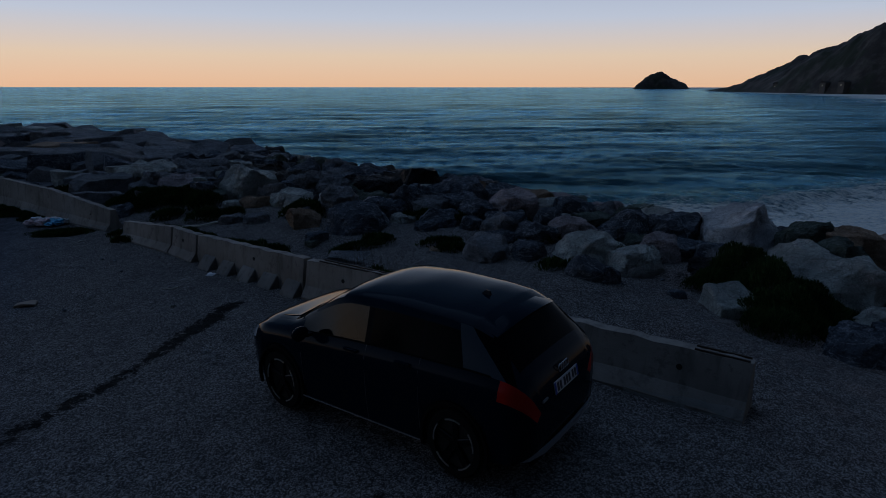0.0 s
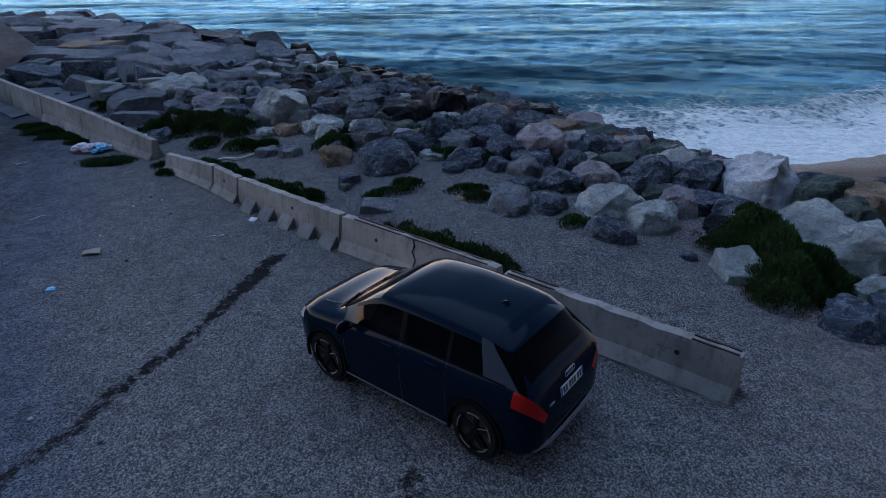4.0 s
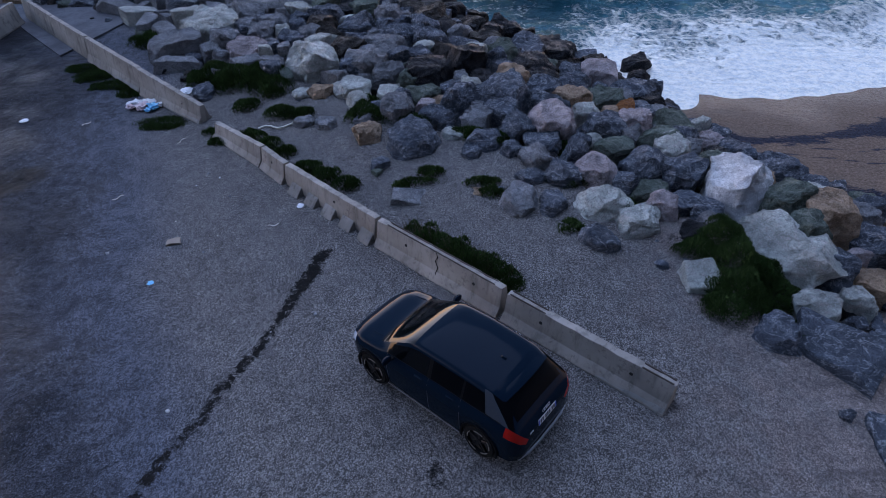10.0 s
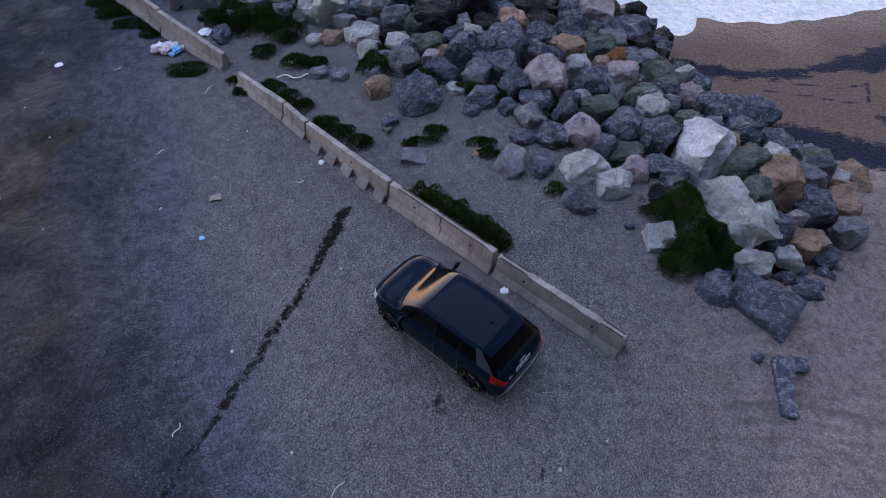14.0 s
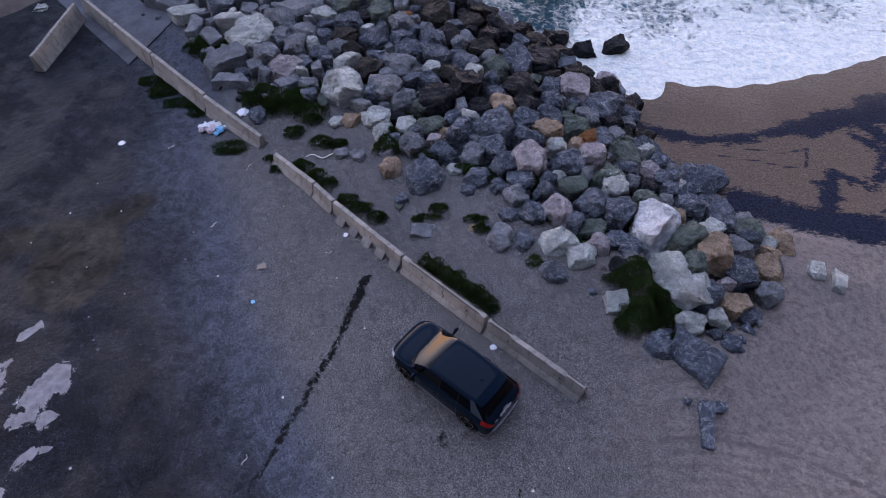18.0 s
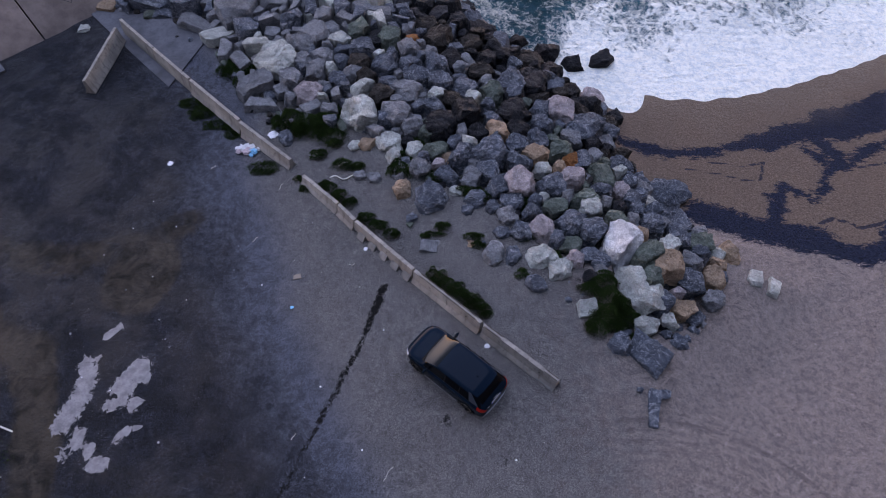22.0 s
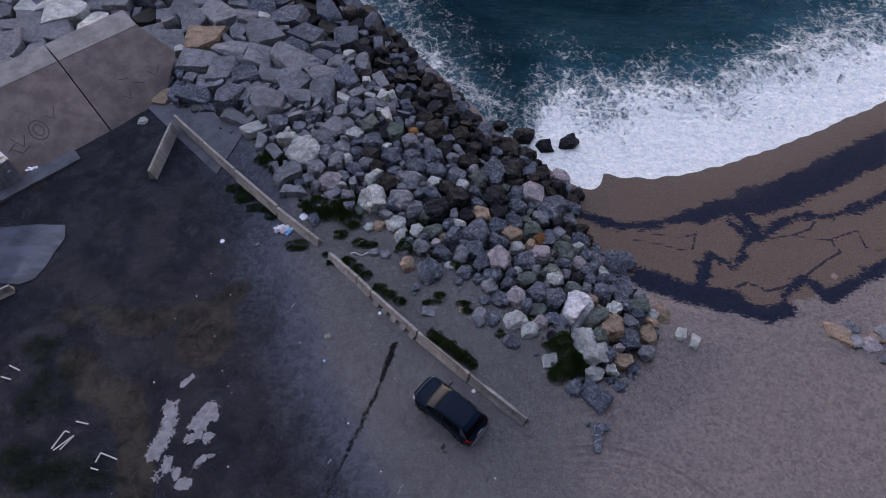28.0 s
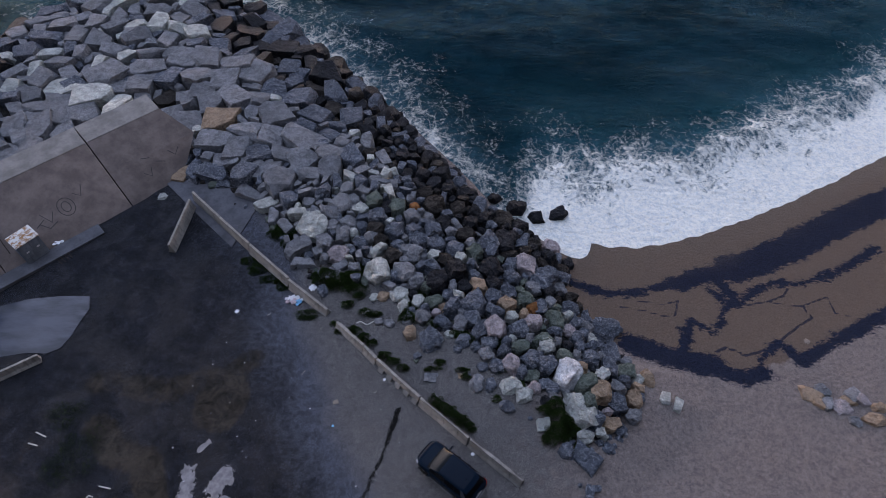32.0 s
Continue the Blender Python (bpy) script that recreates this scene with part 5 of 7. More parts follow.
for (x, y), d, z, inn in zip(spots, fdist, hz, core(spots[:, 0], spots[:, 1])):
    if d < -0.9 or z < -2.9 or (d > 1.0 and r.random() > 0.35) or (d < 0 and r.random() > 0.35) or (x > 9 and r.random() > 0.5) or (inn < -0.1 and r.random() > 0.12):
        continue
    size = min(0.3, 0.06 * math.exp(abs(r.normal()) * 0.8)) * (0.8 if d < 0 else 0.55 if inn < -0.1 else 1.25)
    v, f = kinds[int(r.integers(8))]
    a = r.uniform(0, 6.283)
    rot = np.array([[math.cos(a), math.sin(a), 0], [-math.sin(a), math.cos(a), 0], [0, 0, 1]])
    sv.append((v * (size * r.uniform(0.8, 1.3), size, size * r.uniform(0.7, 1.1))) @ rot + (x, y, z + 0.25 * size))
    sf += [tuple(i + base for i in p) for p in f]
    # small stones kept mostly dark so the gaps between boulders look shaded
    tone = tones.index(("dark", "slate")[int(r.integers(2))] if z < -1.8 else ("slate", "slate", "slate", "grey", "dark", "umber", "green")[int(r.integers(7))])
    sm += [tone] * len(f)
    base += len(v)
me = bpy.data.meshes.new("small_stones")
me.from_pydata(np.concatenate(sv), [], sf)
for t in tones:
    me.materials.append(ROCKS[t])
me.polygons.foreach_set("material_index", sm)
me.polygons.foreach_set("use_smooth", np.ones(len(sf), bool))
tagged(new("small_stones", me), "small grey stones between the boulders and on gravel", "stones", kind="stuff")


# ---- car ----
PAINT = material("black_car_paint", (0.0022, 0.0085, 0.0175), 0.1, 0.0, 0.05)
GLASS = material("tinted_car_glass", (0.002, 0.003, 0.004), 0.05, 0.0, 0.09)
GLASS.node_tree.nodes["Principled BSDF"].inputs["Transmission Weight"].default_value = 0.2
PRIVACY = material("dark_privacy_glass", (0.0025, 0.003, 0.004), 0.08, 0.0, 0.02)
BLADE = material("satin_grey_blade", (0.026, 0.035, 0.047), 0.4, 0.0, 0.15)
RUBBER = material("tyre_rubber", (0.010, 0.010, 0.010), 0.85, 0.0, 0.1)
PLASTIC = material("black_plastic", (0.006, 0.006, 0.007), 0.6, 0.0, 0.06)
ALLOY = material("dark_alloy", (0.015, 0.015, 0.017), 0.35, 0.8)
BRIGHT = material("machined_rim_edge", (0.55, 0.53, 0.5), 0.35, 0.9)
SILVER = material("silver_trim", (0.3, 0.3, 0.32), 0.4, 0.6)
REDLENS = material("red_tail_lens", (0.34, 0.010, 0.006), 0.15, 0.0, 0.2)
CLEAR = material("headlight_lens", (0.35, 0.38, 0.42), 0.15, 0.0, 0.15)
PLATE = material("white_plate", (0.55, 0.55, 0.57), 0.4, 0.0, 0.1)
BARS = material("dark_plate_bars", (0.02, 0.02, 0.03), 0.5)
BLUE = material("blue_plate_band", (0.02, 0.06, 0.35), 0.4)
TRIM = material("dark_seat_cloth", (0.02, 0.02, 0.022), 0.9)

car = thing("car", 0, 0, 0, 0, "black compact crossover car with grey rear blades parked on gravel", "car")
car.matrix_basis = pose(0.37, 0.715, 0.005) @ pose(0, 0, 0, 0, -1.6, 0) @ pose(0, 0, 0, 0, 0, 144.3) @ Matrix.Diagonal((0.892, 0.92, 1.02, 1))

# x, half width, belt z, roof edge y, roof edge z, top z, underside z
STATIONS = [(-0.79, 0.60, 0.70, 0.42, 0.74, 0.75, 0.40), (-0.77, 0.74, 0.87, 0.58, 0.90, 0.91, 0.32), (-0.72, 0.815, 0.97, 0.63, 0.985, 0.995, 0.28),
            (-0.64, 0.86, 1.02, 0.64, 1.03, 1.05, 0.25), (-0.36, 0.884, 1.05, 0.605, 1.30, 1.365, 0.23), (-0.15, 0.893, 1.055, 0.635, 1.375, 1.435, 0.22), (0.20, 0.897, 1.05, 0.65, 1.41, 1.475, 0.21),
            (0.90, 0.892, 1.035, 0.665, 1.435, 1.508, 0.21), (1.50, 0.89, 1.01, 0.66, 1.42, 1.49, 0.21), (1.75, 0.89, 0.995, 0.66, 1.35, 1.415, 0.21),
            (2.40, 0.888, 0.965, 0.70, 1.01, 1.06, 0.22), (2.55, 0.885, 0.95, 0.69, 0.985, 1.025, 0.22), (2.95, 0.868, 0.90, 0.64, 0.94, 0.97, 0.23),
            (3.20, 0.80, 0.83, 0.57, 0.865, 0.89, 0.26), (3.34, 0.67, 0.73, 0.46, 0.76, 0.785, 0.30), (3.405, 0.47, 0.58, 0.34, 0.62, 0.64, 0.36)]
ST = np.array(STATIONS)
FX = np.arange(-0.95, 3.6, 0.01)
SMOOTHED = []
for col in range(1, 7):
    v = np.interp(FX, ST[:, 0], ST[:, col])
    w = np.exp(-0.5 * (np.arange(-20, 21) / 7.0) ** 2)
    sm = np.convolve(np.pad(v, 20, mode="edge"), w / w.sum(), "valid")
    soft_end = np.clip(np.minimum(FX + 0.79, 3.405 - FX) / 0.12, 0, 1)
    SMOOTHED.append(v + (sm - v) * soft_end)


def arch(x):
    for xw in (0.0, 2.601):
        if abs(x - xw) < 0.39:
            return 0.335 + math.sqrt(max(0, 0.39 ** 2 - (x - xw) ** 2))
    return 0.0


def lean(x):
    """How far the mesh lines over the rear side windows slant forward towards the roof."""
    return float(np.interp(x, [-0.76, -0.69, -0.60, -0.56, -0.50, -0.42, -0.30, -0.10, 0.42], [0.0, 0.08, 0.29, 0.46, 0.435, 0.385, 0.295, 0.145, 0.0]))


def section(x):
    """Points (x, y, z) of half a cross section, slanted above the belt."""
    w, zb, yr, zr, zt, zu = (float(np.interp(x, FX, v)) for v in SMOOTHED)
    s = lean(x)
    yr, zr, zt = (float(np.interp(x + s, FX, SMOOTHED[k])) for k in (2, 3, 4))
    a = arch(x)
    pts = [(x, w - 0.16, max(zu, a)), (x, w - 0.03, max(zu + 0.04, a))]
    for f, dy in ((0.30, -0.006), (0.55, 0.0), (0.80, 0.004), (0.90, -0.018)):
        z = zu + (zb - zu) * f
        pts.append((x, w + dy, max(z, a + 0.03 * (0.6 + f)) if a else z))
    pts.append((x, w - 0.07, zb))
    for f in (0.36, 0.84):
        pts.append((x + s * f, (w - 0.085) * (1 - f) + yr * f + 0.012, zb * (1 - f) + zr * f))
    pts.append((x + s, yr, zr))
    for f, g in ((0.93, 0.34), (0.80, 0.60), (0.55, 0.85), (0.28, 0.97)):
        pts.append((x + s, yr * f, zr + (zt - zr) * g))
    pts.append((x + s, 0.0, zt))
    return pts


LAST = 14                       # points of half a section, less one
BELT, EDGE = 6, 9
xs = sorted(set([round(s[0], 3) for s in STATIONS] + [round(xw + 0.39 * math.sin(radians(t)), 3) for xw in (0, 2.601) for t in range(-90, 91, 15)]
                + [0.04, 0.12, 0.18, -0.72, -0.69, -0.60, -0.54, -0.52, -0.2, -0.1, 0.40, 0.45, 0.62, 0.78, 1.05, 1.12, 1.20, 1.35, 1.62, 1.9, 2.05, 2.18, 2.46, 2.7, 2.8, 3.08, 3.27, -0.66, -0.56, -0.5, -0.42, -0.36]))


def kind_of(x, j):
    if j == EDGE - 1 and -0.10 < x < 2.05:
        return "roof"
    if BELT <= j < EDGE:
        if -0.56 < x < -0.10:
            return "blade"
        if -0.66 < x < -0.56:
            return "rear_window"
        if -0.10 < x < 2.20:
            if 1.12 < x < 1.20:
                return "centre_pillar"
            if 0.40 < x < 0.45:
                return "rear_pillar"
            return "quarter_window" if x < 0.4 else "rear_side_window" if x < 1.12 else "front_side_window"
    if j >= EDGE:
        if -0.69 < x < -0.60:
            return "rear_window"
        if -0.60 <= x < 1.62:
            return "roof"
        if 1.62 < x < 2.40:
            return "windscreen"
        if 2.40 < x < 2.47:
            return "cowl"
        if x > 2.47 and x < 3.27:
            return "bonnet"
        if x < -0.69:
            return "tailgate"
    if j in (4, 5) and x < -0.50:
        return "tail_light"
    if j in (4, 5) and 3.08 < x < 3.34:
        return "headlight"
    if 1 <= j < BELT and 0.40 < x < 2.18:
        return "rear_door" if x < 1.16 else "front_door"
    return "body"


ONE = {"body", "rear_window", "roof", "windscreen", "cowl", "bonnet", "tailgate"}
shells = {}
grid = [section(x) for x in xs]
for sgn in (1, -1):
    for i in range(len(xs) - 1):
        for j in range(LAST):
            kd = kind_of(0.5 * (xs[i] + xs[i + 1]), j)
            bm, seen = shells.setdefault((kd, 0 if kd in ONE else sgn), (bmesh.new(), {}))
            vs = []
            for a, b in ((i, j), (i + 1, j), (i + 1, j + 1), (i, j + 1)):
                px, y, z = grid[a][b]
                q = (a, b, sgn if y > 1e-6 else 0)
                if q not in seen:
                    seen[q] = bm.verts.new((px, sgn * y, z))
                vs.append(seen[q])
            if len(set(vs)) == 4:
                bm.faces.new(vs)
LOOK = {"body": (PAINT, ""), "roof": (PAINT, "glossy black roof"), "bonnet": (PAINT, ""), "tailgate": (PAINT, ""), "rear_door": (PAINT, ""), "front_door": (PAINT, ""),
        "rear_window": (PRIVACY, "dark tinted rear window"), "windscreen": (GLASS, "dark glass windscreen"), "cowl": (PLASTIC, "matt black cowl"), "centre_pillar": (PLASTIC, "matt black pillar"), "rear_pillar": (PLASTIC, "matt black pillar"),
        "blade": (BLADE, "satin grey rear pillar blade"), "quarter_window": (PRIVACY, "dark tinted glass"), "rear_side_window": (PRIVACY, "dark tinted glass"),
        "front_side_window": (GLASS, "dark tinted glass"), "tail_light": (REDLENS, "red tail light lens"), "headlight": (CLEAR, "clear headlight lens")}
doors = {}
for (kd, sgn), (bm, seen) in shells.items():
    if kd == "body":
        for a in (0, len(xs) - 1):
            ring = [(a, b, 1) for b in range(LAST)] + [(a, LAST, 0)] + [(a, b, -1) for b in range(LAST - 1, -1, -1)]
            vs = []
            for q in ring:
                if q not in seen:
                    px, y, z = grid[q[0]][q[1]]
                    seen[q] = bm.verts.new((px, q[2] * y, z))
                vs.append(seen[q])
            bm.faces.new(vs)
    mat, lab = LOOK[kd]
    doors[kd, sgn] = part(kd, bm, mat, car, lab, 60)


def on_side(x, f, sgn, lift=0.004):
    """A point on the flank, f from the sill (0) to the roof edge (1)."""
    sec = [(y, z) for _, y, z in section(x)]
    u = 1 + f * (EDGE - 1)
    k = min(int(u), EDGE - 1)
    (ya, za), (yb, zb) = sec[k], sec[k + 1]
    return (x, sgn * (ya + (yb - ya) * (u - k) + lift), za + (zb - za) * (u - k))


GAP = BARS
for sgn in (1, -1):
    side = (0, sgn, 0)
    for x in (0.42, 1.16, 2.18):
        part("door_gap", strip([on_side(x, f, sgn, 0.001) for f in (0.0, 0.15, 0.3, 0.45, 0.6, 0.63)], 0.006, 0.008, (1, 0, 0)), GAP, car)
    part("sill_trim", strip([(x, sgn * 0.893, 0.262) for x in (0.42, 0.9, 1.4, 1.8, 2.2)], 0.008, 0.012), SILVER, car, "thin silver sill strip")
    part("window_line", strip([on_side(x, 0.632, sgn, 0.004) for x in np.linspace(-0.4, 2.2, 14)], 0.008, 0.014), PLASTIC, car)
    for kd, x in (("rear_door", 0.62), ("front_door", 1.36)):
        bm = box(bmesh.new(), x - 0.10, x + 0.10, 0, 0.035, -0.014, 0.014, 0.01, 2)
        p = on_side(x, 0.52, sgn, 0.0)
        bm.transform(Matrix.Translation((0, p[1] if sgn > 0 else p[1] - 0.035, p[2])))
        part("handle", bm, PAINT, doors[kd, sgn])
    # door mirror
    bm = bmesh.new()
    bmesh.ops.create_icosphere(bm, subdivisions=3, radius=1)
    for v in bm.verts:
        c = v.co
        v.co = Vector((2.02 + 0.075 * c.x * (1 if c.x > 0 else 0.45), sgn * (1.0 + 0.115 * c.y), 1.02 + 0.075 * c.z))
    mirror = part("mirror", bm, PAINT, car)
    part("mirror_arm", box(bmesh.new(), 1.99, 2.07, *sorted((sgn * 0.84, sgn * 0.93)), 0.965, 0.995, 0.01), PLASTIC, mirror)
    # arch lining
    for xw in (0.0, 2.601):
        bm = strip([(xw + 0.395 * math.sin(radians(t)), sgn * 0.882, 0.335 + 0.395 * math.cos(radians(t))) for t in range(-105, 106, 15)], 0.03, 0.035, (0, 1, 0))
        part("arch_trim", bm, PLASTIC, car, "black plastic wheel arch")
        bm = bmesh.new()
        bmesh.ops.create_cone(bm, cap_ends=True, segments=24, radius1=0.385, radius2=0.385, depth=0.34, matrix=pose(xw, sgn * 0.66, 0.36, 90))
        part("wheel_well", bm, CRACK, car)

# underside, cabin
part("underbody", box(bmesh.new(), -0.6, 3.2, -0.70, 0.70, 0.20, 0.32, 0.03), PLASTIC, car)
part("dashboard", box(bmesh.new(), 1.95, 2.38, -0.68, 0.68, 0.72, 0.93, 0.05), TRIM, car, "dark dashboard")
part("cabin_floor", box(bmesh.new(), -0.45, 2.3, -0.74, 0.74, 0.33, 0.40), TRIM, car)
for x, y in ((1.15, 0.36), (1.15, -0.36)):
    seat = part("seat", box(bmesh.new(), x, x + 0.5, y - 0.25, y + 0.25, 0.40, 0.58, 0.05), TRIM, car)
    part("backrest", box(bmesh.new(), -0.07, 0.07, -0.24, 0.24, 0.0, 0.58, 0.05, 2, pose(x, y, 0.55, 0, -14, 0)), TRIM, seat)
    part("headrest", box(bmesh.new(), -0.05, 0.05, -0.12, 0.12, 0.60, 0.76, 0.04, 2, pose(x, y, 0.55, 0, -14, 0)), TRIM, seat)
seat = part("rear_bench", box(bmesh.new(), 0.25, 0.75, -0.62, 0.62, 0.40, 0.58, 0.05), TRIM, car)
part("backrest", box(bmesh.new(), -0.07, 0.07, -0.62, 0.62, 0.0, 0.55, 0.05, 2, pose(0.25, 0, 0.55, 0, -14, 0)), TRIM, seat)

# rear: spoiler, wiper, plate, badge, bumper trim
bm = loft([(-0.36, 0.0), (-0.40, 0.6), (-0.31, 1.0), (-0.10, 1.0), (-0.10, 0.0)], [(y, 1.0) for y in np.linspace(-0.57, 0.57, 13)])
for v in bm.verts:
    across, along, up = v.co.x * 1.04, v.co.y * 0.55, v.co.z
    curve = 1 - (across / 0.6) ** 2
    v.co = Vector((along - 0.06 * curve - 0.12, across, 1.31 + 0.068 * curve + 0.028 * up + 0.2 * (along + 0.14)))
part("spoiler", bm, PAINT, car, "black roof spoiler", 40)
part("rear_wiper", strip([(-0.60, 0.0, 1.085), (-0.575, -0.14, 1.10), (-0.56, -0.30, 1.105)], 0.018, 0.016), PLASTIC, car)
tail = pose(-0.785, 0, 0.815, 0, 13, 0)
plate = part("number_plate", box(bmesh.new(), -0.012, 0.0, -0.26, 0.26, -0.056, 0.056, 0.003, 1, tail), PLATE, car, "white number plate with plain dark bars")
for y in (-0.245, 0.245):
    part("plate_band", box(bmesh.new(), -0.0145, -0.004, y - 0.014, y + 0.014, -0.052, 0.052, 0, 1, tail), BLUE, plate, "blue band")
for y in (0.19, 0.135, 0.05, -0.005, -0.06, -0.14, -0.195):
    part("plate_bar", box(bmesh.new(), -0.0155, -0.004, y - 0.018, y + 0.018, -0.038, 0.038, 0, 1, tail), BARS, plate)
for y in (-0.075, -0.025, 0.025, 0.075):
    bm = strip([(-0.757 + 0.004 * math.sin(a), y + 0.034 * math.cos(a), 0.945 + 0.034 * math.sin(a)) for a in np.linspace(0, 6.283, 17)], 0.009, 0.009, (1, 0, 0.2))
    part("badge", bm, SILVER, car, "plain silver badge shape")
part("model_badge", box(bmesh.new(), -0.795, -0.783, 0.40, 0.50, 0.78, 0.80), SILVER, car, "small silver badge bar")
part("bumper_trim", strip([(-0.40, 0.83, 0.335), (-0.62, 0.80, 0.335), (-0.745, 0.70, 0.335), (-0.80, 0.50, 0.335), (-0.815, 0.2, 0.335), (-0.815, -0.2, 0.335), (-0.80, -0.50, 0.335), (-0.745, -0.70, 0.335), (-0.62, -0.80, 0.335), (-0.40, -0.83, 0.335)], 0.03, 0.045), SILVER, car, "silver lower bumper trim")
part("bumper_lower", box(bmesh.new(), -0.78, -0.45, -0.66, 0.66, 0.24, 0.42, 0.05), PLASTIC, car)
bm = bmesh.new()
prism(bm, [(-0.022, 0.0), (-0.004, 0.055), (0.004, 0.055), (0.022, 0.0)], 0.10, 0.24)
for v in bm.verts:
    if v.co.z > 0.03:
        v.co.x = 0.11 + (v.co.x - 0.10) * 0.35
bm.transform(Matrix.Translation((0, 0, 1.452)))
part("antenna", bm, PAINT, car)
part("front_grille", box(bmesh.new(), 3.36, 3.42, -0.42, 0.42, 0.34, 0.62, 0.02), PLASTIC, car)
for y in (0.30, -0.25):
    part("wiper", strip([(2.44, y, 1.058), (2.36, y + 0.25, 1.075), (2.33, y + 0.42, 1.075)], 0.016, 0.016), PLASTIC, car)
for sgn in (1, -1):
    part("bonnet_crease", strip([(x, sgn * y, float(np.interp(x, FX, SMOOTHED[4])) - 0.022) for x, y in ((2.5, 0.60), (2.75, 0.59), (3.0, 0.55), (3.15, 0.50))], 0.012, 0.012), PAINT, car)


def wheel(x, side):
    w = new("wheel")
    w.parent = car
    w.matrix_basis = pose(x, side * 0.785, 0.335, 0, 0, 0 if side > 0 else 180)
    bm = bmesh.new()
    prof = [(0.25, -0.11), (0.315, -0.11), (0.333, -0.085), (0.335, 0.0), (0.333, 0.075), (0.315, 0.1), (0.25, 0.1), (0.245, 0.0)]
    seg = 40
    rings = [[bm.verts.new((r * math.cos(k * 6.283185 / seg), y, r * math.sin(k * 6.283185 / seg))) for r, y in prof] for k in range(seg)]
    for k in range(seg):
        p, q = rings[k], rings[(k + 1) % seg]
        for i in range(len(prof)):
            j = (i + 1) % len(prof)
            bm.faces.new((p[i], p[j], q[j], q[i]))
    part("tyre", bm, RUBBER, w)
    bm = bmesh.new()
    bmesh.ops.create_cone(bm, cap_ends=True, segments=seg, radius1=0.245, radius2=0.245, depth=0.02, matrix=pose(0, 0.0, 0, 90))
    for k in range(5):
        box(bm, -0.035, 0.035, 0.03, 0.075, 0.03, 0.235, 0.01, 1, pose(0, 0, 0, 0, 72 * k, 0))
    bmesh.ops.create_cone(bm, cap_ends=True, segments=20, radius1=0.06, radius2=0.05, depth=0.06, matrix=pose(0, 0.055, 0, -90))
    part("rim", bm, ALLOY, w)
    # bright edge, broken where the spokes meet it
    for k in range(5):
        arc = np.radians(np.linspace(72 * k - 76, 72 * k - 32, 9))
        part("rim_edge", strip([(0.240 * math.cos(a), 0.104, 0.240 * math.sin(a)) for a in arc], 0.014, 0.01, (0, 1, 0)), BRIGHT, w, "bright machined rim edge")


for x in (0.0, 2.601):
    for side in (1, -1):
        wheel(x, side)


# ---- green mats and shrubs ----
def leaf_material(name, base):
    m = material(name, base, 0.7, 0.0, 0.08)
    n = Nodes(m)
    isle = n.t.nodes.new("ShaderNodeNewGeometry").outputs["Random Per Island"]
    c = n.mix(isle, tuple(v * 0.45 for v in base), tuple(min(1, v * 1.6) for v in base))
    n.out(n.mix(n.ramp(n.noise(2.2, 3, 0.6), 0.4, 0.7), c, tuple(v * 0.6 for v in base)))
    return m


LEAF = leaf_material("dark_green_leaves", (0.04, 0.075, 0.022))
DRY = leaf_material("dry_stalks", (0.09, 0.075, 0.05))
HUMUS = material("dark_humus", (0.015, 0.02, 0.01), 0.95)


def blades(spots, count, tall, wide, seed, lean=0.6):
    """Leaves over a set of low domes (x, y, rx, ry, h): arrays for one mesh."""
    r = np.random.default_rng(seed)
    area = np.array([s[2] * s[3] for s in spots])
    verts, faces = [], []
    pick = r.choice(len(spots), count, p=area / area.sum())
    for k in pick:
        x, y, rx, ry, h = spots[k]
        a, q = r.uniform(0, 6.283), math.sqrt(r.uniform(0, 1)) * (1 + 0.12 * r.normal())
        px, py = x + q * rx * math.cos(a), y + q * ry * math.sin(a)
        pz = height_at_fast(px, py) + h * max(0.0, 1 - q * q) ** 0.5 * r.uniform(0.75, 1.0) - 0.03
        t, w = tall * r.uniform(0.6, 1.4), wide * r.uniform(0.7, 1.4)
        b = r.uniform(0, 6.283)
        dx, dy = math.cos(b), math.sin(b)
        lx, ly = lean * t * (r.normal() * 0.5 + 0.7 * q * math.cos(a)), lean * t * (r.normal() * 0.5 + 0.7 * q * math.sin(a))
        i = len(verts)
        verts += [(px - dx * w / 2, py - dy * w / 2, pz), (px + dx * w / 2, py + dy * w / 2, pz),
                  (px + lx * 0.5 + dx * w * 0.45, py + ly * 0.5 + dy * w * 0.45, pz + t * 0.6), (px + lx, py + ly, pz + t), (px + lx * 0.5 - dx * w * 0.45, py + ly * 0.5 - dy * w * 0.45, pz + t * 0.6)]
        faces.append((i, i + 1, i + 2, i + 3, i + 4))
    return verts, faces


HG = (np.linspace(-30, 30, 301), np.linspace(-10, 50, 301))
HZ = height(*np.meshgrid(*HG))


def height_at_fast(x, y):
    i, j = (x + 30) / 0.2, (y + 10) / 0.2
    i, j = min(max(i, 0), 299.0), min(max(j, 0), 299.0)
    a, b = int(i), int(j)
    u, v = i - a, j - b
    return float((HZ[b, a] * (1 - u) + HZ[b, a + 1] * u) * (1 - v) + (HZ[b + 1, a] * (1 - u) + HZ[b + 1, a + 1] * u) * v)


plant_seed = 20


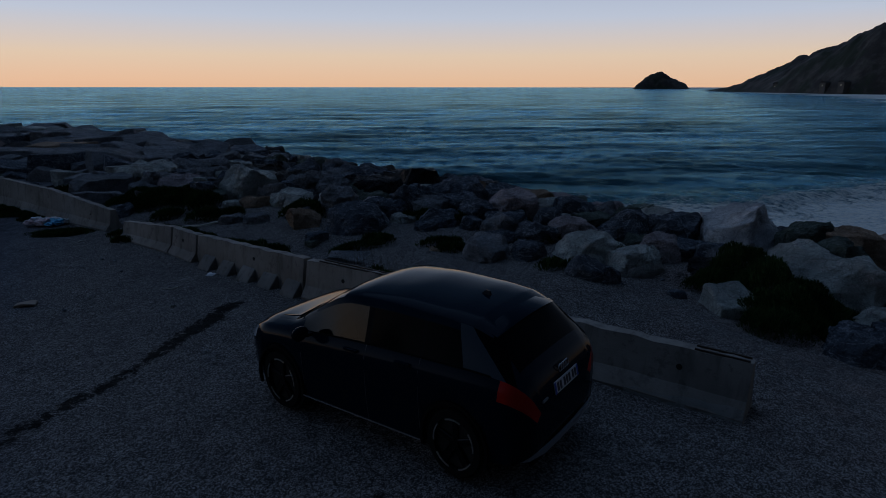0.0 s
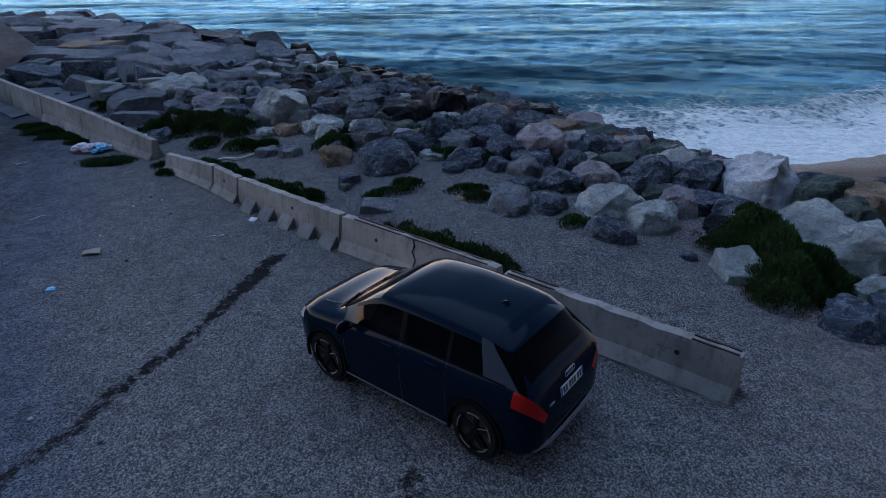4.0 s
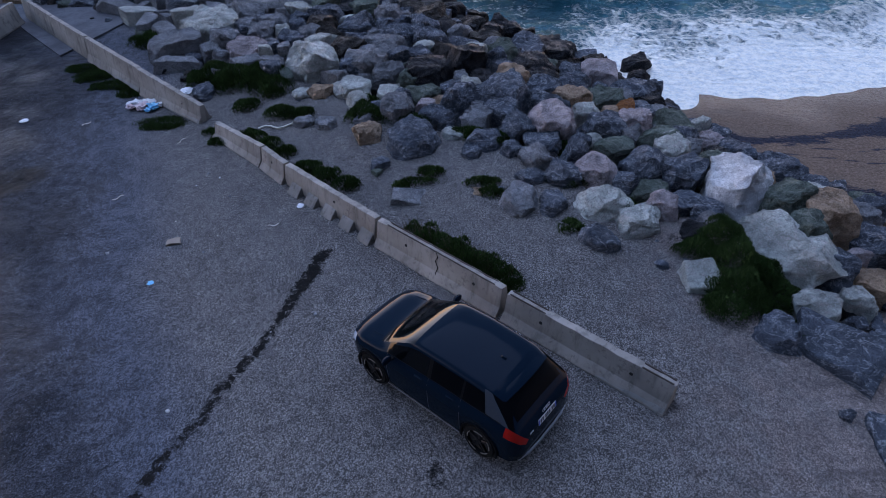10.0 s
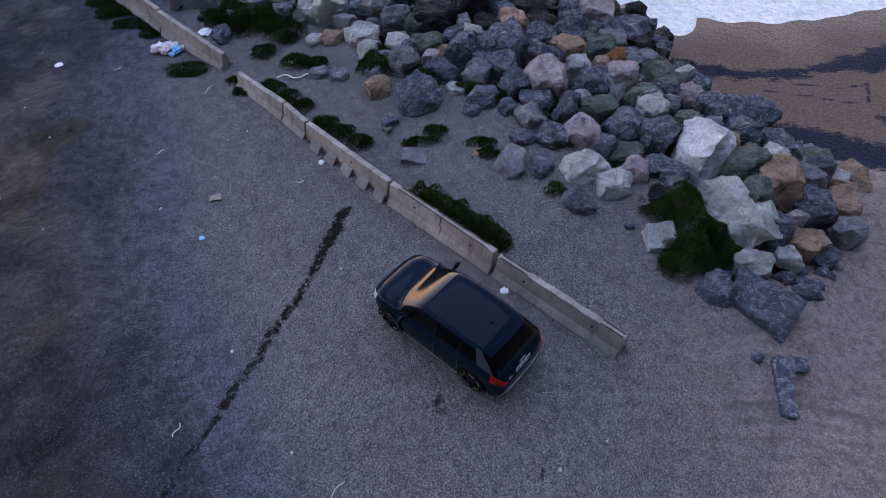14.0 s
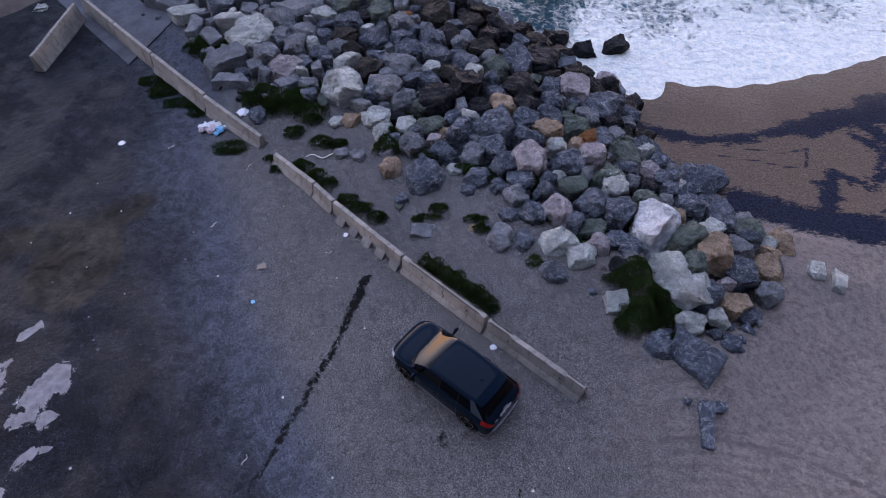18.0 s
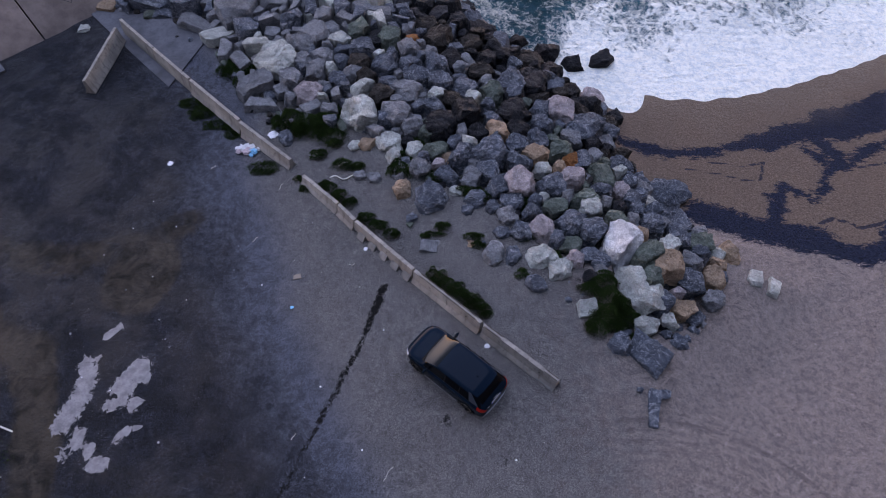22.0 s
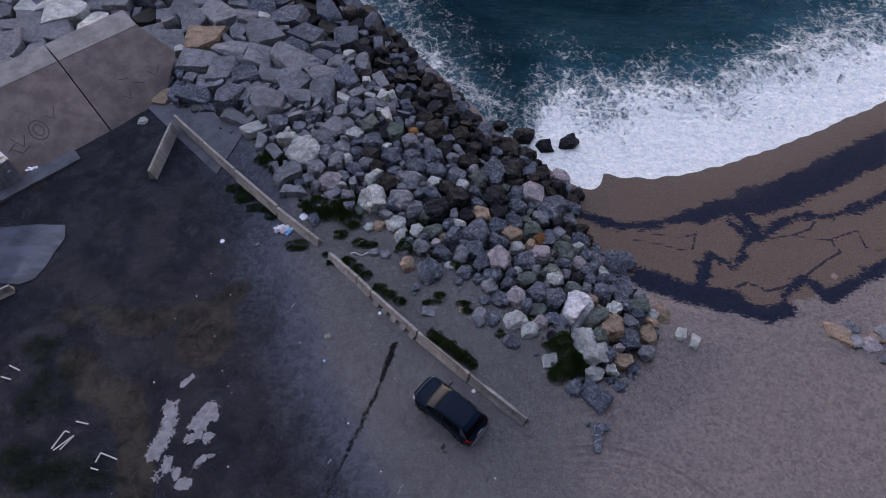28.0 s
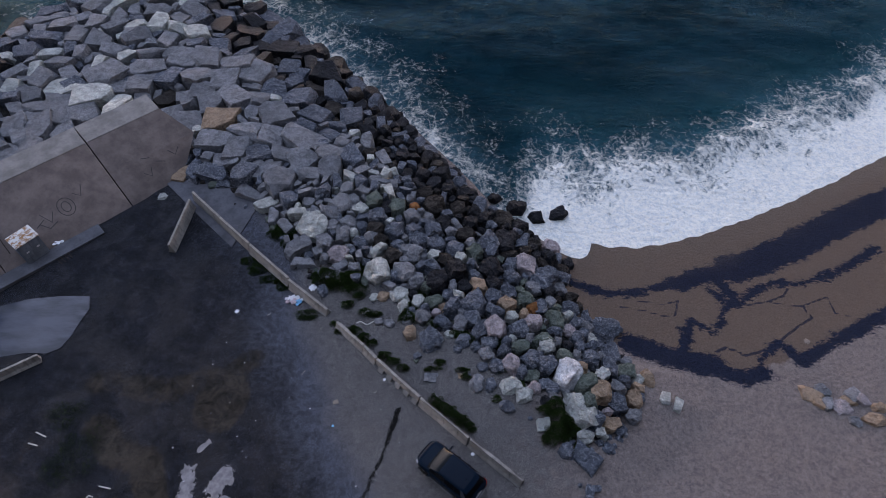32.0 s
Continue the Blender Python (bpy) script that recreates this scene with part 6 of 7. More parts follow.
def plant(name, label, spots, density, tall=0.07, wide=0.018, stalks=0):
    global plant_seed
    plant_seed += 1
    cx, cy = float(np.mean([s[0] for s in spots])), float(np.mean([s[1] for s in spots]))
    ob = thing(name, cx, cy, height_at(cx, cy), 0, label, "shrub", "green mats among the stones")
    back = Matrix.Translation((-cx, -cy, -height_at(cx, cy)))
    r = random.Random(plant_seed * 3)
    for n_spot, (x, y, rx, ry, h) in enumerate(spots):
        lobes = [(x, y, rx, ry, h)]
        for _ in range(6):
            a, q, k = r.uniform(0, 6.283), r.uniform(0.4, 1.05), r.uniform(0.3, 0.55)
            lobes.append((x + q * rx * math.cos(a), y + q * ry * math.sin(a), rx * k, ry * k, h * r.uniform(0.5, 1.05)))
        v, f = blades(lobes, int(3.14 * rx * ry * density * 2.8), tall, wide, plant_seed * 20 + n_spot)
        me = bpy.data.meshes.new("tuft")
        me.from_pydata(v, [], f)
        me.materials.append(LEAF)
        me.transform(back)
        tuft = tagged(new("tuft", me))
        tuft.parent = ob
    if stalks:
        r = random.Random(plant_seed)
        bm = bmesh.new()
        for _ in range(stalks):
            x, y, rx, ry, h = r.choice(spots)
            a, q = r.uniform(0, 6.283), r.uniform(0, 0.8)
            p = Vector((x + q * rx * math.cos(a), y + q * ry * math.sin(a), height_at_fast(x, y) + 0.05))
            d = Vector((r.uniform(-0.4, 0.4), r.uniform(-0.4, 0.4), 1)) * r.uniform(0.3, 0.75)
            for k in range(3):
                tip = p + d + Vector((r.uniform(-0.12, 0.12), r.uniform(-0.12, 0.12), 0))
                w = Vector((0.006, 0.004, 0))
                bm.faces.new([bm.verts.new(c) for c in (p - w, p + w, tip)])
        bm.transform(back)
        part("dry_growth", bm, DRY, ob, "thin dry brown stalks")
    return ob


plant("ground_cover", "dense dark green shrub round a pale stone", [(5.1, 5.5, 0.62, 0.42, 0.5), (5.35, 4.9, 0.66, 0.55, 0.56), (4.5, 5.3, 0.4, 0.28, 0.34), (4.75, 3.72, 0.48, 0.42, 0.4), (5.25, 4.2, 0.66, 0.55, 0.52), (5.95, 4.35, 0.55, 0.42, 0.44), (5.75, 4.75, 0.45, 0.4, 0.5)], 3000, 0.055, 0.014)
plant("ground_cover", "dark green shrub with dry stalks behind a barrier", [(-1.8 + 0.31 * k, 5.5 - 0.21 * k, (0.3, 0.36, 0.38, 0.36, 0.34, 0.4, 0.4, 0.32)[k], 0.3, (0.24, 0.34, 0.4, 0.42, 0.36, 0.42, 0.38, 0.28)[k]) for k in range(8)], 2200, 0.06, 0.016, 46)
plant("ground_cover", "low green plants along the sunken barrier", [(-6.9, 9.8, 0.42, 0.28, 0.28), (-6.35, 9.4, 0.4, 0.28, 0.28), (-5.8, 8.95, 0.3, 0.24, 0.25)], 2000)
plant("ground_cover", "low green plants behind the notched barrier", [(-4.95, 8.2, 0.36, 0.26, 0.28), (-4.4, 7.8, 0.4, 0.28, 0.3), (-3.75, 7.4, 0.36, 0.26, 0.28)], 2000)
plant("ground_cover", "spreading green mat between boulders", [(-9.6, 13.7, 0.9, 0.6, 0.4), (-8.5, 13.2, 0.90, 0.67, 0.45), (-7.6, 13.6, 0.8, 0.67, 0.45), (-7.2, 12.6, 0.7, 0.5, 0.41), (-7.0, 14.6, 0.5, 0.5, 0.34)], 1300, 0.09)
plant("ground_cover", "low green mat on gravel beside stones", [(-7.7, 11.6, 0.45, 0.28, 0.25), (-6.45, 11.0, 0.55, 0.3, 0.28), (-5.7, 10.9, 0.35, 0.25, 0.25)], 1500)
plant("ground_cover", "green mat round a brown stone", [(-3.8, 10.8, 0.5, 0.45, 0.38), (-2.8, 10.7, 0.67, 0.42, 0.42), (-2.0, 10.4, 0.5, 0.35, 0.38), (-3.5, 11.8, 0.5, 0.4, 0.38)], 1600)
plant("ground_cover", "green mat in a gap between boulders", [(-0.6, 9.9, 0.5, 0.39, 0.34), (0.1, 9.6, 0.4, 0.35, 0.3)], 1600)
plant("ground_cover", "thin green tufts round flat stones", [(-1.6, 7.8, 0.35, 0.22, 0.18), (-2.0, 7.4, 0.45, 0.15, 0.14), (-0.3, 7.35, 0.4, 0.2, 0.16), (-0.05, 6.95, 0.3, 0.2, 0.14)], 1700, 0.07)
plant("ground_cover", "green tuft between boulders", [(1.85, 9.4, 0.39, 0.45, 0.41), (1.8, 7.6, 0.39, 0.28, 0.27)], 1300)
plant("ground_cover", "green tuft beside pale stones", [(3.1, 6.75, 0.3, 0.4, 0.3), (1.75, 5.7, 0.28, 0.22, 0.15)], 1400)
plant("ground_cover", "small green plants between slate stones", [(6.5, 3.45, 0.45, 0.28, 0.22), (6.05, 3.2, 0.25, 0.2, 0.18)], 1400)
plant("ground_cover", "green mat behind the long barrier", [(-13.1, 17.4, 0.90, 0.78, 0.41), (-12.2, 16.2, 0.67, 0.78, 0.38), (-13.7, 18.2, 0.56, 0.45, 0.30)], 900, 0.12)
plant("ground_cover", "thin weeds at the foot of the barriers", [(-14.9, 14.9, 0.7, 0.4, 0.06), (-14.0, 14.3, 0.8, 0.45, 0.07), (-13.0, 13.5, 0.7, 0.4, 0.07), (-12.2, 12.9, 0.5, 0.35, 0.06), (-10.2, 10.9, 0.8, 0.35, 0.05)], 1100, 0.07)
plant("ground_cover", "green tuft at a barrier end", [(-8.3, 10.25, 0.28, 0.2, 0.15), (-8.0, 9.75, 0.25, 0.2, 0.1)], 1400)
plant("ground_cover", "green tuft among dark boulders", [(-3.3, 12.6, 0.50, 0.45, 0.41), (-3.1, 13.4, 0.39, 0.34, 0.34)], 1200)
plant("ground_cover", "dark scrubby weeds on wet ground", [(-20.5, -2.5, 1.6, 1.2, 0.05), (-18.0, -2.6, 1.5, 1.0, 0.05), (-21.0, 1.2, 1.2, 1.4, 0.05), (-22.5, 3.4, 1.0, 0.9, 0.04)], 220, 0.07)


# ---- loose stones on the beach and in the water ----
def loose_stone(x, y, rx, ry, turn, tone, label, thick=0.3, sink=0.3, seed=1, flat=0.3):
    k = 10
    radii = [1 / math.sqrt((math.cos(a) / rx) ** 2 + (math.sin(a) / ry) ** 2) for a in np.arange(k) * 6.283 / k]
    ob = new("stone", boulder_mesh("stone", radii, thick, ROCKS[tone], seed * 17 + 900, 1, flat))
    ob.matrix_basis = pose(x, y, max(height_at(x, y), SEA_Z if tone == "dark" else -9) + thick * (0.9 - 2 * sink), 0, 0, turn)
    return tagged(ob, label, "stone")


bm = bmesh.new()
edge = [(6.42, 0.08), (6.75, 0.05), (6.93, 1.16), (7.34, 1.22), (7.36, 1.46), (6.62, 1.52), (6.5, 1.3), (6.46, 0.7)]
lo = [bm.verts.new((x - 6.7, y - 0.8, -0.08)) for x, y in edge]
hi = [bm.verts.new((x - 6.7 + 0.015, y - 0.8, 0.11 - 0.05 * k % 0.04)) for k, (x, y) in enumerate(edge)]
bm.faces.new(lo[::-1])
bm.faces.new(hi)
for k in range(8):
    bm.faces.new((lo[k], lo[(k + 1) % 8], hi[(k + 1) % 8], hi[k]))
bmesh.ops.bevel(bm, geom=list(bm.edges), offset=0.025, segments=1, affect="EDGES")
bmesh.ops.triangulate(bm, faces=bm.faces)
for _ in range(3):
    bmesh.ops.subdivide_edges(bm, edges=[e for e in bm.edges if e.calc_length() > 0.16], cuts=1)
    bmesh.ops.triangulate(bm, faces=[f for f in bm.faces if len(f.verts) > 3])
rough_up(bm, 0.05, 3.0, 4.0)
rough_up(bm, 0.03, 9.0, 1.0)
ob = new("stone", finish("stone", bm, ROCKS["slate"], 30))
ob.location = (6.7, 0.8, height_at(6.7, 0.8) + 0.03)
tagged(ob, "flat angular slate slab lying on sand", "stone")
k = 14
radii = [1 / math.sqrt((math.cos(a) / 1.2) ** 2 + (math.sin(a) / 0.78) ** 2) for a in np.arange(k) * 6.283 / k]
ob = new("boulder", boulder_mesh("boulder", radii, 0.24, ROCKS["pale"], 977, 1, 0.25))
ob.matrix_basis = pose(6.28, 5.38, height_at(6.28, 5.38) + 0.32, -24, 4, 128)
tagged(ob, "large pale greenish slab leaning behind a shrub", "boulder", "breakwater boulders")
loose_stone(6.22, 1.42, 0.13, 0.10, 3, "slate", "small dark slate stone on sand", 0.09, 0.3, 5)
loose_stone(11.75, 7.05, 0.5, 0.26, -22, "pale", "flat pale greenish stone lying on the beach", 0.2, 0.3, 3, 0.9)
loose_stone(12.5, 6.7, 0.42, 0.3, -30, "pale", "flat pale greenish stone lying on the beach", 0.18, 0.3, 4, 0.9)
for k, (x, y, rx, ry, tn, tone) in enumerate(((20.5, 7.9, 0.7, 0.5, 40, "tan"), (21.3, 8.3, 0.5, 0.35, 10, "grey"), (22.0, 7.15, 0.85, 0.4, -20, "pink"), (22.9, 8.0, 0.4, 0.55, 30, "grey"), (23.3, 7.6, 0.5, 0.3, -30, "pink"),
                                              (23.4, 6.4, 0.7, 0.4, 10, "tan"), (21.2, 7.3, 0.45, 0.3, 60, "grey"), (24.0, 7.2, 0.5, 0.3, 0, "tan"), (22.3, 6.2, 0.35, 0.25, 0, "grey"), (20.8, 7.4, 0.3, 0.4, 20, "tan"), (22.5, 7.6, 0.6, 0.25, -35, "tan"))):
    loose_stone(x, y, rx, ry, tn, tone, "sandy brown stone half buried in the beach", 0.24, 0.42, 8 + k, 0.9 if k % 3 == 0 else 0.3)
for k, (x, y, rx, ry) in enumerate(((3.4, 23.6, 0.8, 0.7), (6.7, 23.1, 0.9, 0.5), (-4.3, 28.6, 1.0, 0.6), (4.9, 22.6, 0.5, 0.5), (-1.6, 25.8, 0.6, 0.5), (-7.2, 33.0, 0.7, 0.5), (1.6, 24.4, 0.5, 0.4))):
    loose_stone(x, y, rx, ry, 30 * k, "dark", "dark wet rock washed by the surf", 0.45, 0.35, 30 + k, 0.3)

loose_stone(5.50, 17.21, 0.55, 0.42, 20, "dark", "tall dark upright rock at the waterline", 1.15, 0.25, 61)

# ---- litter ----
WHITE = material("white_plastic_film", (0.75, 0.74, 0.76), 0.5)
PINK = material("pinkish_film", (0.6, 0.45, 0.47), 0.5)
SKYBLUE = material("light_blue_film", (0.12, 0.5, 0.75), 0.45)
CARD = material("brown_cardboard", (0.26, 0.2, 0.16), 0.85)
WOOD = material("bleached_timber", (0.55, 0.5, 0.44), 0.8)
ROPE = material("pale_rope", (0.6, 0.57, 0.5), 0.9)


def crumple(size, seed, flat=0.6):
    bm = bmesh.new()
    bmesh.ops.create_icosphere(bm, subdivisions=3, radius=size)
    for v in bm.verts:
        d = noise.noise(v.co * (3.0 / size) + Vector((seed, 0, 0))) * 0.7 + noise.noise(v.co * (9.0 / size)) * 0.45 + 0.85
        v.co = Vector((v.co.x * d, v.co.y * d, max(v.co.z * d * flat, -size * 0.25)))
    return bm


pile = thing("rubbish_bag", -11.15, 11.85, height_at(-11.15, 11.85) + 0.05, 0, "torn heap of white pink and blue plastic rubbish by the barrier", "rubbish")
for k, (x, y, r, mat) in enumerate(((-0.3, 0.1, 0.22, WHITE), (-0.05, -0.12, 0.18, PINK), (0.28, -0.05, 0.2, SKYBLUE), (0.1, 0.18, 0.2, WHITE), (-0.45, -0.1, 0.14, PINK), (0.42, 0.12, 0.13, WHITE), (-0.15, 0.3, 0.13, WHITE), (0.0, 0.0, 0.2, PINK), (0.2, -0.28, 0.1, SKYBLUE), (-0.6, 0.12, 0.09, WHITE))):
    bm = crumple(r, k * 3.3)
    bm.transform(Matrix.Translation((x, y, 0.04)))
    part("plastic_scrap", bm, mat, pile)


def scrap(x, y, size, mat, label, name="litter", flat=0.25):
    ob = new(name, finish(name, crumple(size, x * 2.0 + y, flat), mat, 30))
    ob.matrix_basis = pose(x, y, height_at(x, y) + size * 0.15, 0, 0, 40 * x)
    return tagged(ob, label, "litter")


bm = box(bmesh.new(), -0.16, 0.16, -0.10, 0.10, -0.012, 0.02, 0.006, 1)
bmesh.ops.subdivide_edges(bm, edges=bm.edges, cuts=2)
rough_up(bm, 0.04, 5.0, 2.0)
ob = new("cardboard_scrap", finish("cardboard_scrap", bm, CARD, 30))
ob.matrix_basis = pose(-7.36, 5.17, height_at(-7.36, 5.17) + 0.03, 0, 0, 20)
tagged(ob, "flattened brown cardboard scrap on gravel", "litter")
scrap(-7.28, 3.76, 0.07, SKYBLUE, "small blue plastic scrap on gravel")
scrap(-14.72, 10.9, 0.13, WHITE, "white plastic scrap on wet asphalt")
scrap(-4.75, 6.72, 0.085, WHITE, "white crushed bottle beside the notched barrier")
scrap(-28.8, 15.8, 0.42, WHITE, "heap of white rubbish on the ledge", "litter", 0.5)
scrap(-29.3, 15.1, 0.18, WHITE, "white rubbish on the ledge")
scrap(-23.0, 20.5, 0.35, ROCKS["pale"], "pale heap of rubble on the asphalt", "rubble", 0.3)
scrap(-7.0, 16.4, 0.25, WHITE, "white plastic caught between boulders")
scrap(-10.2, 12.9, 0.25, WHITE, "white plastic scraps behind the barrier")
scrap(0.55, 2.62, 0.10, WHITE, "scrap of white paper by the barrier")
scrap(21.75, 12.0, 0.2, CARD, "small piece of driftwood on damp sand", "driftwood", 0.4)
r = random.Random(9)
for _ in range(70):
    x, y = r.uniform(-16, 9), r.uniform(-5, 9)
    if y > 8.5 - 0.73 * (x + 8) and x > -9 or math.hypot(x + 0.4, y - 1.4) < 3.2:
        continue
    ob = new("pebble", finish("pebble", crumple(r.uniform(0.02, 0.045), x, 0.8), ROCKS[r.choice(["white", "pale", "slate"])], 30))
    ob.location = (x, y, height_at(x, y) + 0.01)
    tagged(ob, "small loose stone lying on gravel", "pebble", "loose pebbles")
for x, y, ln, turn in ((-9.6, 6.9, 0.3, 50), (-9.15, 9.85, 0.35, 70), (-2.6, -2.3, 0.55, 60), (-6.1, -1.3, 0.3, 80), (-12.6, 10.8, 0.3, 60), (3.2, -3.4, 0.4, -50), (-5.2, 5.9, 0.25, 20)):
    pts = [(ln * (k / 5 - 0.5), 0.04 * math.sin(k * 1.3 + x), 0.0) for k in range(6)]
    ob = new("twig", finish("twig", strip(pts, 0.014, 0.014), WOOD, 30))
    ob.matrix_basis = pose(x, y, height_at(x, y) + 0.012, 0, 0, turn)
    tagged(ob, "thin pale twig lying on gravel", "twig")
rope = [(-6.95 + 0.16 * k, 10.35 + 0.12 * math.sin(k * 1.1), 0.04 + height_at(-6.95 + 0.16 * k, 10.35)) for k in range(9)]
ob = new("rope", finish("rope", strip(rope, 0.04, 0.04), ROPE, 60))
tagged(ob, "pale rope lying on gravel behind the barrier", "rope")

for k, (ax, ay, bx, by) in enumerate(((-19.05, -0.22, -18.39, -0.31), (-19.41, -0.75, -19.69, -1.62), (-18.84, -0.91, -19.55, -1.7), (-18.9, -1.0, -19.27, -1.64), (-17.22, -1.66, -17.3, -2.1), (-17.22, -1.64, -16.32, -1.88),
                                      (-17.42, -2.36, -17.02, -2.44), (-23.82, 2.45, -23.14, 2.22), (-23.95, 1.81, -23.37, 1.7), (-19.41, -0.72, -19.15, -0.78))):
    ln = math.hypot(bx - ax, by - ay)
    ob = new("timber", finish("timber", box(bmesh.new(), 0, ln, -0.03, 0.03, 0, 0.05, 0.006, 1), WOOD, 30))
    ob.matrix_basis = pose(ax, ay, height_at(ax, ay) + 0.02 + 0.012 * (k % 3), 0, 0, math.degrees(math.atan2(by - ay, bx - ax)))
    tagged(ob, "pale bleached timber lying in weeds", "timber", "scattered timbers")

# ---- puddle ----
WATER = material("still_dark_water", (0.02, 0.024, 0.03), 0.03, 0.0, 0.3)
n = Nodes(WATER)
# reflected cloudy sky painted into the base colour as pale bluish streaks
n.out(n.mix(n.ramp(n.noise(0.5, 4, 0.6, n.stretch(0.5, 1.6, 1)), 0.35, 0.65), (0.02, 0.022, 0.03), (0.062, 0.065, 0.085)), n.ramp(n.noise(0.5, 3, 0.5), 0.3, 0.7, 0.03, 0.25))
bm = bmesh.new()
rim = [(-30.5, 10.4), (-28.6, 11.15), (-26.5, 11.5), (-24.7, 11.55), (-24.3, 10.6), (-24.5, 9.6), (-24.6, 8.6), (-24.9, 7.7), (-25.6, 7.3), (-26.8, 7.3), (-28.4, 6.9), (-31.0, 6.3), (-33.0, 7.0), (-33.0, 9.6)]
fan = [bm.verts.new((x, y, 0.028 * x + 0.03)) for x, y in rim]
bm.faces.new(fan)
tagged(new("puddle", finish("puddle", bm, WATER)), "still bluish puddle on the asphalt", "puddle", kind="structure")

# ---- cabinet and pipe work at the sea wall ----
STEELBOX = concrete_material("grey_blue_painted_steel", (0.17, 0.2, 0.23))
RUST = material("rusted_sheet", (0.28, 0.13, 0.06), 0.8)
n = Nodes(RUST)
n.out(n.mix(n.ramp(n.noise(2.2, 5, 0.7), 0.42, 0.56), (0.3, 0.13, 0.05), (0.6, 0.58, 0.55)))
cab = thing("cabinet", -29.75, 13.75, -0.68, 56, "grey steel utility cabinet with a rusted roof at the sea wall", "cabinet")
part("body", box(bmesh.new(), 0, 1.5, 0.04, 1.3, 0, 1.75, 0.02), STEELBOX, cab)
part("roof", box(bmesh.new(), -0.06, 1.56, -0.04, 1.36, 1.752, 1.82, 0.015), RUST, cab, "rust-streaked white roof sheet")
for a, b in ((0.04, 0.735), (0.765, 1.46)):
    d = part("door", box(bmesh.new(), a, b, 0.0, 0.038, 0.06, 1.70, 0.01), STEELBOX, cab)
    part("label_plate", box(bmesh.new(), (a + b) / 2 - 0.1, (a + b) / 2 + 0.1, -0.008, -0.001, 0.95, 1.07), PLATE, d, "pale label plate")
post = thing("pipe_post", 0, 0, 0, 0, "thin dark steel post with a cross arm on the sea wall", "post")
post.matrix_basis = WALL
part("post", strip([on_face(-8.1, 1.0), on_face(-8.1, 4.6)], 0.07, 0.07), STEEL, post)
part("arm", strip([(-8.1, 3.2, 1.75), (-8.1, 3.2, 3.0)], 0.06, 0.06, (0, 1, 0)), STEEL, post)
part("head", box(bmesh.new(), -8.3, -7.9, 3.1, 3.3, 3.0, 3.1, 0.02), SILVER, post)
grate = thing("drain_bars", -28.6, 14.6, -0.75, 56, "dark steel bars of a drain on the ledge", "drain")
for k in range(4):
    part("bar", box(bmesh.new(), 0.25 * k, 0.25 * k + 0.05, -1.1, 0.0, 0.0, 0.1, 0.01), STEEL, grate)

# ---- island and headland ----
def coast_material(name, base):
    m = material(name, base, 0.95)
    n = Nodes(m)
    c = n.mix(n.ramp(n.noise(0.05, 6, 0.7), 0.4, 0.62), tuple(v * 0.35 for v in base), base)
    n.out(n.mix(n.ramp(n.noise(0.02, 5, 0.65), 0.5, 0.6), c, (0.02, 0.028, 0.015)))
    return m


CLIFF = coast_material("scrubby_cliff", (0.075, 0.066, 0.058))


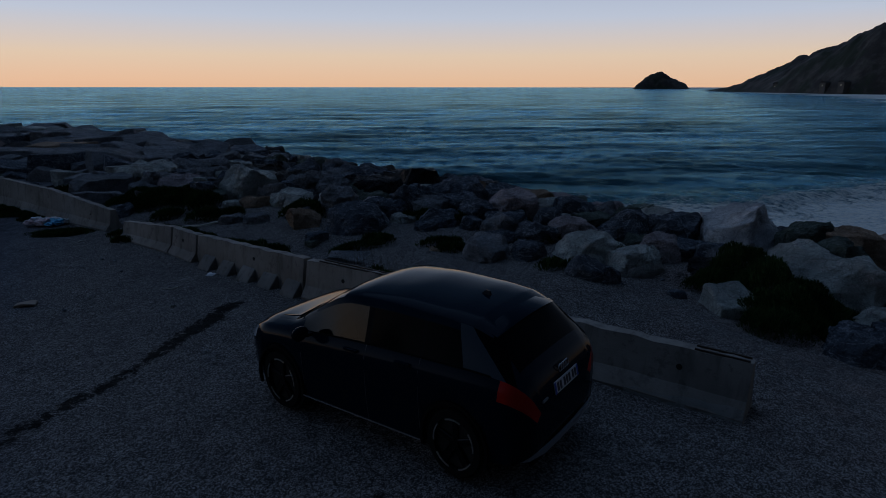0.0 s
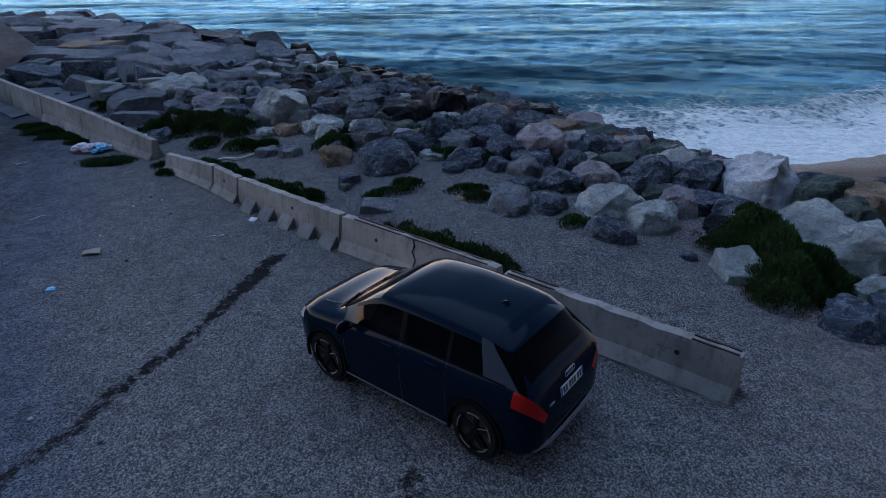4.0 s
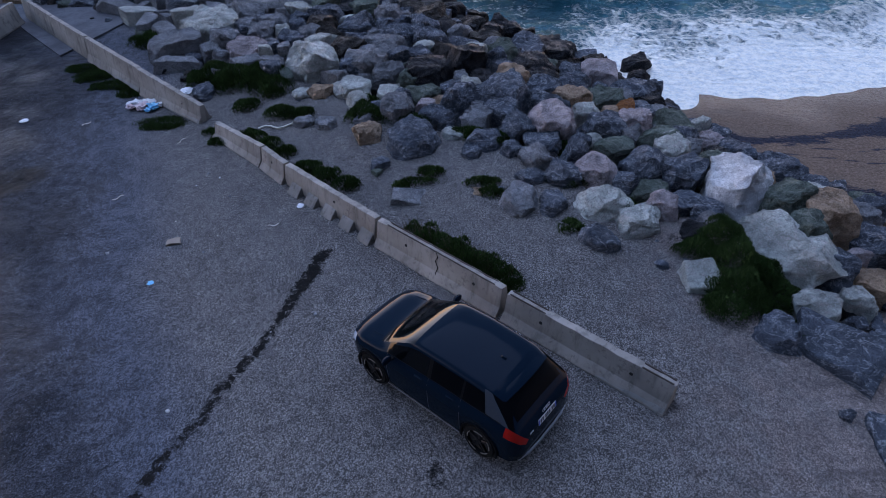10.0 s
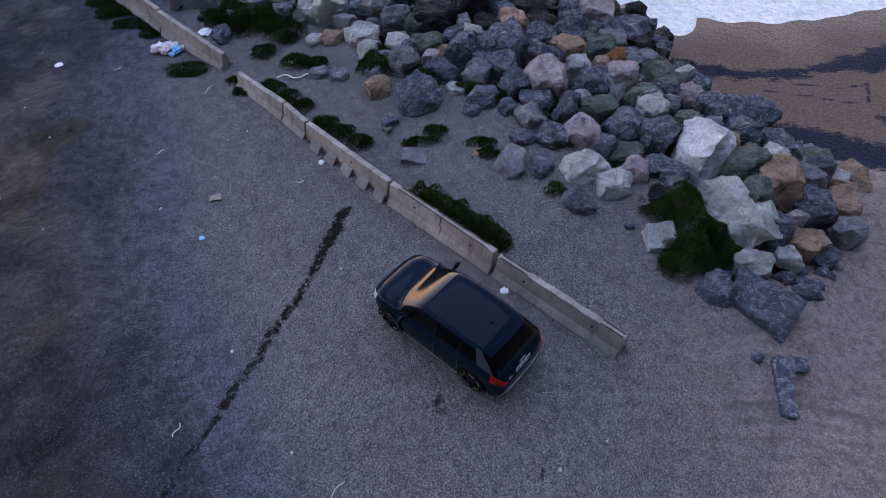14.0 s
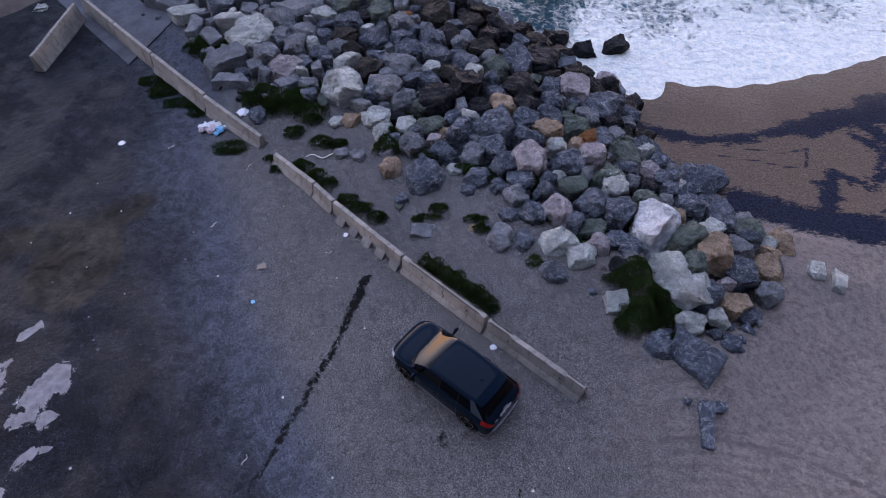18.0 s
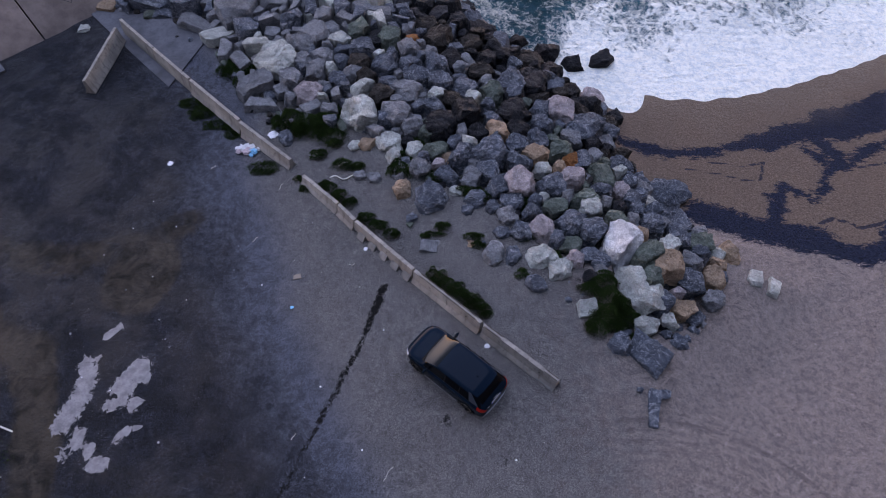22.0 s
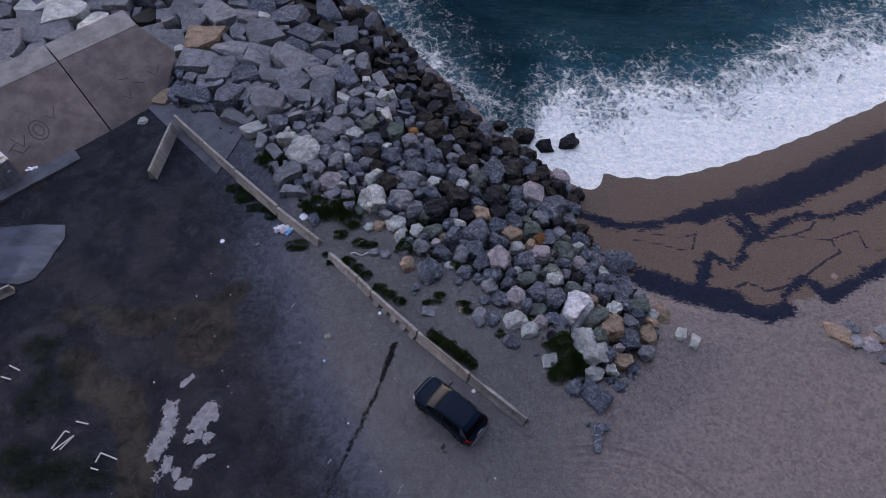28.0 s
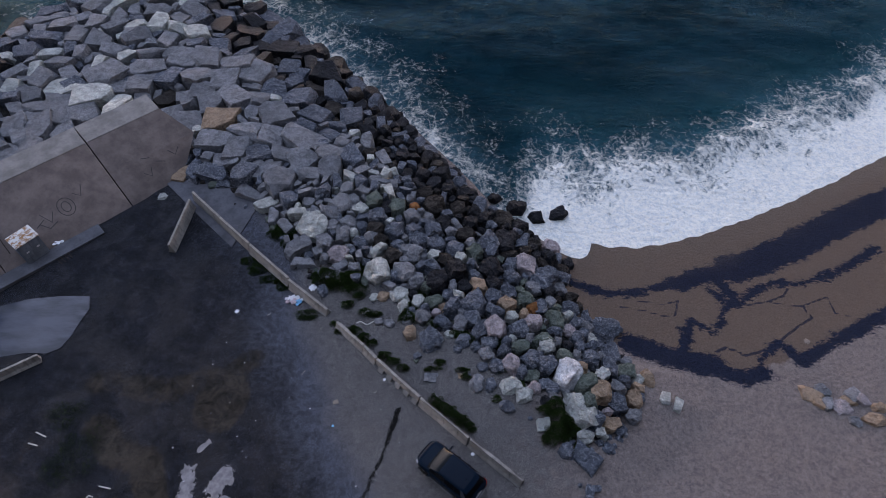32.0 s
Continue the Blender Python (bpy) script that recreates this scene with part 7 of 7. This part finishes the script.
def coast(name, label, ridge, width, seed, nx=160, ny=30):
    """A ridge of (x, y, height) points, rough flanks down to the sea."""
    pts = np.array(ridge, float)
    t = np.linspace(0, len(pts) - 1, nx)
    line = np.stack([np.interp(t, range(len(pts)), pts[:, k]) for k in range(3)], 1)
    bm = bmesh.new()
    rows = []
    for k, (x, y, h) in enumerate(line):
        a, b = line[max(k - 1, 0)], line[min(k + 1, nx - 1)]
        d = Vector((b[0] - a[0], b[1] - a[1], 0)).normalized()
        s = Vector((-d.y, d.x, 0))
        row = []
        for j in range(ny):
            u = j / (ny - 1) * 2 - 1
            p = Vector((x, y, 0)) + s * u * width
            rough = noise.fractal(Vector((p.x, p.y, seed)) * 0.02, 0.9, 2.2, 6)
            z = 1.14 * h * max(0.0, 1 - abs(u) ** 1.6) * (1 + 0.2 * rough) + 4.0 * rough * min(1, h / 10)
            row.append(bm.verts.new((p.x, p.y, SEA_Z - 1.0 + max(0, z) if abs(u) < 0.999 else SEA_Z - 3)))
        rows.append(row)
    for p, q in zip(rows, rows[1:]):
        for j in range(ny - 1):
            bm.faces.new((p[j], q[j], q[j + 1], p[j + 1]))
    ob = new(name, finish(name, bm, CLIFF, 30))
    return tagged(ob, label, name.replace("_", " "), kind="structure")


coast("island", "small dark rocky island on the horizon", [(520, 1718, 0), (530, 1713, 15), (544, 1708, 29), (560, 1704, 35), (580, 1701, 36), (600, 1694, 31), (624, 1686, 22), (643, 1680, 11), (655, 1676, 0)], 45, 3.0)
coast("headland", "dark wooded headland falling to the sea", [(448, 965, 0), (446, 930, 7), (440, 880, 15), (436, 835, 17), (430, 790, 29), (426, 760, 33), (422, 720, 32), (420, 690, 36), (418, 655, 50), (420, 620, 60), (424, 590, 66), (440, 560, 70), (480, 520, 76), (560, 460, 84)], 62, 9.0, 220, 40)
GLOW = material("lit_window", (0.8, 0.7, 0.5))
GLOW.node_tree.nodes["Principled BSDF"].inputs["Emission Color"].default_value = (1.0, 0.8, 0.5, 1)
GLOW.node_tree.nodes["Principled BSDF"].inputs["Emission Strength"].default_value = 0.012
HOUSE = material("pale_plaster", (0.09, 0.08, 0.07), 0.9)
for x, y, z in ((366, 690, 2.5), (364, 600, 3.0), (366, 575, 3.5)):
    ob = thing("house", x, y, z, 20, "small pale house low on the headland", "house", "houses on the headland")
    part("wall", box(bmesh.new(), -4, 4, -3, 3, -6, 4), HOUSE, ob)
    part("roof", prism(bmesh.new(), [(-3.3, 4.02), (3.3, 4.02), (0, 5.8)], -4.3, 4.3), CLIFF, ob)
    part("window", box(bmesh.new(), -4.1, -4.01, -0.5, 0.5, 0.8, 1.8), GLOW, ob, "lit window")


# ---- unseen slope behind the car park, added to block the rear sky glow ----
def inland(x, y):
    far = np.clip((-60 - y) / 120, 0, 1) ** 1.3
    return 0.028 * np.clip(x, -60, 6) - 0.6 + 62 * far * (1 + 0.12 * np.sin(x * 0.02) + 0.08 * np.sin(x * 0.053 + 1))


rear_blocker, _, _ = sheet("backdrop_hillside", np.linspace(-600, 600, 61), np.linspace(-260, -50, 22), inland, CLIFF)
tagged(rear_blocker, "unseen dark slope added to block the sky glow behind the car park", "hillside", kind="structure")
